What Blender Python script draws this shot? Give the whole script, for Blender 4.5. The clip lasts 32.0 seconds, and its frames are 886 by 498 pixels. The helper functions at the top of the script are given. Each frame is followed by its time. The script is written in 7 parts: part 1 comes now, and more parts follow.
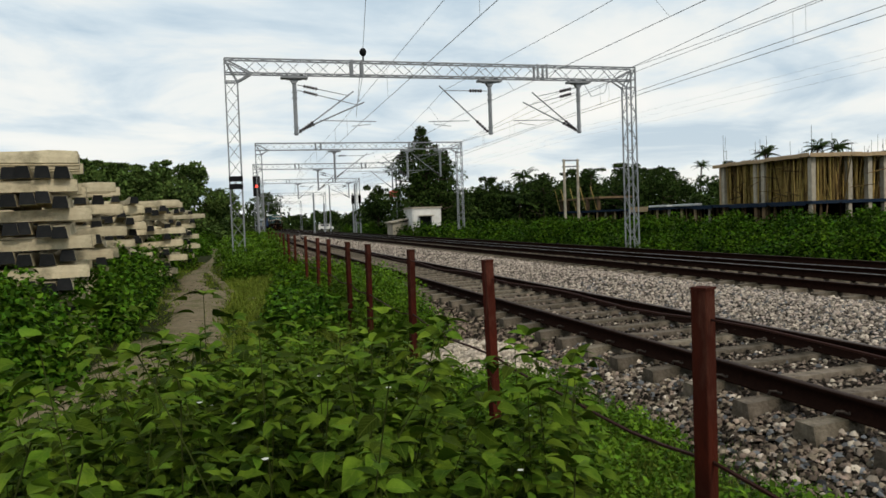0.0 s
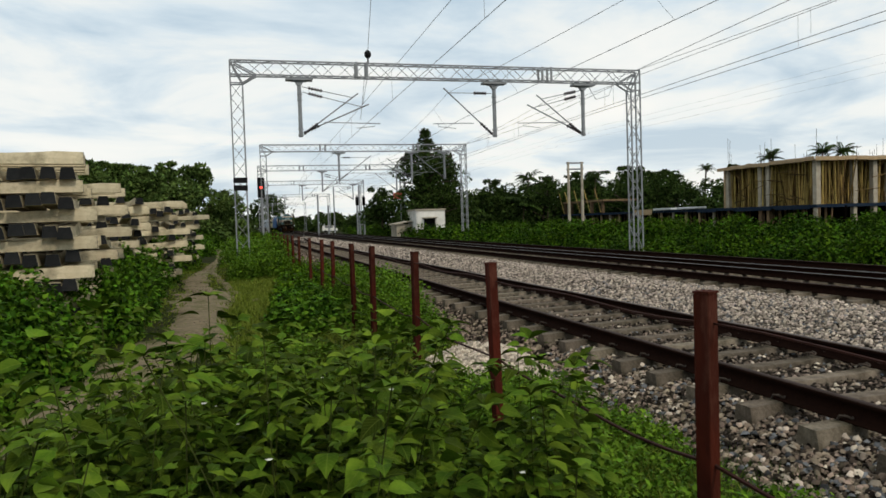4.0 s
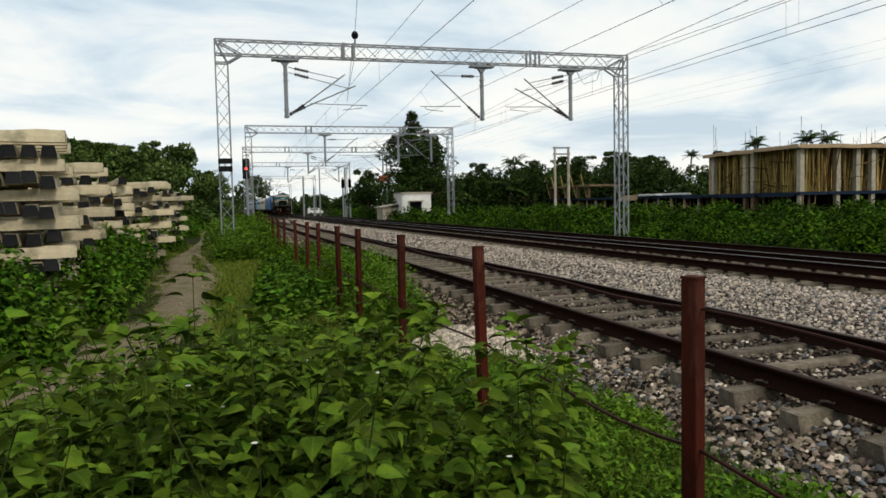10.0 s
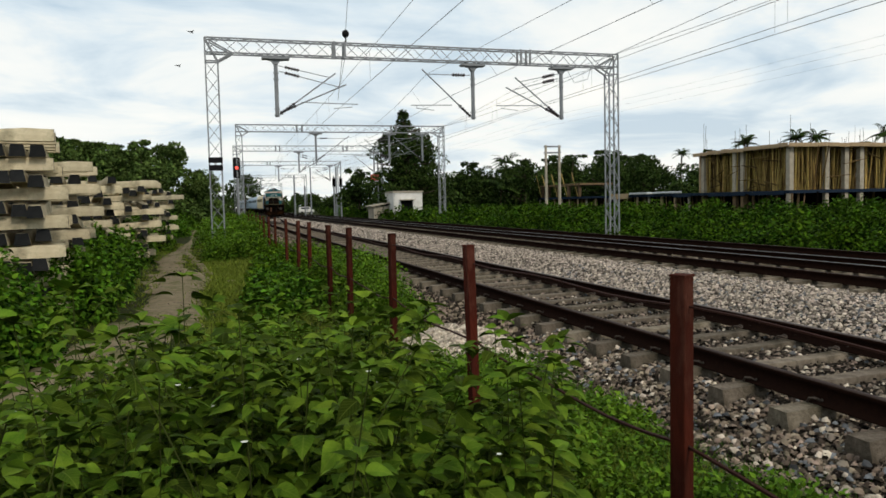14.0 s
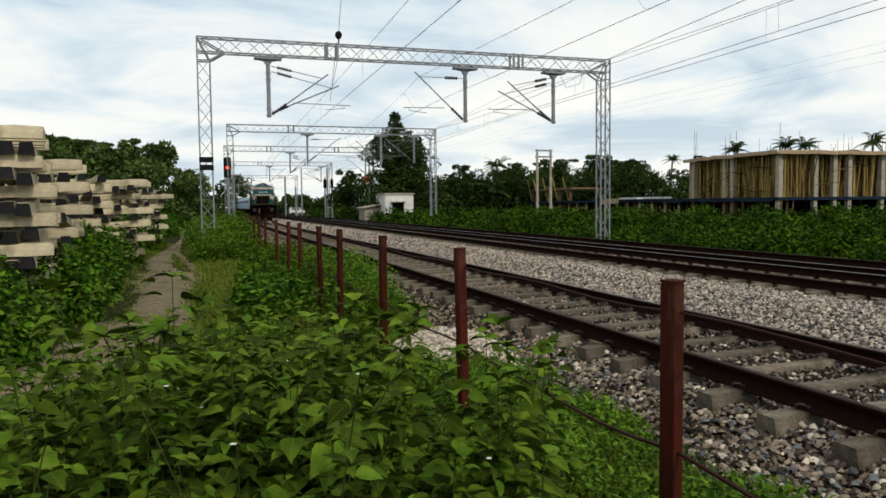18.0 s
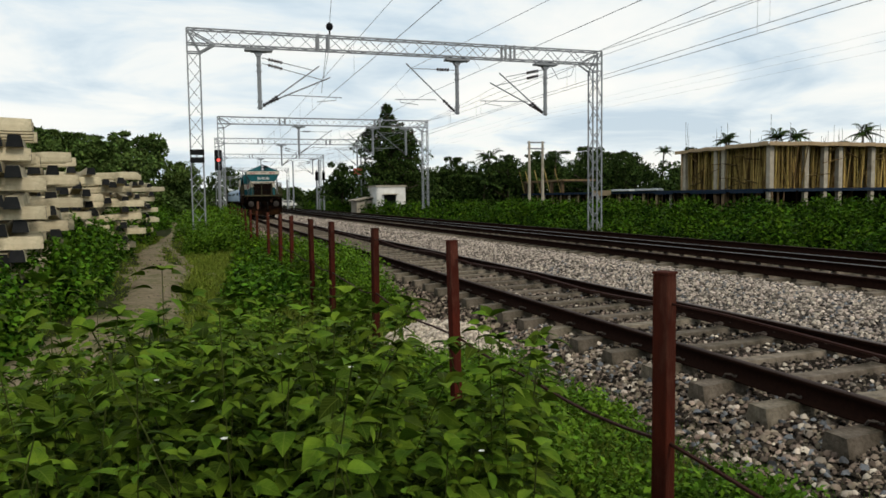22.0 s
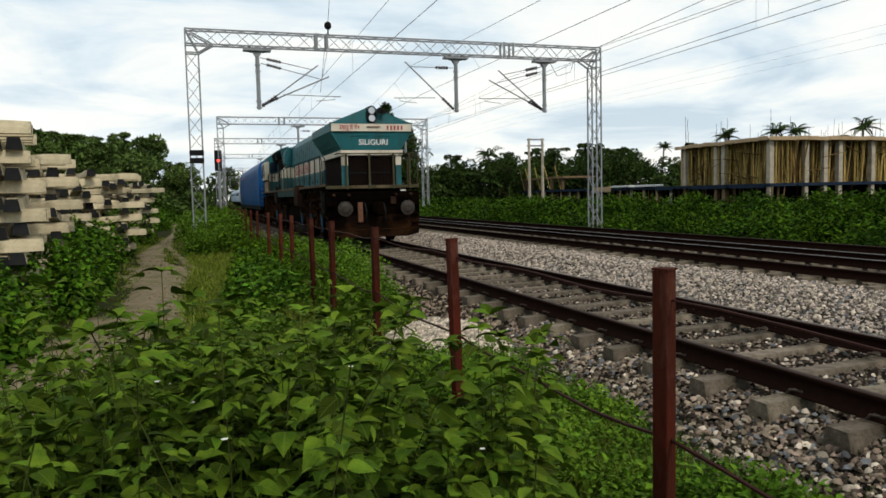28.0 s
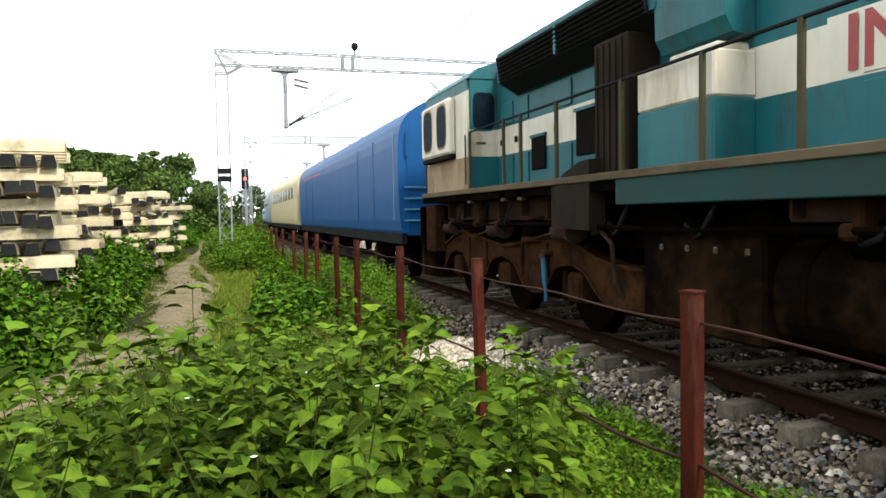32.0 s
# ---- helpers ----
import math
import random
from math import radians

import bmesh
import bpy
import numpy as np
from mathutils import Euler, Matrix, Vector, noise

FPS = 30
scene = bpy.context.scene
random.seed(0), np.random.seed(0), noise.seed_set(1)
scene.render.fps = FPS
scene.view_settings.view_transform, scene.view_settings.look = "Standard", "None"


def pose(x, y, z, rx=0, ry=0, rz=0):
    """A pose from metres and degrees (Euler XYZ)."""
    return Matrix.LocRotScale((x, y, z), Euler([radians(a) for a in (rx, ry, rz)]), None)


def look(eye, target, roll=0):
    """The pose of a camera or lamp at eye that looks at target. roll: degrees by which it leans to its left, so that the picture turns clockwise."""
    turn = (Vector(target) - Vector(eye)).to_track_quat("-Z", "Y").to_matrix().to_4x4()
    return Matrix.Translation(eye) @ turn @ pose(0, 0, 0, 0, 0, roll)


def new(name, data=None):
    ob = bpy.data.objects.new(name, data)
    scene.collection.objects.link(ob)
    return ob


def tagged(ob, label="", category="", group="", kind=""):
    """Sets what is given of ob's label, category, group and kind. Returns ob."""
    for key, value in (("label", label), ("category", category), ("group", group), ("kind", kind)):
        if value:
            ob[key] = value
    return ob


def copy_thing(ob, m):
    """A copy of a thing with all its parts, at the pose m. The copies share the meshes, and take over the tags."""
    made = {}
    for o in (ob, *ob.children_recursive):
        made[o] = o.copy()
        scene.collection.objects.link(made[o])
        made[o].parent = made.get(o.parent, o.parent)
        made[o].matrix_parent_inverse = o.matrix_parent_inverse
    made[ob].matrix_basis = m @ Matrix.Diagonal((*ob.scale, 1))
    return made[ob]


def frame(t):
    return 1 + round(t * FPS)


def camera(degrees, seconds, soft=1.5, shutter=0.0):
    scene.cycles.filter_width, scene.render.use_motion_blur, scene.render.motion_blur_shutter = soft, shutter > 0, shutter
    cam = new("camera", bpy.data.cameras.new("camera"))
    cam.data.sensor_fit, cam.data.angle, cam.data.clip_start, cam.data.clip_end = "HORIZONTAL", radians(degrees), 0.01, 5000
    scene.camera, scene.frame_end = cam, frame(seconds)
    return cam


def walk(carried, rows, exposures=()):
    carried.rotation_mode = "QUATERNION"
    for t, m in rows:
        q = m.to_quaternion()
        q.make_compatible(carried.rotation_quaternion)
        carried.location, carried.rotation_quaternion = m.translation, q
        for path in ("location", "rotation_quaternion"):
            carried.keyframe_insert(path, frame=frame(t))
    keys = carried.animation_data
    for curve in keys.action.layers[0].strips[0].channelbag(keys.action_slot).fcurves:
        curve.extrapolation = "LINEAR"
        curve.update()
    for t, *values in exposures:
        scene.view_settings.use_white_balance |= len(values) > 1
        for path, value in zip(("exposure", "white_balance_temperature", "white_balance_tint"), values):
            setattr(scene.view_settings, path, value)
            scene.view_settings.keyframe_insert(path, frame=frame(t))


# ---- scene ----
cam = camera(62.0, 32.0, soft=1.6)
# seconds, x, y, z, yaw, pitch, roll
PATH = [
    (0, 0.001, -0.008, 1.448, -15.88, -2.36, 2.06),
    (0.5, 0.007, -0.005, 1.448, -16.03, -2.30, 2.06),
    (1, 0.007, -0.011, 1.449, -15.84, -2.32, 2.23),
    (1.5, 0.005, -0.010, 1.447, -15.75, -2.08, 2.15),
    (2, 0.002, -0.018, 1.448, -15.83, -2.27, 2.19),
    (2.5, 0.010, -0.018, 1.447, -16.03, -2.20, 2.03),
    (3, 0.001, -0.028, 1.452, -15.54, -1.85, 1.79),
    (3.5, 0.000, -0.027, 1.452, -15.55, -1.99, 1.83),
    (5.5, -0.008, -0.011, 1.450, -15.61, -2.99, 1.75),
    (6, -0.005, -0.010, 1.448, -16.11, -3.45, 1.81),
    (6.5, 0.000, -0.000, 1.445, -16.20, -3.78, 1.43),
    (7, -0.006, -0.001, 1.447, -16.32, -3.67, 1.47),
    (7.5, -0.007, -0.002, 1.447, -16.33, -3.49, 1.26),
    (8, -0.003, 0.004, 1.445, -16.36, -3.40, 1.22),
    (8.5, -0.007, -0.002, 1.451, -16.32, -3.19, 1.36),
    (9, -0.006, -0.001, 1.447, -16.31, -3.61, 1.46),
    (9.5, -0.003, 0.006, 1.449, -16.55, -3.66, 1.39),
    (10, -0.005, 0.006, 1.448, -16.66, -3.49, 1.22),
    (10.5, -0.009, 0.002, 1.449, -16.89, -3.26, 0.91),
    (11, -0.004, 0.002, 1.451, -17.02, -3.55, 1.01),
    (11.5, -0.001, 0.007, 1.449, -17.12, -3.61, 1.00),
    (12, -0.002, 0.004, 1.449, -17.11, -3.49, 0.97),
    (12.5, -0.005, -0.003, 1.449, -17.17, -3.58, 0.98),
    (13, -0.000, -0.000, 1.450, -17.28, -3.54, 1.20),
    (13.5, 0.000, -0.003, 1.447, -17.31, -3.56, 1.02),
    (14, -0.001, -0.004, 1.448, -17.33, -3.60, 1.30),
    (14.5, -0.003, -0.003, 1.449, -17.36, -3.54, 1.15),
    (16.5, -0.008, -0.005, 1.450, -17.51, -3.51, 0.63),
    (17, -0.010, -0.000, 1.449, -17.52, -3.53, 0.55),
    (17.5, -0.010, -0.005, 1.451, -18.02, -3.52, 0.67),
    (18, -0.005, 0.003, 1.450, -18.03, -3.41, 0.59),
    (18.5, -0.014, -0.007, 1.452, -18.24, -3.19, 0.56),
    (19, -0.007, -0.006, 1.451, -17.96, -2.82, 0.73),
    (19.5, -0.004, -0.000, 1.450, -17.96, -3.41, 0.74),
    (20, -0.004, 0.002, 1.447, -18.39, -3.84, 0.69),
    (20.5, -0.002, 0.005, 1.449, -18.18, -4.00, 0.91),
    (21, -0.006, 0.002, 1.449, -18.16, -3.97, 0.95),
    (21.5, -0.004, 0.012, 1.448, -18.13, -4.03, 0.86),
    (22, 0.001, 0.017, 1.449, -18.64, -4.02, 0.73),
    (22.5, -0.005, 0.012, 1.448, -18.70, -3.72, 0.75),
    (23, -0.010, 0.014, 1.449, -18.86, -3.85, 0.64),
    (23.5, -0.007, 0.015, 1.449, -18.63, -3.76, 0.70),
    (24, -0.004, 0.013, 1.449, -18.63, -3.71, 0.61),
    (24.5, -0.003, 0.013, 1.449, -18.84, -3.89, 0.70),
    (25, -0.000, 0.012, 1.451, -18.74, -3.95, 0.93),
    (25.5, 0.001, 0.008, 1.448, -18.69, -3.89, 0.84),
    (27.5, -0.012, -0.023, 1.449, -18.10, -3.38, 1.07),
    (28, 0.008, 0.014, 1.451, -18.62, -4.17, 1.31),
    (28.5, 0.004, 0.009, 1.451, -19.67, -4.53, 0.65),
    (29, -0.003, 0.009, 1.453, -18.53, -5.17, 0.24),
    (29.5, -0.011, -0.008, 1.454, -18.40, -4.40, 0.69),
    (30, -0.005, -0.001, 1.454, -18.02, -4.14, 0.69),
    (30.5, 0.000, -0.001, 1.454, -17.99, -3.71, 0.50),
    (31, -0.002, -0.002, 1.455, -17.64, -3.59, 0.52),
    (31.5, 0.002, 0.005, 1.450, -17.54, -3.23, 1.23),
    (32, -0.013, 0.002, 1.459, -16.78, -2.66, 0.93),
]
# the phone opens its exposure as the dark train fills the picture
EXPOSURES = [(0, -0.14), (3.5, -0.14), (6, -0.07), (27.5, -0.06), (29.0, 0.22), (29.6, 0.33), (30.2, 0.83), (30.8, 1.3), (32.0, 1.40)]
walk(cam, [(t, pose(x, y, z, 90 + pitch, roll, yaw)) for t, x, y, z, yaw, pitch, roll in PATH], EXPOSURES)


# ---------------------------------------------------------------- light
def build_world():
    world = bpy.data.worlds.new("sky")
    scene.world = world
    world.use_nodes = True
    nt = world.node_tree
    nt.nodes.clear()
    n, l = nt.nodes.new, nt.links.new
    out, bg = n("ShaderNodeOutputWorld"), n("ShaderNodeBackground")
    sky = n("ShaderNodeTexSky")
    sky.sky_type, sky.sun_disc = "NISHITA", False
    sky.sun_elevation, sky.sun_rotation = radians(SUN_EL), radians(SUN_ROT)
    sky.air_density, sky.dust_density = 1.0, 1.5
    co, sep, mp = n("ShaderNodeTexCoord"), n("ShaderNodeSeparateXYZ"), n("ShaderNodeCombineXYZ")
    l(co.outputs["Generated"], sep.inputs[0])
    # clouds on a flat layer: direction divided by height
    lift = n("ShaderNodeMath"); lift.operation = "MAXIMUM"; lift.inputs[1].default_value = 0.0
    l(sep.outputs[2], lift.inputs[0])
    add = n("ShaderNodeMath"); add.operation = "ADD"; add.inputs[1].default_value = 0.12
    l(lift.outputs[0], add.inputs[0])
    dx, dy = n("ShaderNodeMath"), n("ShaderNodeMath")
    for d, k in ((dx, 0), (dy, 1)):
        d.operation = "DIVIDE"
        l(sep.outputs[k], d.inputs[0]); l(add.outputs[0], d.inputs[1]); l(d.outputs[0], mp.inputs[k])
    n1 = n("ShaderNodeTexNoise"); n1.inputs["Scale"].default_value = 0.9; n1.inputs["Detail"].default_value = 7; n1.inputs["Roughness"].default_value = 0.55
    n1.inputs["Distortion"].default_value = 0.4
    l(mp.outputs[0], n1.inputs["Vector"])
    ramp = n("ShaderNodeValToRGB")
    e = ramp.color_ramp.elements
    e[0].position, e[0].color = 0.36, (0.42, 0.57, 0.70, 1)
    e[1].position, e[1].color = 0.66, (1.0, 0.985, 0.93, 1)
    m = e.new(0.47); m.color = (0.67, 0.78, 0.85, 1)
    m = e.new(0.54); m.color = (0.86, 0.90, 0.89, 1)
    l(n1.outputs[0], ramp.inputs[0])
    # brighter veil near the horizon
    hz = n("ShaderNodeMapRange"); hz.inputs[1].default_value = 0.0; hz.inputs[2].default_value = 0.34
    hz.inputs[3].default_value = 0.36; hz.inputs[4].default_value = 0.0
    l(sep.outputs[2], hz.inputs[0])
    veil = n("ShaderNodeMixRGB"); veil.inputs[2].default_value = (1.0, 0.98, 0.91, 1)
    l(hz.outputs[0], veil.inputs[0]); l(ramp.outputs[0], veil.inputs[1])
    mul = n("ShaderNodeMixRGB"); mul.blend_type = "ADD"; mul.inputs[0].default_value = 1.0
    scale = n("ShaderNodeMixRGB"); scale.blend_type = "MULTIPLY"; scale.inputs[0].default_value = 1.0
    scale.inputs[2].default_value = (SKY_N, SKY_N, SKY_N, 1)
    l(sky.outputs[0], scale.inputs[1])
    l(scale.outputs[0], mul.inputs[1]); l(veil.outputs[0], mul.inputs[2])
    l(mul.outputs[0], bg.inputs[0])
    bg.inputs[1].default_value = SKY
    l(bg.outputs[0], out.inputs[0])


SUN_EL, SUN_ROT = 44.0, 163.0
SKY, SKY_N = 1.05, 0.006
build_world()
sun = new("sun", bpy.data.lights.new("sun", "SUN"))
sun.data.energy, sun.data.angle, sun.data.color = 1.9, radians(12), (1.0, 0.93, 0.80)
sun.matrix_world = look((14, -45, 45), (0, 0, 0))


# ---------------------------------------------------------------- materials
def mat(name, c1, c2=None, rough=0.8, metal=0.0, scale=4.0, bump=0.0, bscale=40.0, island=0.0, objrand=0.0, stain=None, stain_amt=0.0, stain_scale=1.2, stretch=None, translucent=0.0, spec=None, skew=0.0, veins=False):
    """A surface: two colours mixed by noise at two sizes, stains over it, fine relief."""
    m = bpy.data.materials.new(name)
    m.use_nodes = True
    nt = m.node_tree
    n, l = nt.nodes.new, nt.links.new
    b = nt.nodes["Principled BSDF"]
    b.inputs["Roughness"].default_value, b.inputs["Metallic"].default_value = rough, metal
    b.inputs["Specular IOR Level"].default_value = spec if spec is not None else (0.12 if rough >= 0.68 else 0.4)
    co = n("ShaderNodeTexCoord")
    vec = co.outputs["Object"]
    if stretch:
        mp = n("ShaderNodeMapping"); mp.inputs["Scale"].default_value = stretch
        l(vec, mp.inputs[0]); vec = mp.outputs[0]
    c2 = c2 or tuple(v * 0.75 for v in c1)
    nz = n("ShaderNodeTexNoise"); nz.inputs["Scale"].default_value = scale; nz.inputs["Detail"].default_value = 6; nz.inputs["Roughness"].default_value = 0.65
    l(vec, nz.inputs["Vector"])
    cr = n("ShaderNodeMapRange"); cr.inputs[1].default_value = 0.3; cr.inputs[2].default_value = 0.7
    l(nz.outputs[0], cr.inputs[0])
    mix = n("ShaderNodeMixRGB"); mix.inputs[1].default_value = (*c1, 1); mix.inputs[2].default_value = (*c2, 1)
    l(cr.outputs[0], mix.inputs[0])
    col = mix.outputs[0]
    if stain:
        ns = n("ShaderNodeTexNoise"); ns.inputs["Scale"].default_value = stain_scale; ns.inputs["Detail"].default_value = 8; ns.inputs["Roughness"].default_value = 0.7
        l(vec, ns.inputs["Vector"])
        sr = n("ShaderNodeMapRange"); sr.inputs[1].default_value = 0.5; sr.inputs[2].default_value = 0.68; sr.inputs[4].default_value = stain_amt
        l(ns.outputs[0], sr.inputs[0])
        sm = n("ShaderNodeMixRGB"); sm.inputs[2].default_value = (*stain, 1)
        l(sr.outputs[0], sm.inputs[0]); l(col, sm.inputs[1]); col = sm.outputs[0]
    for amt, src in ((island, "g"), (objrand, "o")):
        if amt:
            g = n("ShaderNodeNewGeometry").outputs["Random Per Island"] if src == "g" else n("ShaderNodeObjectInfo").outputs["Random"]
            r = n("ShaderNodeMapRange"); r.inputs[3].default_value = 1 - amt; r.inputs[4].default_value = 1 + amt
            if skew:
                pw = n("ShaderNodeMath"); pw.operation = "POWER"; pw.inputs[1].default_value = skew
                l(g, pw.inputs[0]); l(pw.outputs[0], r.inputs[0])
            else:
                l(g, r.inputs[0])
            h = n("ShaderNodeHueSaturation")
            l(r.outputs[0], h.inputs["Value"]); l(col, h.inputs["Color"])
            hr = n("ShaderNodeMapRange"); hr.inputs[3].default_value = 0.5 - amt * 0.016; hr.inputs[4].default_value = 0.5 + amt * 0.022
            sw = n("ShaderNodeMath"); sw.operation = "FRACT"
            ml = n("ShaderNodeMath"); ml.operation = "MULTIPLY"; ml.inputs[1].default_value = 7.31
            l(g, ml.inputs[0]); l(ml.outputs[0], sw.inputs[0]); l(sw.outputs[0], hr.inputs[0]); l(hr.outputs[0], h.inputs["Hue"])
            col = h.outputs[0]
    if veins:
        # midrib and slanting side veins, by the place along and across the leaf
        at, sp = n("ShaderNodeAttribute"), n("ShaderNodeSeparateXYZ")
        at.attribute_name = "leaf"
        l(at.outputs["Vector"], sp.inputs[0])
        ab = n("ShaderNodeMath"); ab.operation = "ABSOLUTE"
        l(sp.outputs[1], ab.inputs[0])
        ma = n("ShaderNodeMath"); ma.operation = "MULTIPLY_ADD"; ma.inputs[1].default_value = -0.75
        l(ab.outputs[0], ma.inputs[0]); l(sp.outputs[0], ma.inputs[2])
        sc = n("ShaderNodeMath"); sc.operation = "MULTIPLY"; sc.inputs[1].default_value = 42.0
        sn = n("ShaderNodeMath"); sn.operation = "SINE"
        l(ma.outputs[0], sc.inputs[0]); l(sc.outputs[0], sn.inputs[0])
        side = n("ShaderNodeMapRange"); side.inputs[1].default_value = 0.7; side.inputs[2].default_value = 1.0; side.inputs[4].default_value = 0.55
        l(sn.outputs[0], side.inputs[0])
        rib = n("ShaderNodeMapRange"); rib.inputs[1].default_value = 0.012; rib.inputs[2].default_value = 0.04; rib.inputs[3].default_value = 1.0; rib.inputs[4].default_value = 0.0
        l(ab.outputs[0], rib.inputs[0])
        mx = n("ShaderNodeMath"); mx.operation = "MAXIMUM"
        l(side.outputs[0], mx.inputs[0]); l(rib.outputs[0], mx.inputs[1])
        vf = n("ShaderNodeMath"); vf.operation = "MULTIPLY"; vf.inputs[1].default_value = 0.26
        l(mx.outputs[0], vf.inputs[0])
        vm = n("ShaderNodeMixRGB"); vm.inputs[2].default_value = (c1[0] * 1.9, c1[1] * 1.5, c1[2] * 3.0, 1)
        l(vf.outputs[0], vm.inputs[0]); l(col, vm.inputs[1]); col = vm.outputs[0]
        bq = n("ShaderNodeBump"); bq.inputs["Strength"].default_value = 0.35; bq.inputs["Distance"].default_value = 0.004; bq.invert = True
        l(mx.outputs[0], bq.inputs["Height"]); l(bq.outputs[0], b.inputs["Normal"])
    l(col, b.inputs["Base Color"])
    if bump:
        nb = n("ShaderNodeTexNoise"); nb.inputs["Scale"].default_value = bscale; nb.inputs["Detail"].default_value = 5
        l(vec, nb.inputs["Vector"])
        bp = n("ShaderNodeBump"); bp.inputs["Strength"].default_value = bump; bp.inputs["Distance"].default_value = 0.02
        l(nb.outputs[0], bp.inputs["Height"]); l(bp.outputs[0], b.inputs["Normal"])
    if translucent:
        tr = n("ShaderNodeBsdfTranslucent"); ms = n("ShaderNodeMixShader"); ms.inputs[0].default_value = translucent
        l(col, tr.inputs[0])
        l(b.outputs[0], ms.inputs[1]); l(tr.outputs[0], ms.inputs[2])
        l(ms.outputs[0], nt.nodes["Material Output"].inputs[0])
    return m


def glow(name, c, s):
    m = mat(name, c)
    b = m.node_tree.nodes["Principled BSDF"]
    b.inputs["Emission Color"].default_value, b.inputs["Emission Strength"].default_value = (*c, 1), s
    return m


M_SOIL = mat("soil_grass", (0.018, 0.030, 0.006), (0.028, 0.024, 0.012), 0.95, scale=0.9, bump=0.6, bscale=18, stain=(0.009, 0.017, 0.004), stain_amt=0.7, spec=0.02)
M_PATH = mat("trodden_earth", (0.215, 0.170, 0.110), (0.115, 0.092, 0.055), 0.95, scale=5, bump=0.9, bscale=22, stain=(0.055, 0.070, 0.014), stain_amt=1.0, stain_scale=1.3, spec=0.03)
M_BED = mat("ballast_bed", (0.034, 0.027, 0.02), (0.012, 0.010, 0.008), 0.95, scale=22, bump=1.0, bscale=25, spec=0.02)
M_STONE = mat("ballast_stone", (0.37, 0.306, 0.250), (0.20, 0.162, 0.132), 0.85, scale=9, island=0.84, skew=1.4, bump=0.3, bscale=60, spec=0.04)
M_STONE_D = mat("oily_ballast_stone", (0.11, 0.088, 0.066), (0.06, 0.048, 0.036), 0.85, scale=14, island=0.9, skew=1.6, bump=0.2, bscale=60, spec=0.05)
M_CONC = mat("sleeper_concrete", (0.200, 0.165, 0.125), (0.080, 0.063, 0.047), 0.9, scale=7, bump=0.9, bscale=30, objrand=0.3, stain=(0.035, 0.030, 0.018), stain_amt=0.85, stain_scale=2.6, spec=0.05)
M_CREAM = mat("new_concrete", (0.59, 0.51, 0.345), (0.41, 0.345, 0.23), 0.85, scale=3, bump=0.25, bscale=40, objrand=0.16, stain=(0.15, 0.13, 0.08), stain_amt=0.75, stain_scale=2.2)
M_DARKEND = mat("near_black_concrete_end", (0.008, 0.009, 0.010), (0.018, 0.018, 0.018), 0.75, scale=7, bump=0.25, objrand=0.25)
M_RAIL = mat("rusted_rail", (0.010, 0.0048, 0.0035), (0.018, 0.008, 0.005), 0.9, 0.0, scale=18, bump=0.2, bscale=60, spec=0.02)
M_CLIP = mat("grey_brown_clip", (0.085, 0.065, 0.052), (0.04, 0.03, 0.024), 0.8, scale=30, spec=0.1)
M_RAILTOP = mat("worn_rail_head", (0.085, 0.06, 0.048), (0.035, 0.022, 0.016), 0.55, 0.1, scale=25, stretch=(1, 0.06, 1), spec=0.15)
M_RAILSHINE = mat("bright_rail_head", (0.17, 0.155, 0.145), (0.07, 0.06, 0.055), 0.5, 0.45, scale=25, stretch=(1, 0.04, 1), spec=0.3)
M_RAILTOP_D = mat("dull_rail_head", (0.040, 0.024, 0.018), (0.02, 0.012, 0.009), 0.7, 0.0, scale=25, stretch=(1, 0.06, 1), spec=0.08)
M_POST = mat("red_oxide_steel", (0.070, 0.014, 0.007), (0.018, 0.007, 0.0045), 0.85, scale=5, bump=0.4, bscale=45, objrand=0.25, stain=(0.17, 0.062, 0.040), stain_amt=0.55, stain_scale=5, stretch=(1, 1, 0.3), spec=0.05)
M_WIRE = mat("rusty_fence_wire", (0.035, 0.012, 0.008), None, 0.75)
M_GALV = mat("galvanised_steel", (0.25, 0.26, 0.272), (0.17, 0.18, 0.19), 0.6, 0.15, scale=8, objrand=0.06)
M_CABLE = mat("catenary_cable", (0.26, 0.27, 0.28), None, 0.6, 0.3)
M_INSUL = mat("brown_porcelain", (0.018, 0.011, 0.010), None, 0.35)
M_BLACK = mat("black_paint", (0.009, 0.009, 0.0095), (0.015, 0.015, 0.015), 0.7, spec=0.03)
M_WHITE = mat("white_wall", (0.72, 0.70, 0.66), (0.58, 0.56, 0.52), 0.9, scale=2, stain=(0.4, 0.38, 0.33), stain_amt=0.4)
M_TEAL = mat("teal_paint", (0.0085, 0.104, 0.118), (0.008, 0.078, 0.090), 0.5, scale=2.2, stain=(0.024, 0.038, 0.030), stain_amt=0.75, stain_scale=3.0, stretch=(1, 1, 0.22), bump=0.06, bscale=9, spec=0.22)
M_IVORY = mat("ivory_paint", (0.60, 0.55, 0.455), (0.48, 0.425, 0.33), 0.5, scale=2.5, stain=(0.24, 0.155, 0.08), stain_amt=0.65, stain_scale=2.6, stretch=(1, 1, 0.2))
M_REDPAINT = mat("red_lettering", (0.31, 0.032, 0.034), (0.25, 0.038, 0.034), 0.55)
M_LETTER = mat("white_lettering", (0.75, 0.75, 0.73), None, 0.55)
# grime darkened further, standing in for shade under deck and slab
M_GRIME_SHADE = mat("grime_and_shade_black", (0.0032, 0.0022, 0.0016), (0.0012, 0.001, 0.0009), 0.95, scale=3.5, bump=0.35, bscale=25, stain=(0.010, 0.0045, 0.0022), stain_amt=0.6, spec=0.005)
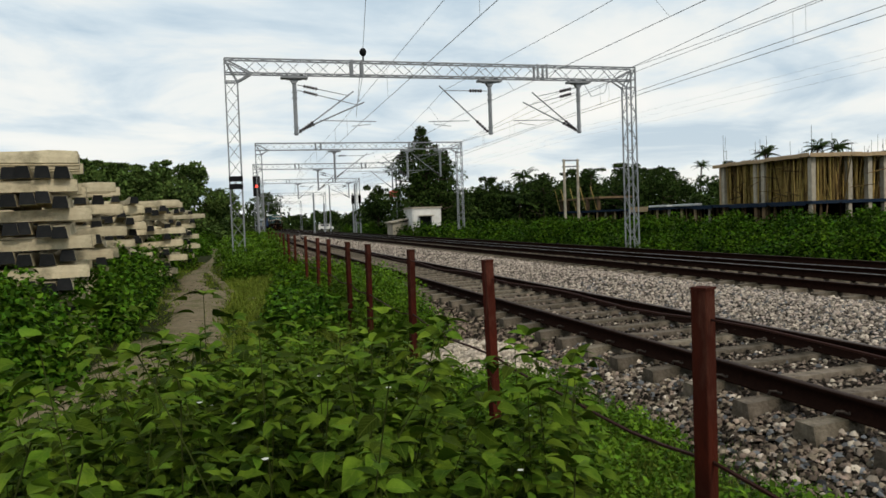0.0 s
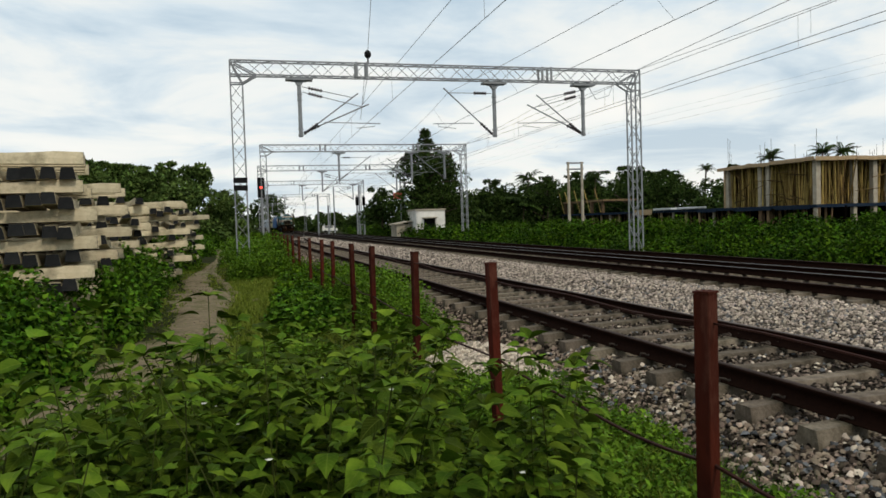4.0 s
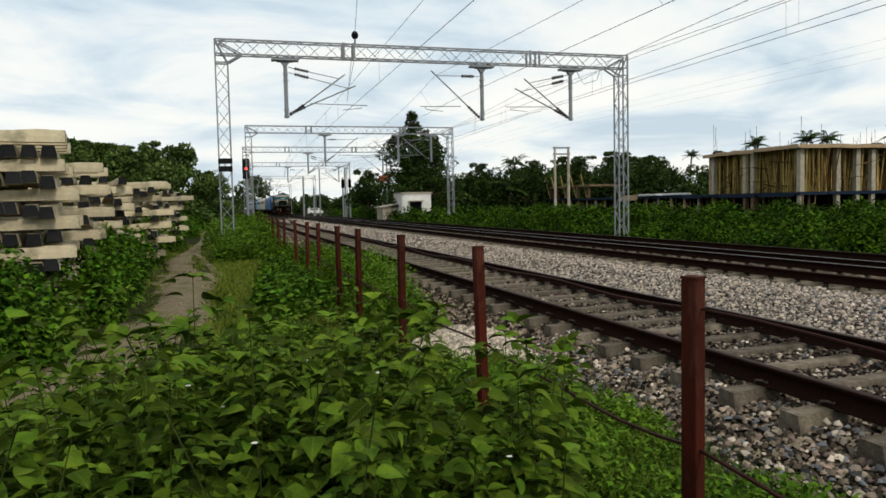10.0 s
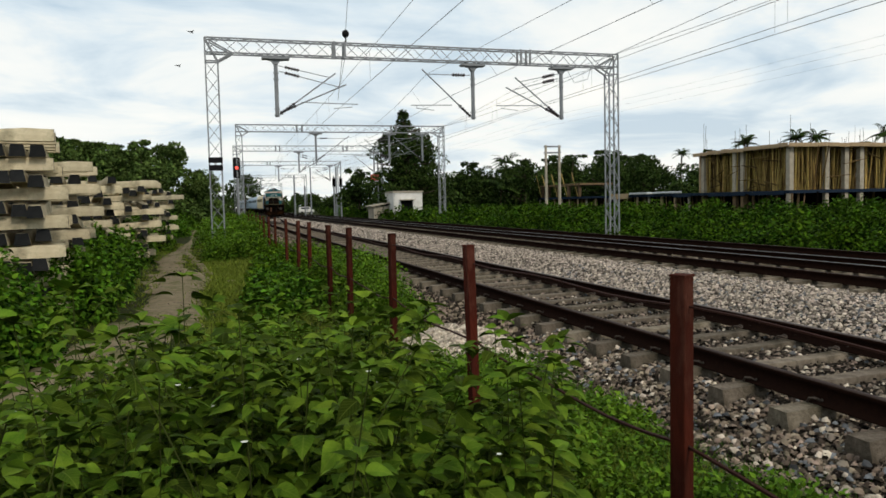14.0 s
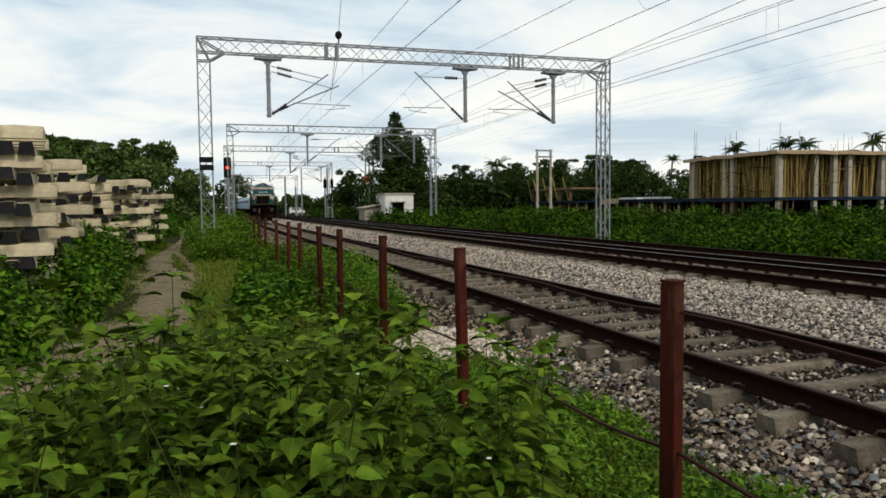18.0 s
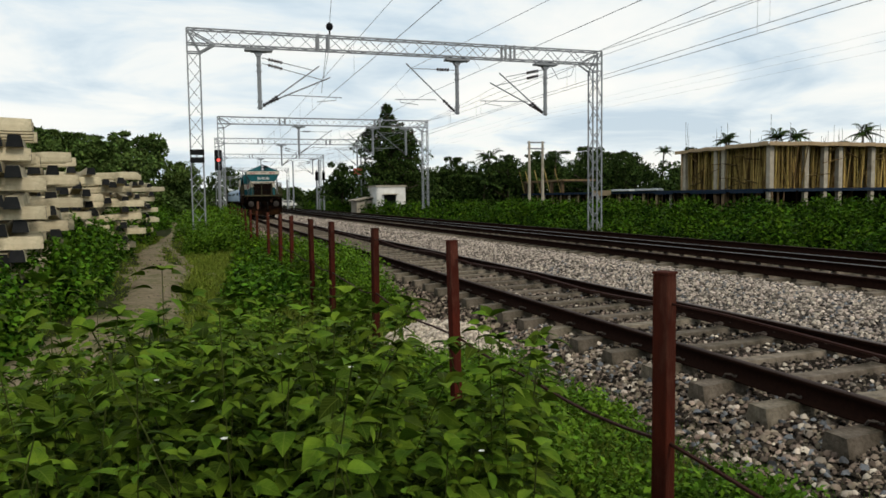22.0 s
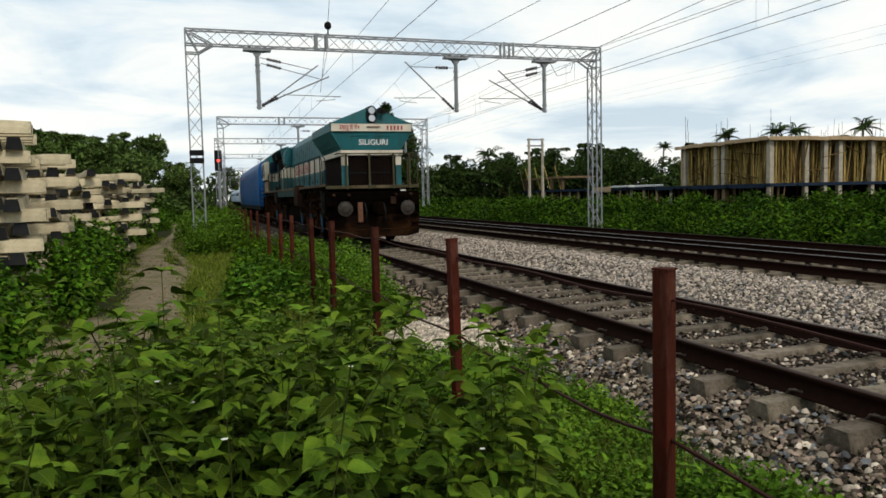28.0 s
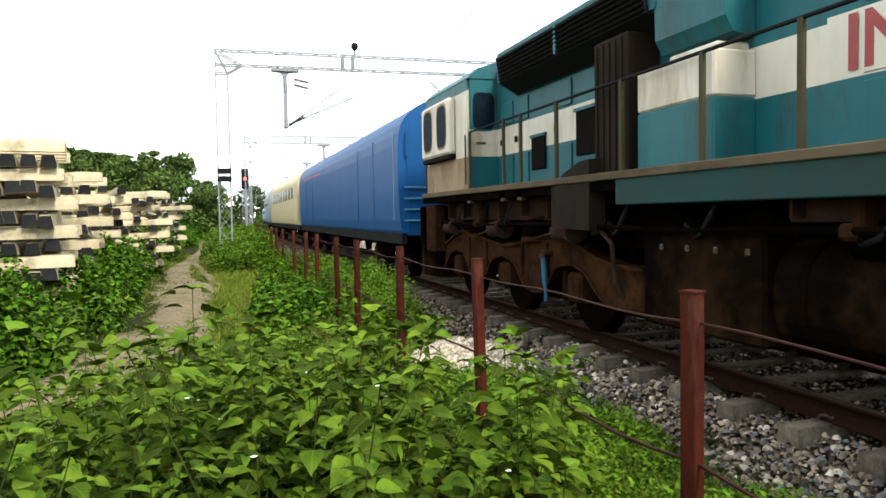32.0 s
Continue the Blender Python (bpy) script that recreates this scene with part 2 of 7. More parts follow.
M_RUST = mat("rusty_bogie_steel", (0.048, 0.021, 0.009), (0.014, 0.007, 0.004), 0.95, scale=2.2, bump=0.3, bscale=30, stain=(0.0025, 0.002, 0.0016), stain_amt=0.95, stain_scale=1.4, spec=0.01)
M_SILL = mat("grimy_teal_sill", (0.010, 0.050, 0.050), (0.020, 0.034, 0.026), 0.7, scale=1.6, stain=(0.030, 0.024, 0.014), stain_amt=0.6, spec=0.1)
M_LIP = mat("worn_tan_edge", (0.13, 0.097, 0.06), (0.05, 0.037, 0.023), 0.85, scale=3, stretch=(1, 0.3, 1), spec=0.05)
M_GUARD = mat("rusted_rail_guard", (0.010, 0.0055, 0.0035), (0.0035, 0.0024, 0.002), 0.95, scale=1.3, bump=0.2, stain=(0.050, 0.021, 0.007), stain_amt=0.7, stain_scale=1.1, spec=0.01)
M_SANDBOX = mat("dark_rusty_box", (0.045, 0.024, 0.015), (0.014, 0.009, 0.007), 0.9, scale=2, bump=0.2, spec=0.03)
M_OLIVE = mat("grimy_olive_paint", (0.052, 0.058, 0.034), (0.058, 0.040, 0.022), 0.8, scale=5, spec=0.05)
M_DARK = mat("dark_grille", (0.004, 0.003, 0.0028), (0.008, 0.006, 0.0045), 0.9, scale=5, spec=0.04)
M_BLUEC = mat("blue_coach_paint", (0.003, 0.070, 0.215), (0.003, 0.052, 0.165), 0.5, scale=1.4, stain=(0.010, 0.068, 0.18), stain_amt=0.5, stain_scale=2.0, stretch=(1, 1, 0.25), bump=0.35, bscale=1.1, spec=0.2)
M_CREAMC = mat("cream_coach_paint", (0.58, 0.46, 0.24), (0.52, 0.42, 0.24), 0.5, scale=1.4, stain=(0.36, 0.28, 0.16), stain_amt=0.4)
M_GREYC = mat("grey_coach_paint", (0.30, 0.38, 0.46), (0.24, 0.32, 0.40), 0.5, scale=1.4)
M_ROOF = mat("coach_roof", (0.33, 0.34, 0.35), (0.24, 0.25, 0.26), 0.7, scale=2)
M_DAMPER = mat("blue_damper_paint", (0.008, 0.075, 0.13), (0.005, 0.04, 0.075), 0.6, scale=9)
M_CABGLASS = mat("dim_cab_glass", (0.006, 0.014, 0.024), (0.002, 0.004, 0.007), 0.6, scale=2.5, spec=0.04)
M_CABRUST = mat("rust_streaked_ivory", (0.31, 0.23, 0.145), (0.21, 0.13, 0.072), 0.7, scale=2.0, stain=(0.11, 0.05, 0.022), stain_amt=0.8, stain_scale=1.6, stretch=(1, 1, 0.4), spec=0.1)
M_PETAL = mat("white_petal", (0.62, 0.62, 0.55), None, 0.8, spec=0.05)
M_GLASS = mat("dark_window_glass", (0.02, 0.025, 0.03), (0.03, 0.035, 0.04), 0.12)
M_LEAF = mat("weed_leaf", (0.088, 0.136, 0.011), (0.024, 0.052, 0.004), 0.65, scale=9, island=0.72, translucent=0.08, spec=0.02, veins=True)
M_LEAF2 = mat("creeper_leaf", (0.078, 0.152, 0.009), (0.020, 0.057, 0.004), 0.6, scale=2, island=0.75, translucent=0.12, spec=0.03)
M_BELT = mat("bright_bush_leaf", (0.086, 0.152, 0.006), (0.026, 0.062, 0.004), 0.6, scale=0.7, island=0.75, translucent=0.12, spec=0.03)
M_BELTFAR = mat("rank_bush_leaf", (0.052, 0.100, 0.005), (0.012, 0.034, 0.0025), 0.6, scale=0.5, island=0.8, translucent=0.10, spec=0.02)
M_TREE2 = mat("light_tree_leaf", (0.105, 0.155, 0.036), (0.034, 0.060, 0.014), 0.7, scale=0.4, island=0.7, translucent=0.18, spec=0.03)
M_GRASSY = mat("low_bright_weed", (0.140, 0.180, 0.016), (0.06, 0.10, 0.008), 0.7, scale=1.5, island=0.5, translucent=0.1, spec=0.03)
M_FINE = mat("feathery_weed_leaf", (0.108, 0.188, 0.013), (0.044, 0.096, 0.007), 0.6, scale=2, island=0.6, translucent=0.18, spec=0.04)
# darker copy of the weed leaf, standing in for shade between plants
M_LEAF3 = mat("shaded_undergrowth_leaf", (0.008, 0.020, 0.002), (0.004, 0.010, 0.0012), 0.8, scale=3, island=0.6, spec=0.01)
M_STEM = mat("green_stem", (0.050, 0.066, 0.014), (0.030, 0.034, 0.010), 0.75, spec=0.02)
M_TREE = mat("tree_leaf", (0.050, 0.080, 0.016), (0.013, 0.025, 0.006), 0.7, scale=0.45, island=0.8, translucent=0.10, spec=0.03)
M_BARK = mat("bark", (0.11, 0.085, 0.06), (0.06, 0.045, 0.03), 0.95, scale=8, bump=0.5)
M_BAMBOO = mat("bamboo_prop", (0.46, 0.33, 0.10), (0.22, 0.14, 0.045), 0.7, scale=3, objrand=0.45)
M_BAMBOO2 = mat("shaded_bamboo", (0.17, 0.105, 0.035), (0.06, 0.038, 0.016), 0.75, scale=2, island=0.5)
M_PROP = mat("brown_timber_and_shade", (0.16, 0.10, 0.055), (0.07, 0.045, 0.028), 0.85, scale=3, objrand=0.5)
M_PLANK = mat("formwork_plank", (0.36, 0.26, 0.15), (0.24, 0.17, 0.10), 0.85, scale=4, island=0.25)
M_GREYCONC = mat("raw_concrete", (0.42, 0.37, 0.29), (0.30, 0.26, 0.20), 0.9, scale=3, stain=(0.12, 0.10, 0.075), stain_amt=0.6)
M_TARP_SHADE = mat("dark_blue_tarp_and_slab_shade", (0.006, 0.014, 0.030), (0.016, 0.026, 0.042), 0.7, scale=1.2, spec=0.08)
M_SHEET = mat("pale_sheet", (0.55, 0.56, 0.56), (0.42, 0.43, 0.43), 0.6)
M_SIGRED = glow("red_signal_light", (1.0, 0.06, 0.035), 4.0)
M_REDBOARD = mat("red_board", (0.60, 0.09, 0.06), None, 0.6)
M_LENS = mat("headlight_glass", (0.55, 0.57, 0.6), None, 0.1, 0.6)


# ---------------------------------------------------------------- mesh helpers
def part(name, bm, material, parent=None, label="", smooth=False):
    """Links a bmesh as one mesh object under a thing or part."""
    me = bpy.data.meshes.new(name)
    bm.to_mesh(me)
    bm.free()
    me.materials.append(material)
    if smooth:
        me.polygons.foreach_set("use_smooth", [True] * len(me.polygons))
    ob = new(name, me)
    if parent:
        ob.parent = parent
    if label:
        ob["label"] = label
    return ob


def share(name, me, parent, m):
    ob = new(name, me)
    ob.parent = parent
    ob.matrix_basis = m
    return ob


def box(bm, c, s, rot=None, bevel=0.0):
    m = Matrix.Translation(c) @ (rot.to_matrix().to_4x4() if rot else Matrix()) @ Matrix.Diagonal((*s, 1))
    r = bmesh.ops.create_cube(bm, size=1, matrix=m)
    if bevel:
        ed = list({e for v in r["verts"] for e in v.link_edges})
        bmesh.ops.bevel(bm, geom=ed, offset=bevel, segments=1, affect="EDGES", profile=0.5)
    return bm


def cyl(bm, a, b, r, seg=8, r2=None):
    a, b = Vector(a), Vector(b)
    d = b - a
    q = d.to_track_quat("Z", "Y").to_matrix().to_4x4()
    bmesh.ops.create_cone(bm, cap_ends=True, segments=seg, radius1=r, radius2=r if r2 is None else r2, depth=d.length,
                          matrix=Matrix.Translation((a + b) / 2) @ q)
    return bm


def bar(bm, a, b, w, h=None):
    """A square bar from a to b."""
    a, b = Vector(a), Vector(b)
    d = b - a
    q = d.to_track_quat("Z", "Y").to_matrix().to_4x4()
    bmesh.ops.create_cube(bm, size=1, matrix=Matrix.Translation((a + b) / 2) @ q @ Matrix.Diagonal((w, h or w, d.length, 1)))
    return bm


def tube(bm, pts, r, seg=5):
    """One round bar bent along the points."""
    pts = [Vector(p) for p in pts]
    rings = []
    for i, p in enumerate(pts):
        d = (pts[min(i + 1, len(pts) - 1)] - pts[max(i - 1, 0)]).normalized()
        u = d.cross(Vector((0, 0, 1)) if abs(d.z) < 0.9 else Vector((1, 0, 0))).normalized()
        v = d.cross(u)
        rings.append([bm.verts.new(p + (u * math.cos(a) + v * math.sin(a)) * r) for a in np.linspace(0, 2 * math.pi, seg, endpoint=False)])
    for a, b in zip(rings, rings[1:]):
        for k in range(seg):
            bm.faces.new((a[k], a[(k + 1) % seg], b[(k + 1) % seg], b[k]))
    bm.faces.new(rings[0][::-1])
    bm.faces.new(rings[-1])
    return bm


def prism(bm, pts, axis, lo, hi):
    """The outline pts (two coordinates), pushed along axis from lo to hi."""
    def p(u, v, w):
        return {"x": (w, u, v), "y": (u, w, v), "z": (u, v, w)}[axis]
    a = [bm.verts.new(p(u, v, lo)) for u, v in pts]
    b = [bm.verts.new(p(u, v, hi)) for u, v in pts]
    k = len(pts)
    f = [bm.faces.new(a), bm.faces.new(b[::-1])]
    f += [bm.faces.new((a[i], b[i], b[(i + 1) % k], a[(i + 1) % k])) for i in range(k)]
    bmesh.ops.recalc_face_normals(bm, faces=f)
    return bm


def B():
    return bmesh.new()


def fast_mesh(name, verts, faces, material, parent=None, smooth=False, leaf=False):
    """One mesh from numpy arrays: verts (n, 3), faces (m, 3 or 4)."""
    me = bpy.data.meshes.new(name)
    nf, k = faces.shape
    me.vertices.add(len(verts))
    me.vertices.foreach_set("co", np.ascontiguousarray(verts, np.float32).ravel())
    me.loops.add(nf * k)
    me.loops.foreach_set("vertex_index", np.ascontiguousarray(faces, np.int32).ravel())
    me.polygons.add(nf)
    me.polygons.foreach_set("loop_start", np.arange(0, nf * k, k, dtype=np.int32))
    if smooth:
        me.polygons.foreach_set("use_smooth", np.ones(nf, bool))
    me.update(calc_edges=True)
    if leaf:
        k = len(verts) // len(LEAF_U)
        uv = np.stack([np.tile(LEAF_U, k), np.tile(LEAF_W, k), np.zeros(len(verts))], 1)
        me.attributes.new("leaf", "FLOAT_VECTOR", "POINT").data.foreach_set("vector", uv.astype(np.float32).ravel())
    me.materials.append(material)
    ob = new(name, me)
    if parent:
        ob.parent = parent
    return ob


rng = np.random.default_rng(7)


def unit(v):
    return v / np.maximum(np.linalg.norm(v, axis=-1, keepdims=True), 1e-9)


# stations along a leaf: place, half width, sag of the midrib
LEAF_ST = ((0.10, 0.30, 0.02), (0.27, 0.50, 0.03), (0.48, 0.46, 0.01), (0.70, 0.30, -0.04), (0.87, 0.13, -0.11))
LEAF_U = np.array([0.0] + [u for u, w, h in LEAF_ST for _ in range(3)] + [1.0])
LEAF_W = np.array([0.0] + [k * w for u, w, h in LEAF_ST for k in (-1, 0, 1)] + [0.0])
LEAF_H = np.array([0.0] + [h + (0.16 * w if k else 0) for u, w, h in LEAF_ST for k in (-1, 0, 1)] + [-0.19])
LEAF_F = [[0, 2, 1], [0, 3, 2]]
for q in range(4):
    a = 1 + 3 * q
    LEAF_F += [[a, a + 1, a + 4], [a, a + 4, a + 3], [a + 1, a + 2, a + 5], [a + 1, a + 5, a + 4]]
LEAF_F = np.array(LEAF_F + [[13, 14, 16], [14, 15, 16]])


def leaf_arrays(base, way, up, length, width):
    """Folded, pointed leaves: base points, ways along the leaf, rough ups, lengths, widths."""
    way = unit(way)
    side = unit(np.cross(way, up))
    nrm = np.cross(side, way)
    L, Wd = length[:, None, None], width[:, None, None]
    v = base[:, None] + way[:, None] * LEAF_U[None, :, None] * L + side[:, None] * LEAF_W[None, :, None] * Wd + nrm[:, None] * LEAF_H[None, :, None] * L
    f = LEAF_F[None] + (np.arange(len(base)) * 17)[:, None, None]
    return v.reshape(-1, 3), f.reshape(-1, 3)


def quad_leaves(base, way, up, length, width):
    """Cheap folded leaves of two triangles for far foliage."""
    way = unit(way)
    side = unit(np.cross(way, up))
    nrm = np.cross(side, way)
    L, Wd = length[:, None], width[:, None]
    mid = base + way * L * 0.45
    v = np.stack([base, mid + side * Wd / 2 + nrm * Wd * 0.15, base + way * L, mid - side * Wd / 2 + nrm * Wd * 0.15], 1)
    f = np.array([[0, 1, 2], [0, 2, 3]])[None] + (np.arange(len(base)) * 4)[:, None, None]
    return v.reshape(-1, 3), f.reshape(-1, 3)


def randdir(n, zlo=-1.0, zhi=1.0):
    z = rng.uniform(zlo, zhi, n)
    a = rng.uniform(0, 2 * np.pi, n)
    r = np.sqrt(1 - z * z)
    return np.stack([r * np.cos(a), r * np.sin(a), z], 1)


def empty(name, loc=(0, 0, 0), label="", category="", group="", kind=""):
    e = new(name)
    e.location = loc
    return tagged(e, label, category, group, kind)


# ---------------------------------------------------------------- plan
TRACK_X = (5.32, 11.65, 14.5)      # centres of the three tracks near the camera, metres
GAUGE = 1.745                      # between rail centres
FENCE_X = 2.0


def smooth01(s):
    s = min(1.0, max(0.0, s))
    return s * s * (3 - 2 * s)


def loop_x(y):
    """Centre of the near track: straight, then swinging over to the middle track."""
    return TRACK_X[0] + (TRACK_X[1] - TRACK_X[0]) * smooth01((y - 55) / 110.0)


PROFILE_X = np.array([-4000, -30, -12, -7, -4, -2.6, -1.8, 0.6, 2.0, 3.0, 3.5, 7.4, 9.6, 16.2, 17.5, 20, 30, 60, 4000])
PROFILE_Z = np.array([-0.2, -0.1, 0.1, 0.15, -0.1, -0.55, -0.62, -0.62, -0.55, -0.58, -0.6, -0.6, -0.6, -0.6, -0.6, -0.7, -0.9, -1.0, -1.0])


def ground_z(x, y):
    return np.interp(x, PROFILE_X, PROFILE_Z)


BED_X = np.array([3.05, 3.55, 3.95, 4.3, 6.4, 7.2, 8.2, 9.6, 10.3, 15.9, 16.6])
BED_Z = np.array([-0.60, -0.49, -0.37, -0.28, -0.25, -0.30, -0.30, -0.27, -0.27, -0.27, -0.62])


def bed_z(x):
    return np.interp(x, BED_X, BED_Z)


# ---------------------------------------------------------------- ground, path, ballast
def build_ground():
    xs = np.concatenate([[-4000, -600, -150, -60, -30, -20], np.arange(-14, 3.6, 0.4), [5, 7.4, 9.6, 12, 14, 16.2, 17.5, 20, 25, 30, 45, 60, 150, 600, 4000]])
    ys = np.concatenate([[-4000, -400, -60, -20, -8, -4], np.arange(-2, 40, 0.5), [42, 46, 50, 60, 75, 100, 150, 250, 500, 1200, 4000]])
    X, Y = np.meshgrid(xs, ys)
    Z = ground_z(X, Y)
    near = (X > -14) & (X < 3.2) & (Y > -2) & (Y < 40)
    Z = Z + near * 0.05 * np.sin(X * 2.1 + Y * 1.3) * np.cos(Y * 1.7 - X * 0.9)
    v = np.stack([X, Y, Z], -1).reshape(-1, 3)
    ny, nx = X.shape
    i = (np.arange(ny - 1)[:, None] * nx + np.arange(nx - 1)[None]).ravel()
    f = np.stack([i, i + 1, i + nx + 1, i + nx], 1)
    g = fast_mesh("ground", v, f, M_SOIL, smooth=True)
    tagged(g, "grassy railway land with bare earth between the weeds", "ground", kind="structure")


PATH_Y = [-2, 4, 7, 10.4, 13, 15, 16.5, 19, 22, 24, 28, 33, 37.5, 43, 50, 60, 80, 110]
BRANCH_Y = [20.5, 21.7, 24.5, 29, 33, 36]


def path_mid(y):
    return float(np.interp(y, PATH_Y, [-1.9, -2.0, -2.0, -1.85, -1.1, -0.8, -0.9, -1.0, -0.95, -1.15, -1.5, -1.75, -1.5, -1.35, -1.15, -1.4, -1.9, -2.4]))


def path_half(y):
    return float(np.interp(y, PATH_Y, [0.6, 0.55, 0.5, 0.5, 0.95, 0.70, 0.58, 0.75, 1.0, 0.8, 0.50, 0.48, 0.45, 0.42, 0.3, 0.3, 0.35, 0.4]))


def branch_mid(y):
    return float(np.interp(y, BRANCH_Y, [0.45, 0.35, -0.25, -0.6, -0.95, -1.35]))


def strip(name, mid, half, y0, y1, n, m, label, material):
    """A trodden strip with a wavering edge, laid on the ground."""
    cols = np.linspace(-1, 1, m)
    v = []
    for y in np.linspace(y0, y1, n):
        w = half(y) * (1.0 + 0.10 * math.sin(y * 0.9) + 0.08 * math.sin(y * 2.3 + 1))
        for c in cols:
            x = mid(y) + c * (w + 0.3 * half(y) * noise.noise(Vector((c * 3, y * 1.7, 0))) / 0.6)
            z = float(ground_z(x, y)) + 0.05 * math.sin(x * 2.1 + y * 1.3) * math.cos(y * 1.7 - x * 0.9) * (y < 40) + 0.05 - 0.08 * c ** 4
            z += 0.025 * noise.noise(Vector((x * 2.5, y * 1.5, 3)))
            v.append((x, y, z))
    i = (np.arange(n - 1)[:, None] * m + np.arange(m - 1)[None]).ravel()
    f = np.stack([i, i + 1, i + m + 1, i + m], 1)
    tagged(fast_mesh(name, np.array(v), f, material, smooth=True), label, "path", kind="structure")


def build_path():
    strip("dirt_path", path_mid, path_half, -6, 110, 276, 13, "narrow trodden earth footpath through the weeds", M_PATH)
    strip("dirt_path_branch", branch_mid, lambda y: 0.17, 20.5, 36, 60, 7, "faint side track round a grass island", M_PATH)


def bed_mesh(name, x0, x1, y0, y1, follow=False):
    xs = np.unique(np.concatenate([[x0, x1], BED_X[(BED_X > x0) & (BED_X < x1)], np.arange(x0, x1, 0.35)]))
    ys = np.concatenate([np.arange(y0, min(y1, 45), 0.5), np.linspace(45, y1, 30)])
    X, Y = np.meshgrid(xs, ys)
    Z = bed_z(X)
    if follow:
        X = X + np.vectorize(loop_x)(Y) - TRACK_X[0]
    v = np.stack([X, Y, Z], -1).reshape(-1, 3)
    ny, nx = X.shape
    i = (np.arange(ny - 1)[:, None] * nx + np.arange(nx - 1)[None]).ravel()
    f = np.stack([i, i + 1, i + nx + 1, i + nx], 1)
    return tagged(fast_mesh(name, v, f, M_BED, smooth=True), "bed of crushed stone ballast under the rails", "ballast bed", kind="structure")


def stones(name, x, y, z, size, material, parent=None):
    """Angular broken stones: squashed, jittered octahedra with cut tops, one mesh."""
    n = len(x)
    bv = np.array([[1, 0, -.3], [.3, .95, -.3], [-.8, .6, -.3], [-.8, -.6, -.3], [.3, -.95, -.3], [.55, .25, .55], [-.35, .5, .6], [-.2, -.55, .55]])
    bf = np.array([[0, 1, 5], [1, 2, 6], [2, 3, 6], [3, 4, 7], [4, 0, 7], [5, 1, 6], [6, 3, 7], [7, 0, 5], [5, 6, 7]])
    v = bv[None] * (1 + rng.uniform(-0.28, 0.28, (n, 8, 3)))
    v *= size[:, None, None] * np.stack([rng.uniform(0.75, 1.25, n), rng.uniform(0.7, 1.1, n), rng.uniform(0.6, 1.1, n)], 1)[:, None]
    a = rng.uniform(0, 6.283, n)
    t = rng.uniform(-0.6, 0.6, n)
    # tilt about x, then turn about z
    ct, st = np.cos(t)[:, None], np.sin(t)[:, None]
    yy, zz = v[..., 1] * ct - v[..., 2] * st, v[..., 1] * st + v[..., 2] * ct
    ca, sa = np.cos(a)[:, None], np.sin(a)[:, None]
    xx = v[..., 0] * ca - yy * sa
    yy = v[..., 0] * sa + yy * ca
    v = np.stack([xx + x[:, None], yy + y[:, None], zz + z[:, None]], -1)
    f = bf[None] + (np.arange(n) * 8)[:, None, None]
    return fast_mesh(name, v.reshape(-1, 3), f.reshape(-1, 3), material, parent)


M_STONE_M = mat("dirty_ballast_stone", (0.235, 0.181, 0.135), (0.098, 0.073, 0.054), 0.85, scale=9, island=0.95, skew=1.8, bump=0.3, bscale=60, spec=0.04)
M_STONE_T = mat("brown_ballast_stone", (0.20, 0.155, 0.12), (0.085, 0.064, 0.050), 0.85, scale=9, island=0.97, skew=1.9, bump=0.3, bscale=60, spec=0.04)
M_STONE_G = mat("blue_grey_stone", (0.13, 0.135, 0.14), (0.06, 0.06, 0.062), 0.8, scale=12, island=0.7, bump=0.2, bscale=60, spec=0.08)
M_STONE_P = mat("pale_pinkish_stone", (0.50, 0.42, 0.335), (0.32, 0.265, 0.205), 0.85, scale=14, island=0.55, bump=0.2, bscale=60, spec=0.04)


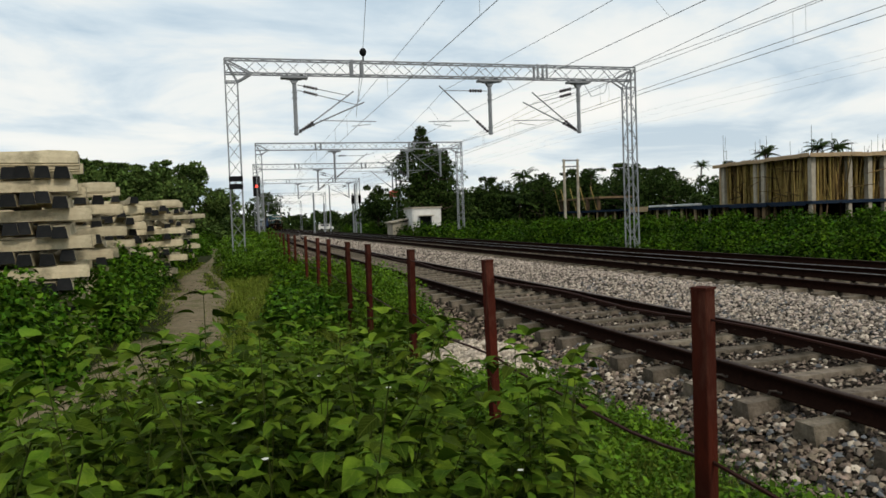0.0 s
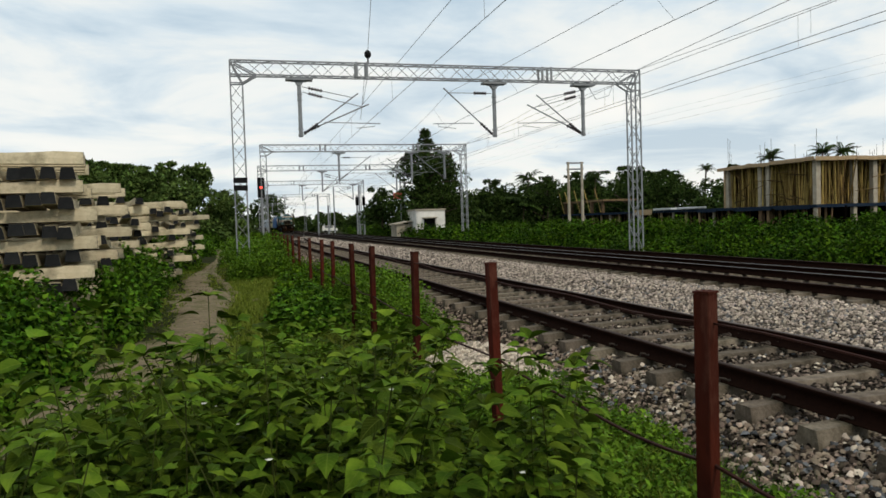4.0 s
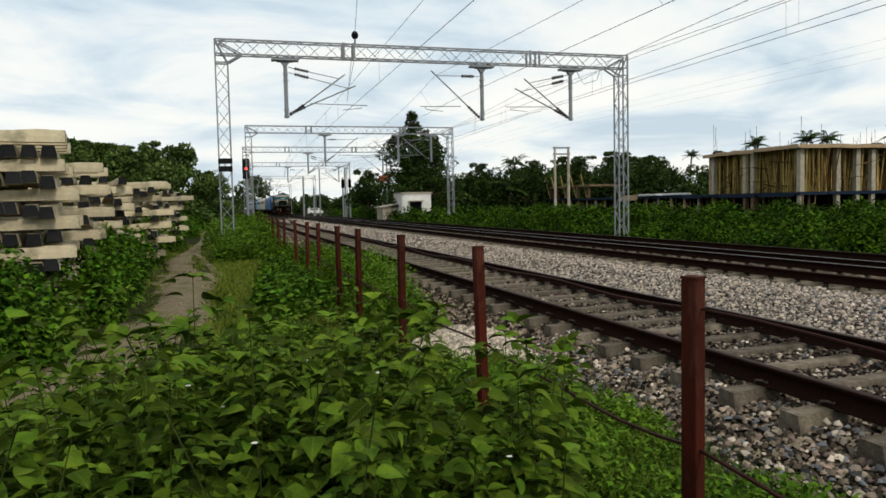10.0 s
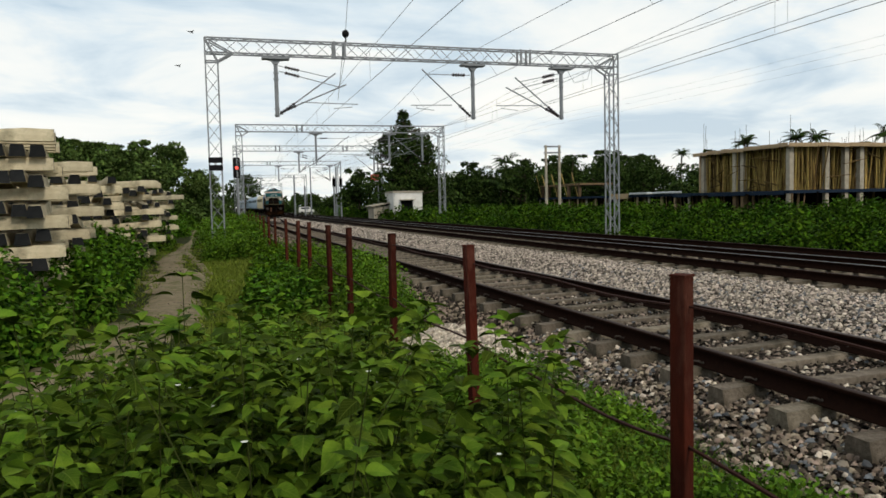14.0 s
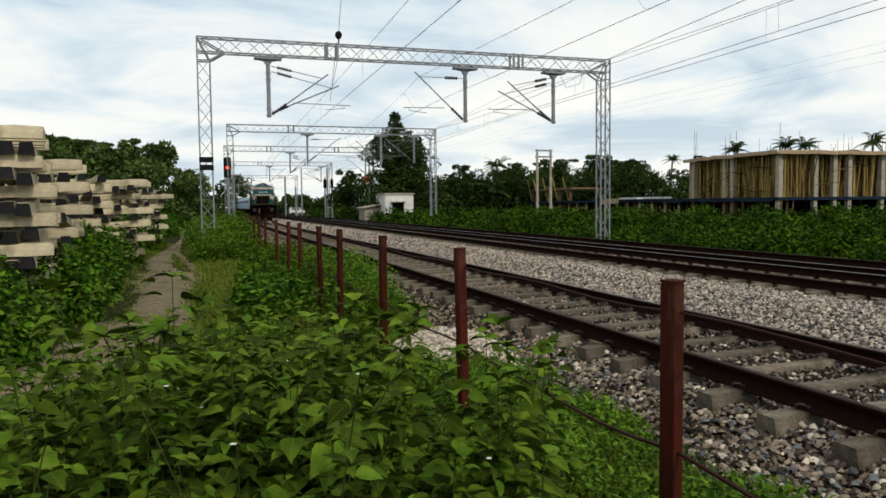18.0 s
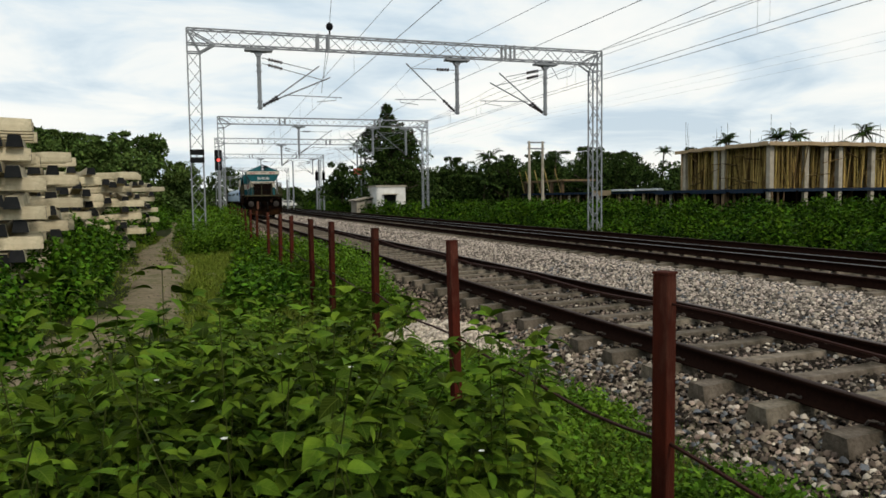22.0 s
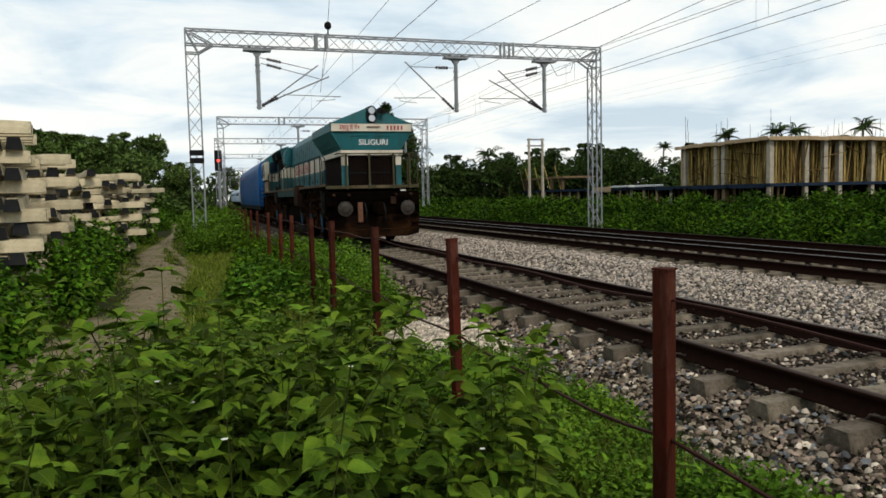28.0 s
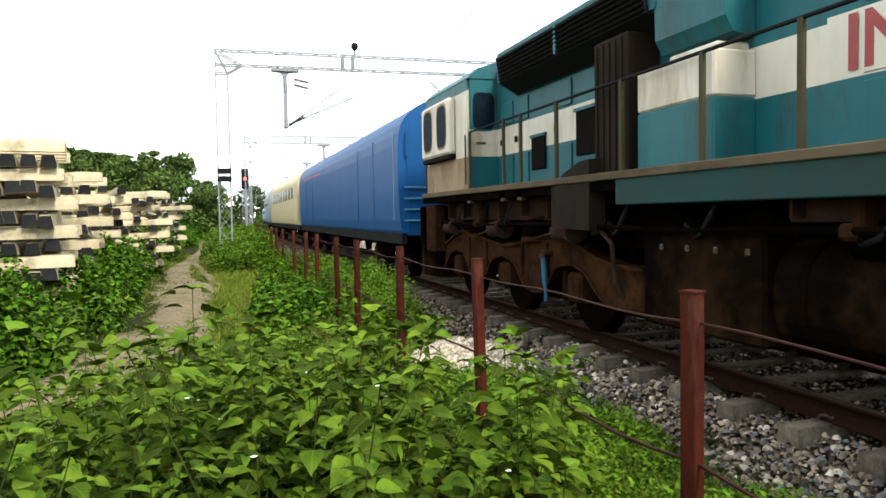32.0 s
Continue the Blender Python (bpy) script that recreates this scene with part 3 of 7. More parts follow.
def build_ballast():
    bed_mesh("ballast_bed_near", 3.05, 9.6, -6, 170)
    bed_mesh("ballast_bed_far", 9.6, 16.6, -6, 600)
    # clean light stone between the near and the middle track
    def field(n, x0, x1, y0, y1, s0, s1, lift=0.0):
        x, y = rng.uniform(x0, x1, n), y0 + (y1 - y0) * rng.uniform(0, 1, n)
        return x, y, bed_z(x) + rng.uniform(-0.01, 0.035, n) + lift, rng.uniform(s0, s1, n)
    x, y, z, s = [np.concatenate(q) for q in zip(
        field(8000, 6.6, 10.6, -6, 3, 0.026, 0.05), field(24000, 6.6, 10.6, 3, 13, 0.016, 0.034), field(20000, 6.6, 10.5, 13, 28, 0.022, 0.042),
        field(13000, 6.6, 10.3, 28, 60, 0.032, 0.06), field(3500, 6.6, 9.6, 60, 100, 0.06, 0.11))]
    hump = 0.16 * np.exp(-((x - 8.6) / 1.1) ** 2)
    tagged(stones("ballast_stones", x, y, z + hump, s, M_STONE), "loose pale grey crushed stone between two tracks", "ballast", kind="stuff")
    x, y, z, s = [np.concatenate(q) for q in zip(
        field(4000, 3.05, 4.35, -6, 2.2, 0.02, 0.045), field(13000, 3.05, 4.35, 2.2, 9, 0.012, 0.038), field(5000, 3.1, 4.2, 9, 24, 0.024, 0.05), field(2500, 3.3, 4.2, 24, 60, 0.04, 0.07))]
    tagged(stones("ballast_stones", x, y, z, s, M_STONE_M), "loose mixed grey and brown crushed stone below the sleeper ends", "ballast", kind="stuff")
    x, y, z, s = [np.concatenate(q) for q in zip(
        field(5000, 4.1, 6.7, -6, 3, 0.022, 0.045, -0.005), field(13000, 4.1, 6.7, 3, 12, 0.012, 0.030, -0.005), field(7000, 4.1, 6.7, 12, 30, 0.024, 0.045, -0.01), field(2500, 4.1, 6.7, 30, 60, 0.04, 0.07, -0.02))]
    tagged(stones("ballast_stones", x, y, z, s, M_STONE_T), "loose brown crushed stone between the sleepers", "ballast", kind="stuff")
    x, y, z, s = [np.concatenate(q) for q in zip(field(3500, 10.2, 16, 6, 30, 0.03, 0.06), field(2500, 10.2, 16, 30, 70, 0.05, 0.09))]
    tagged(stones("ballast_stones", x, y, z, s, M_STONE_D), "oily dark crushed stone under the far tracks", "ballast", kind="stuff")
    n = 800
    y = rng.uniform(2, 34, n)
    x = np.vectorize(path_mid)(y) + rng.normal(0, 0.55, n)
    tagged(stones("pebbles", x, y, ground_z(x, y) + 0.04, rng.uniform(0.008, 0.028, n), M_STONE_M), "scattered pale pebbles on the bare earth", "pebbles", kind="stuff")
    # single pale and blue-grey stones among the rest
    for m, label in ((M_STONE_P, "single pale stones lying on the ballast"), (M_STONE_G, "single blue-grey stones lying on the ballast")):
        x, y, z, s = [np.concatenate(q) for q in zip(field(520, 3.05, 4.35, 2.2, 9, 0.018, 0.045, 0.012), field(300, 4.1, 6.7, 3, 12, 0.016, 0.034, 0.012), field(2200, 6.6, 10.5, 3, 16, 0.018, 0.042, 0.16))]
        tagged(stones("ballast_stones", x, y, z - 0.16 * (x > 6.6) * (1 - np.exp(-((x - 8.6) / 1.1) ** 2)), s, m), label, "ballast", kind="stuff")
    # heap tipped beside the fence
    n = 11000
    a, r = rng.uniform(0, 6.283, n), np.sqrt(rng.uniform(0, 1, n))
    x, y = 3.0 + 0.95 * r * np.cos(a), 9.0 + 1.45 * r * np.sin(a)
    z = -0.6 + 0.36 * (1 - r ** 2) * (1 + 0.12 * np.sin(5 * a)) + rng.uniform(0, 0.04, n)
    tagged(stones("ballast_heap", x, y, z, rng.uniform(0.016, 0.036, n), M_STONE_P), "low tipped heap of pale crushed stone by the fence", "gravel heap", kind="stuff")


# ---------------------------------------------------------------- tracks
RAIL = [(-0.075, -0.172), (0.075, -0.172), (0.075, -0.158), (0.012, -0.142), (0.010, -0.045), (0.036, -0.036), (0.036, -0.006), (0.030, 0.0),
        (-0.030, 0.0), (-0.036, -0.006), (-0.036, -0.036), (-0.010, -0.045), (-0.012, -0.142), (-0.075, -0.158)]


def sweep_rail(name, off, fx, ys, parent, top):
    prof = np.array(RAIL)
    v, k = [], len(RAIL)
    for y in ys:
        dx = (fx(y + 0.5) - fx(y - 0.5))
        nx, ny = 1 / math.hypot(1, dx), -dx / math.hypot(1, dx)
        for u, w in prof:
            v.append((fx(y) + (off + u) * nx, y + (off + u) * ny, w))
    i = (np.arange(len(ys) - 1)[:, None] * k + np.arange(k)[None])
    j = (np.arange(len(ys) - 1)[:, None] * k + (np.arange(k)[None] + 1) % k)
    f = np.stack([i, j, j + k, i + k], -1).reshape(-1, 4)
    ob = fast_mesh(name, np.array(v), f, M_RAIL, parent)
    ob.data.materials.append(top)
    ob.data.polygons.foreach_set("material_index", np.where(np.isin(np.arange(len(f)) % k, (6, 7, 8)), 1, 0).astype(np.int32))
    return ob


def sleeper_mesh(name, material, endmat=None):
    """Prestressed sleeper lying along x: waisted, sloping flanks, ends a bit higher."""
    st = [(-1.375, 0.125, 0.09, 0.20), (-0.95, 0.13, 0.085, 0.215), (-0.6, 0.12, 0.085, 0.19), (0, 0.11, 0.08, 0.175),
          (0.6, 0.12, 0.085, 0.19), (0.95, 0.13, 0.085, 0.215), (1.375, 0.125, 0.09, 0.20)]
    bm = B()
    rings = [[bm.verts.new(p) for p in ((x, -b, 0), (x, b, 0), (x, b - 0.012, h * 0.45), (x, t, h), (x, -t, h), (x, -b + 0.012, h * 0.45))] for x, b, t, h in st]
    for a, b in zip(rings, rings[1:]):
        for q in range(6):
            bm.faces.new((a[q], a[(q + 1) % 6], b[(q + 1) % 6], b[q]))
    ends = [bm.faces.new(rings[0][::-1]), bm.faces.new(rings[-1])]
    bmesh.ops.recalc_face_normals(bm, faces=bm.faces)
    if endmat:
        for f in ends:
            f.material_index = 1
    me = bpy.data.meshes.new(name)
    bm.to_mesh(me)
    bm.free()
    me.materials.append(material)
    if endmat:
        me.materials.append(endmat)
    return me


def clip_mesh():
    """A spring rail clip: a bent round bar on its pad."""
    bm = B()
    pts = [(-0.05, -0.045, 0.01), (-0.02, -0.05, 0.05), (0.03, -0.03, 0.055), (0.045, 0.01, 0.03), (0.02, 0.045, 0.045), (-0.03, 0.05, 0.055), (-0.055, 0.03, 0.03)]
    tube(bm, pts, 0.011, 5)
    me = bpy.data.meshes.new("rail_clip")
    bm.to_mesh(me)
    bm.free()
    me.materials.append(M_CLIP)
    return me


def build_tracks():
    sl, cl = sleeper_mesh("sleeper", M_CONC), clip_mesh()
    names = ("single track on concrete sleepers, rails rusty brown", "middle track with dark oily rails on concrete sleepers", "far track with dark rails beside the bushes")
    for k, x0 in enumerate(TRACK_X):
        fx = loop_x if k == 0 else (lambda y, c=x0: c)
        y1 = 175 if k == 0 else 700
        ys = np.concatenate([np.linspace(-8, 50, 30), np.linspace(53, y1, 50)])
        t = empty("railway_track", label=names[k], category="railway track", group="parallel tracks")
        for s in (-1, 1):
            sweep_rail("rail", s * GAUGE / 2, fx, ys, t, M_RAILSHINE if (k, s) in ((1, 1), (2, -1)) else (M_RAILTOP if k == 0 and s > 0 else M_RAILTOP_D))
        step = 0.721
        n = 100 if k == 0 else 80
        for i in range(n):
            y = 4.52 - 9 * step + i * step + (0.2 * k)
            s = share("sleeper", sl, t, Matrix.Translation((fx(y), y, -0.172 - 0.2 - 0.01)) @ Matrix.Rotation(rng.uniform(-0.012, 0.012), 4, "Z") @ Matrix.Diagonal((0.93 if k == 0 else 1, 1, 1, 1)))
            if k == 0 and 2.5 < y < 17:
                for sx in (-1, 1):
                    for d in (-1, 1):
                        share("rail_clip", cl, s, pose(sx * GAUGE / 2 + d * 0.11, 0.0, 0.205, 0, 0, 90 if d > 0 else -90))


# ---------------------------------------------------------------- fence
POSTS = [-0.02, 2.83, 5.64, 8.5, 11.41, 13.41, 16.4, 18.7, 21.7, 25.8, 28.6, 31.4, 34.2, 37.5, 41, 45]


def build_fence():
    def post_bm(h):
        bm = B()
        box(bm, (0, 0, (h - 0.3) / 2), (0.074, 0.074, h + 0.3), bevel=0.004)
        box(bm, (0.0, 0.041, (h - 0.3) / 2), (0.05, 0.010, h + 0.29))
        return bm
    fence = empty("railway_fence", label="rusty red steel channel post and wire fence beside the track", category="fence")
    base = -0.56
    for i, y in enumerate(POSTS):
        top = 1.10 - 0.004 * i
        bm = post_bm(top - base)
        box(bm, (0, 0, top - base + 0.004), (0.080, 0.082, 0.010))
        p = part("post", bm, M_POST, fence)
        lean = (rng.uniform(-1.2, 1.2), rng.uniform(-1.0, 1.0)) if i > 1 else (0.4, -0.6)
        p.matrix_basis = pose(FENCE_X, y, base, lean[0], lean[1], 18 + rng.uniform(-8, 8))
    for z, sag, r in ((0.955, 0.015, 0.006), (0.32, 0.07, 0.010)):
        for a, b in zip(POSTS, POSTS[1:]):
            bm = B()
            pts = [(FENCE_X + 0.03 * math.sin(3 * s), a + (b - a) * s, z - sag * 4 * s * (1 - s) + 0.012 * math.sin(9 * s + a)) for s in np.linspace(0, 1, 9)]
            tube(bm, pts, r, 5)
            part("wire", bm, M_WIRE, fence)


# ---------------------------------------------------------------- overhead line
def lattice(bm, a, b, w, panel, side, thick=0.05, thin=0.024):
    """A lattice girder of four chords and zigzag laces from a to b; side: the two cross directions."""
    a, b = Vector(a), Vector(b)
    u, v = Vector(side[0]) * w[0] / 2, Vector(side[1]) * w[1] / 2
    corners = [u + v, u - v, -u - v, -u + v]
    for c in corners:
        bar(bm, a + c, b + c, thick)
    n = max(2, round((b - a).length / panel))
    for i in range(n):
        p, q = a.lerp(b, i / n), a.lerp(b, (i + 1) / n)
        for k in range(4):
            c, d = corners[k], corners[(k + 1) % 4]
            if (i + k) % 2:
                c, d = d, c
            bar(bm, p + c, q + d, thin)
    return bm


def insulator(bm, a, b, r=0.075, n=5):
    a, b = Vector(a), Vector(b)
    cyl(bm, a, b, r * 0.45, 7)
    for i in range(n):
        p = a.lerp(b, (i + 0.3) / n)
        q = a.lerp(b, (i + 0.75) / n)
        cyl(bm, p, q, r, 9, r * 0.6)
    return bm


def cantilever(parent, x, y, reach, sgn, zb, double):
    """Bracket on a drop arm at x: level stay, raking tube, steady arm; sgn is the side the track lies on."""
    end = x + sgn * reach
    zs = zb + 1.95
    base = Vector((x + sgn * 0.12, y, zb + 0.12))
    rakes = [Vector((end, y, zs))]
    if double:
        rakes = [Vector((end - sgn * 0.42, y, zb + 1.68)), Vector((end, y, zb + 1.28))]
    for k, apex in enumerate(rakes):
        d = (apex - base).normalized()
        b2 = base + Vector((0, 0.12 * k, 0.06 * k))
        part("bracket_tube", cyl(B(), b2 + d * 0.75, apex + d * 0.3, 0.03, 7), M_GALV, parent)
        part("insulator", insulator(B(), b2, b2 + d * 0.75, 0.085), M_INSUL, parent, "brown ribbed porcelain insulator")
        top = Vector((x + sgn * 0.12, y, (zs - 0.25 * k if not double else zb + 2.1 - 0.22 * k)))
        d = (apex - top).normalized()
        part("insulator", insulator(B(), top + d * 0.25, top + d * 0.85, 0.085), M_INSUL, parent, "brown ribbed porcelain insulator")
        part("stay_tube", cyl(B(), top, apex, 0.017, 6), M_GALV, parent)
    zr = zb + 0.62
    part("register_arm", cyl(B(), (x + sgn * 1.0, y, zr), (end + sgn * 0.75, y, zr - 0.04), 0.018, 6), M_GALV, parent)
    part("steady_arm", tube(B(), [(end + sgn * 0.5, y, zr - 0.03), (end + sgn * 0.5, y, zr - 0.16), (end - sgn * 0.3, y, zr - 0.24)], 0.015, 6), M_GALV, parent)


def build_portal(y, xl, xr, top, arms, detail):
    t = empty("catenary_portal", (0, 0, 0), "galvanised lattice steel portal carrying the overhead line", "gantry", "portals along the line")
    dep = 0.58
    zb = top - dep
    g = float(ground_z(xl, y)) - 0.3
    for x, s in ((xl, 1), (xr, -1)):
        bm = B()
        lattice(bm, (x + s * 0.24, y, g), (x + s * 0.24, y, top - 0.9), (0.48, 0.42), 0.62, ((1, 0, 0), (0, 1, 0)), 0.055, 0.022)
        for d in (-0.2, 0.2):
            bar(bm, (x, y + d, top - 0.92), (x, y + d, top), 0.06)
            bar(bm, (x + s * 0.48, y + d, top - 0.92), (x + s * 1.05, y + d, zb), 0.06)
            bar(bm, (x, y + d, top), (x + s * 0.48, y + d, top - 0.92), 0.05)
            bar(bm, (x + s * 0.15, y + d, top - 0.1), (x + s * 1.05, y + d, zb), 0.05)
            bar(bm, (x, y + d, top - 0.92), (x + s * 0.48, y + d, top - 0.92), 0.05)
        part("mast", bm, M_GALV, t, "lattice steel mast")
        bm = B()
        box(bm, (x + s * 0.24, y, g + 0.30), (0.95, 0.9, 0.5), bevel=0.03)
        part("footing", bm, M_GREYCONC, t, "concrete footing")
    bm = B()
    lattice(bm, (xl, y, top - dep / 2), (xr, y, top - dep / 2), (0.42, dep), 0.62, ((0, 1, 0), (0, 0, 1)), 0.055, 0.022)
    part("boom", bm, M_GALV, t, "lattice steel cross boom")
    for fr in (0.29, 0.745):
        x = xl + (xr - xl) * fr
        for d in (-0.22, 0.22):
            for e in (-0.23, 0.23):
                part("splice_plate", bar(B(), (x + d, y + e, zb - 0.03), (x + d, y + e, top + 0.05), 0.09, 0.05), M_GALV, t)
    for x, s, reach, low, double in arms:
        bm = B()
        box(bm, (x, y, zb - 0.13), (1.10, 0.40, 0.09))
        for d in (-0.3, 0.3):
            box(bm, (x + d, y, zb - 0.04), (0.08, 0.34, 0.12))
        box(bm, (x, y, zb - 0.19), (0.62, 0.24, 0.05))
        prism(bm, [(x - 0.19, zb - 0.2), (x + 0.19, zb - 0.2), (x + 0.08, zb - 0.38), (x - 0.08, zb - 0.38)], "y", y - 0.1, y + 0.1)
        cyl(bm, (x, y, zb - 0.4), (x, y, low), 0.085, 10)
        for z in (low + 0.05, low + 0.3, zb - 0.75, zb - 1.0):
            cyl(bm, (x, y, z), (x, y, z + 0.05), 0.115, 10)
        part("drop_arm", bm, M_GALV, t, "tubular steel drop arm")
        cantilever(t, x, y, reach, s, low, double)
    return t


PORTALS = [
    (31.5, -0.05, 18.6, 8.25, [(2.72, 1, 2.65, 5.15, True), (11.35, -1, 2.13, 5.15, False), (15.72, -1, 2.5, 5.2, True)]),
    (63.5, 2.05, 20.0, 8.25, [(8.6, 1, 2.6, 5.2, False), (15.0, -1, 2.4, 5.2, True), (18.0, -1, 2.4, 5.2, False)]),
    (85.5, 2.4, 19.2, 8.25, [(9.6, 1, 2.2, 5.2, True), (18.3, -1, 2.4, 5.2, False)]),
    (115.0, 3.9, 19.3, 8.25, [(9.8, 1, 2.2, 5.2, False), (17.6, -1, 2.4, 5.2, True)]),
    (165.0, 6.0, 20.0, 8.25, [(10.2, 1, 2.0, 5.2, False)]),
    (225.0, 7.0, 20.0, 8.25, [(10.2, 1, 2.0, 5.2, False)]),
]


def hang(pts, sag, n):
    out = [Vector(pts[0])]
    for a, b in zip(pts, pts[1:]):
        a, b = Vector(a), Vector(b)
        out += [a.lerp(b, i / n) - Vector((0, 0, sag * 4 * (i / n) * (1 - i / n))) for i in range(1, n + 1)]
    return out


def wire_run(name, pts, r, label, sag=0.0, n=8, seg=5):
    bm = tube(B(), hang(pts, sag, n), r, seg)
    return tagged(part(name, bm, M_CABLE), label, "overhead wire", "overhead wires")


def build_wires():
    spans = [-34.0] + [p[0] for p in PORTALS]
    # for each run: places across at the supports, heights of contact wire and carrying cable at the first two, sag
    runs = [([5.26, 5.3, 5.9, 7.0, 9.3, 11.7, 11.7], (6.45, 5.55), (8.6, 6.46), 0.05), ([10.0, 9.9, 10.9, 11.6, 11.7, 11.7, 11.7], (5.75, 6.0), (7.1, 7.1), 0.62),
            ([13.86, 13.7, 14.2, 14.6, 14.6, 14.6, 14.6], (6.1, 5.57), (6.9, 6.7), 0.5), ([13.4, 13.35, 14.9, 15.4, 15.6, 15.8, 16.0], (5.44, 5.39), (6.3, 6.2), 0.05)]
    for xs, zc, zm, msag in runs:
        lo = [(x, y, zc[min(i, 1)]) for i, (x, y) in enumerate(zip(xs, spans))]
        hi = [(x - (0.7 if xs[0] == 10.0 and i < 2 else 0), y, zm[min(i, 1)]) for i, (x, y) in enumerate(zip(xs, spans))]
        c = empty("catenary", label="contact wire hung by droppers from a carrying cable", category="overhead wire", group="overhead wires")
        for nm, pts, r, sag in (("contact_wire", lo, 0.009, 0.02), ("carrying_cable", hi, 0.008, msag)):
            part(nm, tube(B(), hang(pts, sag, 10), r, 5), M_CABLE, c)
        for a, b, c2, d in zip(lo, lo[1:], hi, hi[1:]):
            if b[1] < 120:
                for s in (0.1, 0.25, 0.4, 0.6, 0.75, 0.9):
                    p, q = Vector(a).lerp(Vector(b), s), Vector(c2).lerp(Vector(d), s)
                    q.z -= msag * 4 * s * (1 - s)
                    part("dropper", cyl(B(), p, q, 0.005, 4), M_CABLE, c)
    # earth wire over the near portal with its round insulator, feeder from the portal's far end
    wire_run("earth_wire", [(2.7, 10, 12.9), (5.67, 31.5, 8.75)], 0.011, "earth wire rising from the portal boom", 0.0)
    wire_run("jumper_wire", [(5.62, 31.5, 7.7), (5.35, 31.4, 6.5)], 0.012, "short jumper wire below the portal boom", 0.0)
    wire_run("jumper_wire", [(5.5, 31.5, 7.7), (5.25, 31.4, 5.9)], 0.012, "short jumper wire below the portal boom", 0.0)
    wire_run("feeder_wire", [(18.21, -30, 10.24), (18.21, 31.5, 8.16)], 0.013, "feeder wire ending at the portal's far mast", 0.0)
    wire_run("feeder_wire", [(18.5, 31.5, 8.1), (19.6, 63.5, 8.2), (19.0, 85.5, 8.2), (20, 225, 8.2)], 0.013, "feeder wire along the far side of the line", 0.4)
    for x, z in ((28.0, 8.7), (28.6, 8.45), (29.2, 8.15)):
        wire_run("power_line", [(x, -30, z), (x, 60, z), (x, 190, z)], 0.004, "thin distant power line", 0.5)
    wire_run("jumper_wire", [(16.0, 31.5, 7.55), (16.4, 31.5, 6.9), (17.1, 31.5, 7.1), (17.3, 31.5, 7.7)], 0.012, "looped jumper wire beside the far mast", 0.0)
    bm = B()
    bmesh.ops.create_uvsphere(bm, u_segments=14, v_segments=10, radius=0.15, matrix=Matrix.Translation((5.67, 31.5, 8.68)) @ Matrix.Diagonal((1, 1, 1.15, 1)))
    cyl(bm, (5.67, 31.5, 8.25), (5.67, 31.5, 8.5), 0.035, 6)
    tagged(part("ball_insulator", bm, M_BLACK, smooth=True), "round black insulator standing on the portal boom", "insulator")


def build_signal():
    t = empty("signal_post", (2.55, 80.0, 0), "colour light signal post showing a red light", "railway signal")
    bm = B()
    cyl(bm, (0, 0, -0.7), (0, 0, 4.6), 0.13, 8)
    part("post", bm, M_GALV, t)
    bm = B()
    box(bm, (0, 0, 5.55), (0.75, 0.35, 2.1), bevel=0.06)
    part("signal_head", bm, M_BLACK, t)
    for k, z in enumerate((6.2, 5.55, 4.9)):
        bm = B()
        prism(bm, [(0.2 * math.cos(a), z + 0.2 * math.sin(a)) for a in np.linspace(-0.3, 3.44, 10)] + [(0.17 * math.cos(a), z + 0.17 * math.sin(a)) for a in np.linspace(3.44, -0.3, 10)], "y", -0.5, -0.17)
        part("visor", bm, M_BLACK, t)
        bm = B()
        cyl(bm, (0, -0.2, z), (0, -0.18, z), 0.16, 12)
        part("lamp", bm, M_SIGRED if k == 1 else M_BLACK, t, "lit red lamp" if k == 1 else "")
    t2 = empty("red_board", (18.3, 85.1, 0), "small red board fixed to a portal mast", "sign")
    bm = B()
    box(bm, (0, 0, 4.55), (1.0, 0.05, 0.75), bevel=0.01)
    part("board", bm, M_REDBOARD, t2)
    # number plates on the near mast, written as plain plates
    for z in (3.36, 3.05):
        bm = B()
        box(bm, (0.19, 31.15, z), (0.55, 0.02, 0.22), bevel=0.005)
        tagged(part("mast_plate", bm, M_BLACK), "dark plate fixed across the lattice mast", "plate")


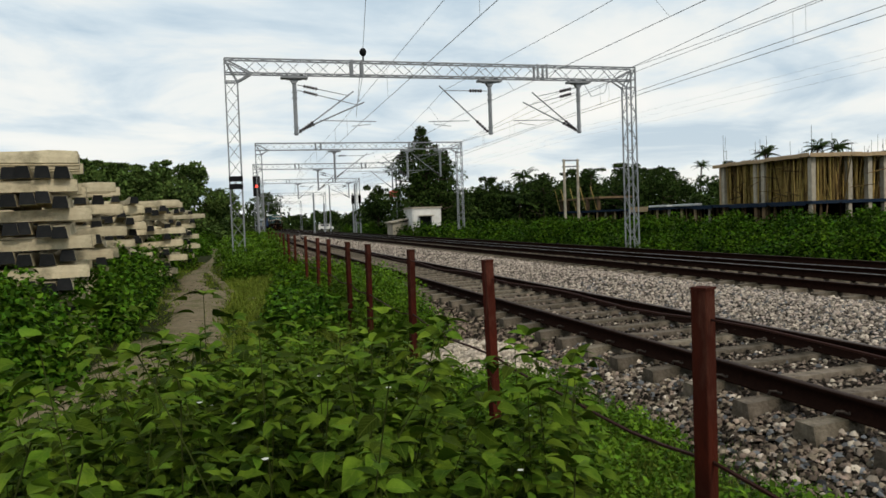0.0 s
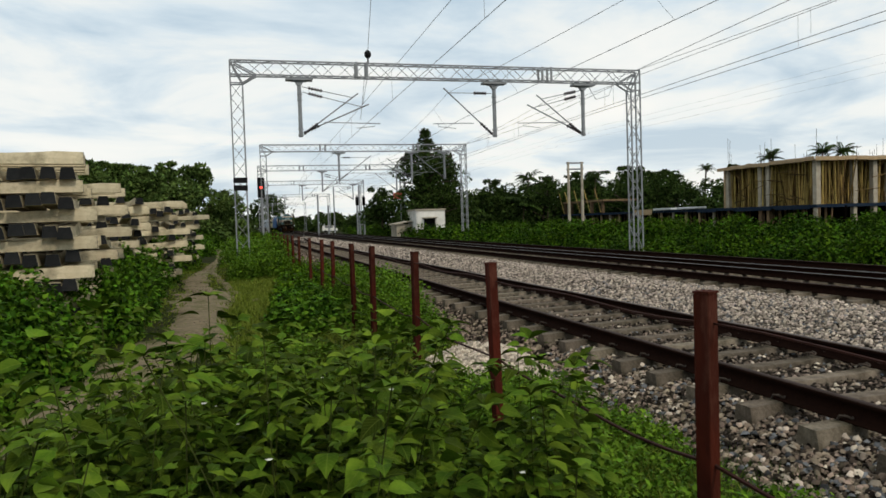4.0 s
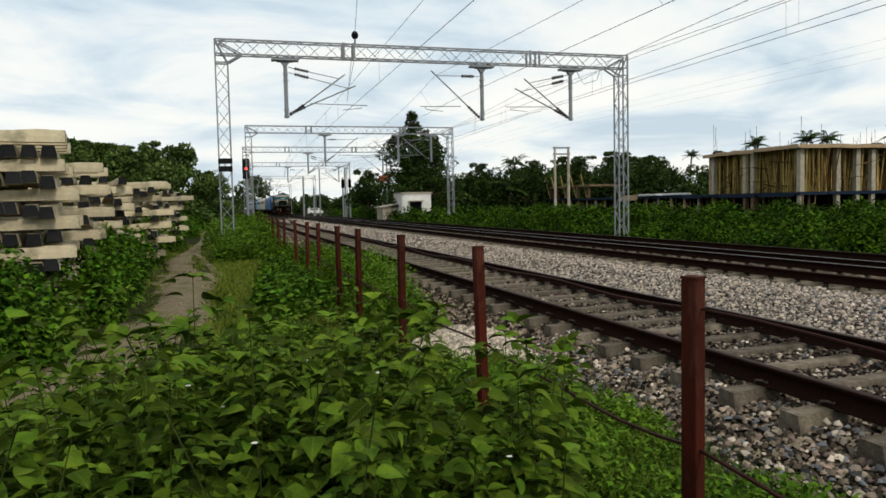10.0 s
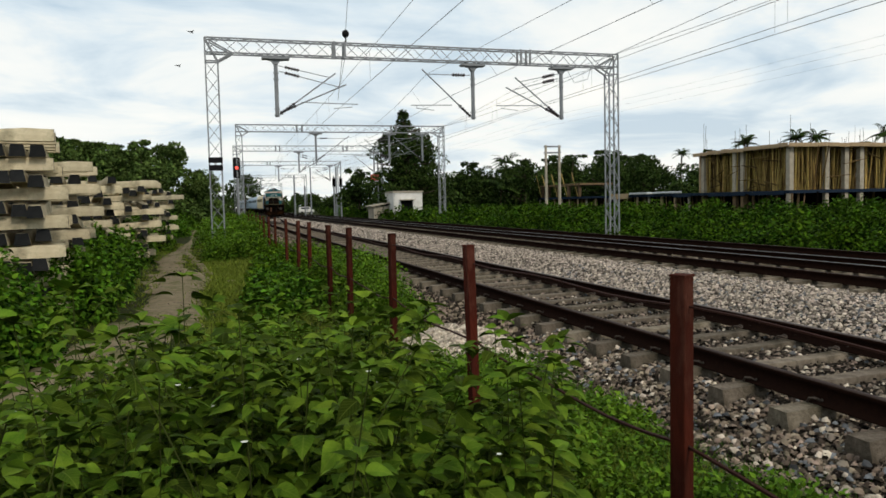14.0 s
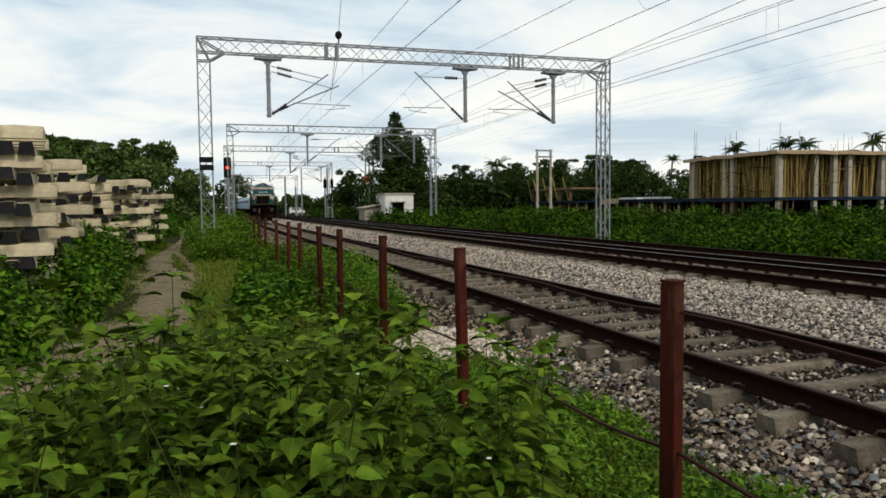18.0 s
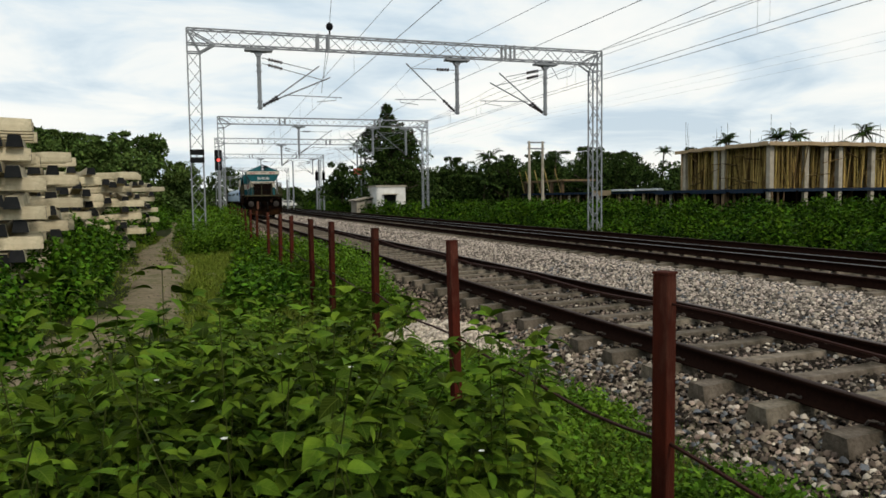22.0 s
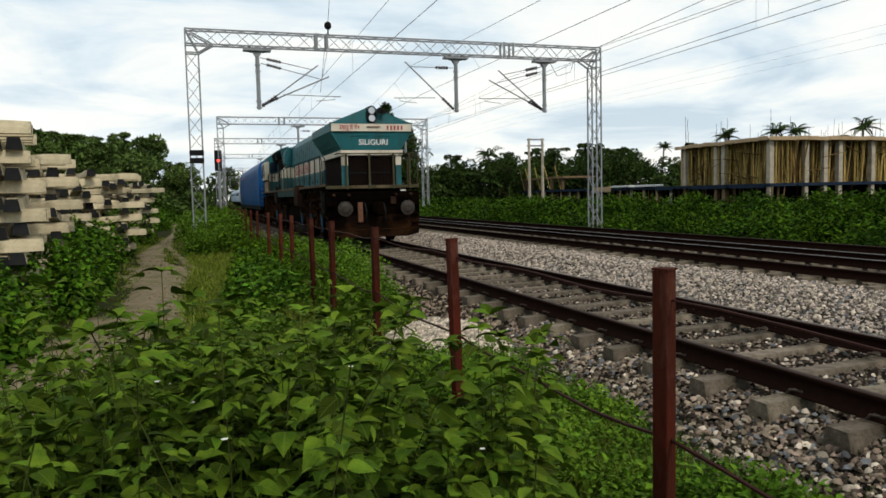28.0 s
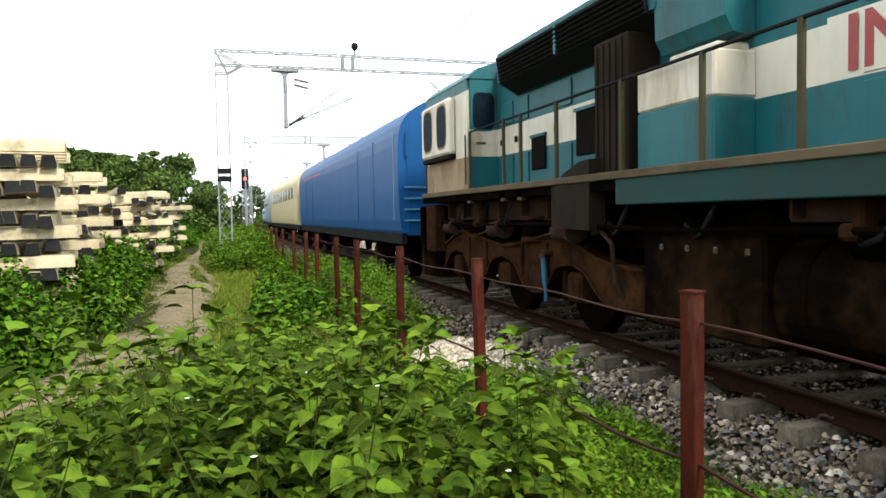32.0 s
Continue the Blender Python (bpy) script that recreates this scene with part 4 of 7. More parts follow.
# ---------------------------------------------------------------- stacked new sleepers
def build_stacks():
    me = sleeper_mesh("sleeper", M_CREAM, M_DARKEND)
    def stack(xr, y, z0, layers, first, jx=0.1, turn=9, wild=1.0, gaps=0.0):
        t = empty("sleeper_stack", (xr - 1.4, y + 1.4, z0), "stack of cream concrete railway sleepers with dark ends, crossed layers", "sleeper stack", "sleeper stacks")
        t.rotation_euler = (0, 0, radians(turn))
        z = 0.0
        for k in range(layers):
            across = (k + first) % 2 == 0
            per = 5 if across else 10
            sh, tilt = rng.uniform(-jx, jx), rng.uniform(-0.8, 0.8) * wild
            for i in range(per):
                if 0 < i < per - 1 and rng.uniform() < gaps:
                    continue
                off = (-1.25 + 2.5 * i / 4 if across else -1.2 + 0.268 * i) + rng.uniform(-0.04, 0.04) * wild
                s2 = rng.uniform(-0.09, 0.09) * wild + sh
                dz = rng.uniform(0, 0.012) * wild
                turn_i, roll_i = rng.uniform(-1.8, 1.8) * wild, rng.uniform(-2.5, 2.5) * wild
                m = pose(s2 + 0.1, off, z + dz, roll_i * 0.4, tilt, turn_i) if across else pose(off - 0.1, s2 - 0.1, z + dz, tilt, roll_i, 90 + turn_i)
                share("sleeper", me, t, m)
            z += 0.242
    stack(-2.64, 13.4, -0.30, 13, 0)
    stack(-2.75, 17.3, -0.38, 12, 1, 0.14, 9, 1.6, 0.15)
    stack(-2.95, 23.5, -0.25, 11, 1, 0.3, 12, 2.2, 0.25)
    stack(-2.2, 27.5, -0.2, 11, 0, 0.38, 6, 2.4, 0.3)
    stack(-2.0, 37.5, -0.30, 11, 1, 0.42, 10, 2.4, 0.3)


# ---------------------------------------------------------------- the building site
def build_site():
    t = empty("unfinished_building", label="concrete building under construction with bamboo props under planked formwork", category="building")
    x0, x1, y0, y1 = 37.5, 58.0, 41.0, 51.0
    zs, zt = 1.75, 4.75
    # slab coloured dark blue so that its edge looks shaded
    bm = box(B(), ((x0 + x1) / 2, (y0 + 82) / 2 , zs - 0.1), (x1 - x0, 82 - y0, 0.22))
    part("floor_slab", bm, M_TARP_SHADE, t, "floor slab coloured dark blue for its shaded edge")
    bm = box(B(), ((x0 + x1) / 2, (y0 + y1) / 2, zt + 0.02), (x1 - x0 + 0.5, y1 - y0 + 0.5, 0.10))
    part("formwork_deck", bm, M_PLANK, t, "plank formwork deck")
    for k in range(24):
        x = x0 + 0.1 + k * 0.86
        bm = box(B(), (x, y0 - 0.28, zt + 0.06 + rng.uniform(-0.03, 0.05)), (0.84, 0.05, 0.26))
        part("plank", bm, M_PLANK, t)
    for k in range(12):
        bm = box(B(), (x0 - 0.28, y0 + 0.3 + k * 0.86, zt + 0.06 + rng.uniform(-0.03, 0.05)), (0.05, 0.84, 0.26))
        part("plank", bm, M_PLANK, t)
    cols = [(x0 + 0.25 + 3.05 * i, y0 + 0.25 + 4.6 * j) for i in range(7) for j in range(3)]
    for x, y in cols + [(x0 + 0.25, y0 + 5.7), (x0 + 5.0, y0 + 0.25)]:
        part("column", box(B(), (x, y, (zs + zt) / 2), (0.35, 0.35, zt - zs)), M_GREYCONC, t, "raw concrete column")
        # rear lower columns take the dark timber colour as shade below the slab
        part("column", box(B(), (x, y, (zs - 2.9) / 2 - 0.11), (0.30, 0.30, zs + 2.68)), M_PROP if y > y0 + 1 else M_GREYCONC, t, "lower column, rear ones coloured dark for shade")
        for d in ((-0.14, -0.14), (0.14, -0.14), (0.14, 0.14)):
            bm = cyl(B(), (x + d[0], y + d[1], zt), (x + d[0] * 1.3 + rng.uniform(-.1, .1), y + d[1], zt + rng.uniform(0.4, 1.3) + (1.5 if rng.uniform() < 0.25 else 0)), 0.017, 4)
            part("rebar", bm, M_RAIL, t)
    for i in range(16):
        y = y1 + 1.5 + i * 1.95
        part("prop_post", box(B(), (x0 + 0.3, y, -0.2 + 0.5), (0.16, 0.16, 2.7)), M_PLANK if i % 3 else M_GREYCONC, t)
    # bamboo props between the slabs
    for side in range(2):
        n = 150 if side == 0 else 130
        for i in range(n):
            s = (i + rng.uniform(-0.4, 0.4)) / n
            d = rng.uniform(0.15, 1.6)
            x, y = (x0 + s * 20, y0 + d) if side == 0 else (x0 + d, y0 + s * 10)
            bm = cyl(B(), (x, y, zs), (x + rng.uniform(-0.22, 0.22), y + rng.uniform(-0.2, 0.2), zt), rng.uniform(0.035, 0.06), 6)
            part("bamboo_prop", bm, M_BAMBOO, t)
    # inner props in a darker bamboo colour, standing in for interior shade
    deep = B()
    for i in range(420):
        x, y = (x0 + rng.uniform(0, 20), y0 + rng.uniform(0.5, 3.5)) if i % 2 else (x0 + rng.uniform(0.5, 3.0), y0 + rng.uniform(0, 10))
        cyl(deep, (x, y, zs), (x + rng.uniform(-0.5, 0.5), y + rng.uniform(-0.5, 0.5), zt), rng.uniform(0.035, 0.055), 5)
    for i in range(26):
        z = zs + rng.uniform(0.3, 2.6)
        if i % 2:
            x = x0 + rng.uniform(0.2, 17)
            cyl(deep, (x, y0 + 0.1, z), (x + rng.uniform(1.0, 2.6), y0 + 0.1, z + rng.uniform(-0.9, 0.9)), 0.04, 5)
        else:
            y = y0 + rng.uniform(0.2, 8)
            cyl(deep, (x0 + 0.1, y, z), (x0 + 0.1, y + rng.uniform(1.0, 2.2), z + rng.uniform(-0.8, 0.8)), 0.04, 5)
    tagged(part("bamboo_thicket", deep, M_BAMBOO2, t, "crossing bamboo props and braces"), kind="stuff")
    for i in range(130):
        s = (i + rng.uniform(-0.4, 0.4)) / 130
        x, y = (x0 + 0.3 + rng.uniform(0, 1.5), y0 + s * 38)
        bm = cyl(B(), (x, y, -1.0), (x + rng.uniform(-0.2, 0.2), y + rng.uniform(-0.3, 0.3), zs - 0.2), rng.uniform(0.045, 0.08), 5)
        part("timber_prop", bm, M_PROP, t)
    bm = box(B(), (x0 + 8, y1 - 0.3, (zs + zt) / 2), (16, 0.15, zt - zs))
    part("back_wall", bm, M_PLANK, t)
    # floor below: near-black walls put in for shade; tarpaulins, sheets on the slab's edge
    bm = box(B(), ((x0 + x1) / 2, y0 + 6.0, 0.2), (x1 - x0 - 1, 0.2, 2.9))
    part("shade_wall", bm, M_GRIME_SHADE, t)
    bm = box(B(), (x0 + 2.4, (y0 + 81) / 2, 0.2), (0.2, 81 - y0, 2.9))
    part("shade_wall", bm, M_GRIME_SHADE, t)
    for y, w in ((43.2, 3.4), (47.4, 4.2), (53, 2.6)):
        bm = box(B(), (x0 - 0.06, y, zs - 0.16), (0.06, w, 0.30), bevel=0.02)
        part("tarpaulin", bm, M_TARP_SHADE, t, "dark blue tarpaulin strip, coloured as the slab edge's shade")
    for y, w in ((55.5, 3.2), (59.5, 3.0)):
        bm = box(B(), (x0 + 0.2, y, zs + 0.12), (0.8, w, 0.18), bevel=0.03)
        part("sheet", bm, M_SHEET, t, "pale sheets lying on the slab")
    bm = box(B(), (x0 - 0.1, 63.0, zs - 0.1), (0.06, 3.4, 0.5))
    part("board", bm, M_PLANK, t)
    # half-built floor farther along
    t2 = empty("unfinished_building", label="dark half-built storey behind scaffold poles", category="building")
    bm = box(B(), (39.5, 76, 3.1), (4, 10, 0.2))
    part("floor_slab", bm, M_PROP, t2)
    for y in (71.5, 74, 76.5, 79, 80.7):
        part("column", box(B(), (37.7, y, 2.45), (0.3, 0.3, 1.5)), M_PROP, t2)
        bm = cyl(B(), (37.5, y, 1.8), (37.5, y + 1.4, 4.4), 0.05, 5)
        part("scaffold_pole", bm, M_BAMBOO, t2)
    t3 = empty("double_pole", label="pair of concrete poles joined by a cross bar at the top", category="pole")
    for x in (26.0, 27.2):
        part("pole", cyl(B(), (x, 55, -1.2), (x, 55, 5.9), 0.14, 8, 0.10), M_GREYCONC, t3)
    for z in (5.8, 5.3):
        part("cross_bar", box(B(), (26.6, 55, z), (1.5, 0.12, 0.12)), M_GALV, t3)
    # grey deck corner of a nearer unfinished floor at the edge of the site
    t4 = empty("unfinished_floor", label="raw concrete floor on columns with rebar standing up", category="building")
    part("floor_slab", box(B(), (43.5, 28.5, 4.55), (8, 6, 0.3)), M_GREYCONC, t4)
    for x, y in ((40.2, 26.2), (43.5, 26.2), (40.2, 30.8), (43.5, 30.8)):
        part("column", box(B(), (x, y, 1.7), (0.4, 0.4, 5.4)), M_GREYCONC, t4)
        for d in (-0.12, 0.12):
            part("rebar", cyl(B(), (x + d, y, 4.6), (x + d, y, 6.6 + d), 0.018, 4), M_RAIL, t4)


def build_huts():
    t = empty("white_hut", label="small white flat-roofed trackside hut with a dark doorway", category="hut")
    x0, x1, y0, y1, h = 18.6, 21.6, 77.0, 81.0, 2.65
    for c, s in (((x0, (y0 + y1) / 2, h / 2 - 0.4), (0.2, y1 - y0, h + 0.8)), ((x1, (y0 + y1) / 2, h / 2 - 0.4), (0.2, y1 - y0, h + 0.8)),
                 (((x0 + x1) / 2, y1, h / 2 - 0.4), (x1 - x0, 0.2, h + 0.8))):
        part("wall", box(B(), c, s), M_WHITE, t)
    for a, b, z0, z1 in ((x0, 19.3, -1, h), (20.6, x1, -1, h), (19.3, 20.6, 1.75, h)):
        part("wall", box(B(), ((a + b) / 2, y0, (z0 + z1) / 2), (b - a, 0.2, z1 - z0)), M_WHITE, t)
    part("roof", box(B(), ((x0 + x1) / 2, (y0 + y1) / 2, h + 0.06), (x1 - x0 + 0.4, y1 - y0 + 0.4, 0.16)), M_GREYCONC, t)
    # black panel stands in for the unlit room behind the opening
    part("doorway", box(B(), (19.95, y0 + 0.3, 0.4), (1.3, 0.06, 2.7)), M_BLACK, t)
    part("sunshade", box(B(), (19.95, y0 - 0.3, 1.85), (1.6, 0.6, 0.08)), M_GREYCONC, t)
    t = empty("grey_shed", label="low grey-roofed shed beside the white hut", category="shed")
    part("wall", box(B(), (17.6, 80.5, 0.1), (1.7, 3, 2.2)), M_GREYCONC, t)
    part("roof", prism(B(), [(16.5, 1.15), (18.48, 1.5), (18.48, 1.62), (16.5, 1.27)], "y", 78.7, 82.3), M_GREYCONC, t)
    t = empty("parked_van", (26.6, 222, -0.85), "small white van parked beyond the tracks", "van")
    part("body", prism(B(), [(-2.2, 0.4), (2.2, 0.4), (2.2, 1.1), (1.5, 1.25), (1.0, 1.95), (-2.1, 1.95), (-2.2, 1.1)], "y", -0.8, 0.8), M_WHITE, t)
    part("windows", box(B(), (-0.4, -0.81, 1.55), (2.4, 0.02, 0.45)), M_GLASS, t)
    for x in (-1.4, 1.4):
        part("wheel", cyl(B(), (x, -0.82, 0.35), (x, -0.6, 0.35), 0.35, 12), M_BLACK, t)
    t = empty("transformer_poles", label="pair of poles with dark equipment beyond the tracks", category="pole")
    for x in (16.9, 17.9):
        part("pole", cyl(B(), (x, 107, -0.8), (x, 107, 5.6), 0.12, 8), M_GALV, t)
        part("tank", cyl(B(), (x, 107, 4.1), (x, 107, 5.3), 0.22, 10), M_GRIME_SHADE, t)
    for x, y, h in ((12.6, 120, 6.3), (14.0, 118, 4.5), (19.0, 150, 9.0), (17.4, 108, 7.0)):
        p = part("line_post", cyl(B(), (x, y, -0.7), (x, y, h), 0.13, 8), M_GALV)
        tagged(p, "grey steel post beside the far tracks", "post", "line posts")


# ---------------------------------------------------------------- trees
def build_tree(x, y, h, r, n, name="tree", label="broad dark green tree", cone=False, leaf=0.42, base=None, material=None):
    base = float(ground_z(x, y)) if base is None else base
    t = empty(name, (x, y, base), label, "tree", "trees behind the line")
    bm = B()
    cyl(bm, (0, 0, -0.3), (0.1, 0, h * 0.45), 0.035 * h, 8, 0.02 * h)
    cyl(bm, (0.1, 0, h * 0.42), (0, 0, h * 0.86), 0.02 * h, 7, 0.006 * h)
    ends = []
    k = 34 if cone else max(7, int(r * 3))
    for i in range(k):
        z0 = h * (0.10 + 0.78 * i / k if cone else rng.uniform(0.28, 0.75))
        a = i * 2.4 + rng.uniform(-0.3, 0.3)
        rr = r * rng.uniform(0.55, 0.95) * (float(np.interp(z0 / h, (0.1, 0.3, 0.5, 0.7, 0.80, 0.88), (0.95, 1.0, 0.98, 0.82, 0.62, 0.28))) if cone else 0.9)
        e = (math.cos(a) * rr, math.sin(a) * rr, z0 + rng.uniform(0.0, 0.07) * h if cone else z0 + rng.uniform(0.06, 0.2) * h)
        cyl(bm, (0, 0, z0), e, 0.010 * h, 5, 0.003 * h)
        ends.append(e)
    ends += [(rng.uniform(-.1, .1) * r, rng.uniform(-.1, .1) * r, h * f) for f in (0.78, 0.9, 0.97)]
    part("trunk", bm, M_BARK, t)
    cl = np.array(ends)
    more = cl[rng.integers(0, len(cl), len(cl) * 2)] + rng.normal(0, (0.10 if cone else 0.27) * r, (len(cl) * 2, 3)) * (1, 1, 0.8)
    cl = np.concatenate([cl, more])
    if cone:
        zz = rng.uniform(0.05, 1.0, 260) ** 0.9
        zz = zz[(zz < 0.8) | (rng.uniform(0, 1, 260) < 0.30)]
        k = len(zz)
        aa = rng.uniform(0, 6.283, k)
        lobes = 1 + 0.26 * np.sin(3 * aa + 9 * zz) + 0.20 * np.sin(5 * aa - 23 * zz)
        rr = r * np.interp(zz, (0.05, 0.15, 0.3, 0.45, 0.62, 0.75, 0.81, 0.86, 0.93, 1.0), (0.8, 0.98, 1.0, 0.92, 0.86, 0.66, 0.42, 0.16, 0.13, 0.03)) * lobes * rng.uniform(0, 1, k) ** 0.4 * 0.88
        cl = np.stack([rr * np.cos(aa) - 0.35 * (zz > 0.85), rr * np.sin(aa), zz * h * 0.98], 1)
    rad = r * rng.uniform(0.16, 0.42, len(cl)) * (np.interp(cl[:, 2] / h, (0.5, 0.75, 1.0), (0.72, 0.5, 0.25)) if cone else 0.5 + 0.5 * (cl[:, 2] < 0.8 * h))
    pick = rng.integers(0, len(cl), n)
    d = randdir(n)
    p = cl[pick] + d * (rad[pick] * rng.uniform(0.35, 1.0, n) ** 0.5)[:, None] * (1, 1, 0.75)
    p[:, 2] = np.clip(p[:, 2], 0.05 * h, h)
    way = unit(d + rng.normal(0, 0.5, (n, 3)) + (0, 0, -0.15))
    v, f = quad_leaves(p, way, randdir(n, 0.2, 1), rng.uniform(0.7, 1.3, n) * leaf, rng.uniform(0.5, 0.8, n) * leaf)
    tagged(fast_mesh("crown", v, f, material or M_TREE, t), kind="stuff")
    return t


def build_palm(x, y, h, fr, label="slender palm with a drooping crown"):
    base = float(ground_z(x, y))
    t = empty("palm_tree", (x, y, base), label, "palm tree", "palms")
    bm = B()
    for i in range(6):
        a, b = i / 6, (i + 1) / 6
        cyl(bm, (0.3 * a * a, 0, a * h), (0.3 * b * b, 0, b * h), 0.11, 7, 0.10)
    part("trunk", bm, M_BARK, t)
    ps, ws, us, ls = [], [], [], []
    for i in range(17):
        a = i * 2.4 + rng.uniform(-0.2, 0.2)
        el = rng.uniform(-0.25, 1.4)
        for s in np.linspace(0.08, 1, 15):
            rr = fr * (s * math.cos(el) + 0.30 * s * s * math.sin(el))
            z = h + fr * (s * math.sin(el) * 1.1 - (0.34 + 0.22 * math.sin(el)) * s * s)
            c = np.array((0.3 + rr * math.cos(a), rr * math.sin(a), z))
            for sd in (-1, 1):
                ps.append(c); ls.append(fr * (0.36 - 0.2 * s))
                ws.append((math.cos(a + sd * 0.8), math.sin(a + sd * 0.8), -0.55)); us.append((math.cos(a), math.sin(a), 1))
    v, f = quad_leaves(np.array(ps), np.array(ws), np.array(us, float), np.array(ls), np.array(ls) * 0.28)
    tagged(fast_mesh("fronds", v, f, M_TREE, t), kind="stuff")


PALMS = [(60, 73, 8.7, 1.8), (60, 65, 8.6, 1.7), (61.4, 63.7, 8.5, 1.7), (65.5, 58.9, 8.6, 1.8), (35.7, 88.0, 7.5, 2.1), (43.4, 84.5, 7.3, 1.2), (60, 85.3, 8.3, 1.3), (37, 86, 4.6, 2.8), (33.5, 84, 4.2, 2.8), (41, 86, 4.6, 2.6)]


def build_woods():
    # tall tree behind the hut
    build_tree(22.0, 84, 12.9, 4.3, 15000, label="tall dense tree with an uneven pointed top", cone=True, leaf=0.36)
    build_tree(18.4, 96, 6.5, 3.0, 2600)
    # row behind the building site and the bushes
    for i in range(40):
        s = i / 39
        x, y = 24 + 62 * s + rng.uniform(-2, 2), 96 - 30 * s + rng.uniform(-6, 6)
        build_tree(x, y, rng.uniform(5.4, 8.2), rng.uniform(2.6, 4.2), 4200, leaf=0.32)
    for x, y, h, fr in PALMS:
        build_palm(x, y, h, fr)
    # wood at the other side of the path
    for x, y, h, r in ((-13, 60, 6.9, 4.0), (-9.6, 66, 6.7, 3.8), (-6.0, 72, 7.3, 3.8), (-3.2, 78, 6.0, 3.2), (-16, 50, 6.3, 4), (-11, 80, 7.8, 4.2), (-1.8, 92, 4.6, 2.6), (-20, 44, 6.4, 4), (-7.5, 60, 5.6, 3.0), (-12, 68, 6.0, 3.5)):
        build_tree(x, y, h, r, 9000, leaf=0.30, label="rounded green tree beyond the sleeper stacks", material=M_TREE2)
    build_palm(-5.6, 60, 3.2, 2.4, "low bushy palm before the trees")
    # far along the line
    for x, y, h, r in ((9.5, 235, 11.5, 6), (30, 240, 5.5, 5), (38, 230, 5, 5), (50, 220, 5.5, 6), (22, 260, 4.5, 5), (62, 200, 6, 6), (44, 250, 6, 6), (2, 280, 6, 6), (-8, 260, 6, 7), (-20, 240, 7, 8)):
        build_tree(x, y, h, r, 1500, leaf=0.9, label="distant tree along the line")
    n = 9000
    a = rng.uniform(-2.2, 2.2, n)
    d = rng.uniform(300, 380, n)
    p = np.stack([d * np.sin(a), d * np.cos(a), rng.uniform(-1, 1, n) * 2.0 + 2.0 + 1.6 * np.sin(a * 23) + 1.0 * np.sin(a * 61)], 1)
    v, f = quad_leaves(p, randdir(n), randdir(n), rng.uniform(2, 4, n), rng.uniform(1.5, 3, n))
    tagged(fast_mesh("distant_woods", v, f, M_TREE), "low belt of woods at the horizon", "woods", kind="stuff")


# ---------------------------------------------------------------- low growth
def lumps_leaves(lumps, per, size, shape="quad", flat=0.6):
    """Leaves over the upper shells of ellipsoid lumps (x, y, z, rx, ry, rz)."""
    L = np.array(lumps, float)
    area = L[:, 3] * L[:, 4] + L[:, 5] * (L[:, 3] + L[:, 4])
    cnt = np.maximum(8, (per * area).astype(int))
    idx = np.repeat(np.arange(len(L)), cnt)
    n = len(idx)
    d = randdir(n, -0.25, 1.0)
    p = L[idx, :3] + d * L[idx, 3:] * rng.uniform(0.72, 1.08, n)[:, None]
    way = unit(d * (1, 1, 0.2) + rng.normal(0, 0.55, (n, 3)) + (0, 0, -0.15))
    up = unit(d + (0, 0, flat) + rng.normal(0, 0.35, (n, 3)))
    ln = size * rng.uniform(0.65, 1.35, n)
    return (leaf_arrays if shape == "leaf" else quad_leaves)(p, way, up, ln, ln * rng.uniform(0.55, 0.85, n))


def bush(lumps, per, size, label, shape="quad", name="bush", material=None, kind=""):
    c = np.array([np.mean([l[0] for l in lumps]), np.mean([l[1] for l in lumps]), min(l[2] for l in lumps)])
    if kind:
        v, f = lumps_leaves(lumps, per, size, shape)
        ob = fast_mesh(name, v - c, f, material or M_LEAF2)
        ob.location = c
        return tagged(ob, label, "undergrowth", "", kind)
    t = empty(name, tuple(c), label, "bush", "bushes")
    for l in lumps:
        v, f = lumps_leaves([l], per, size, shape)
        tagged(fast_mesh("leafy_clump", v - c, f, material or M_LEAF2, t), kind="stuff")
    return t


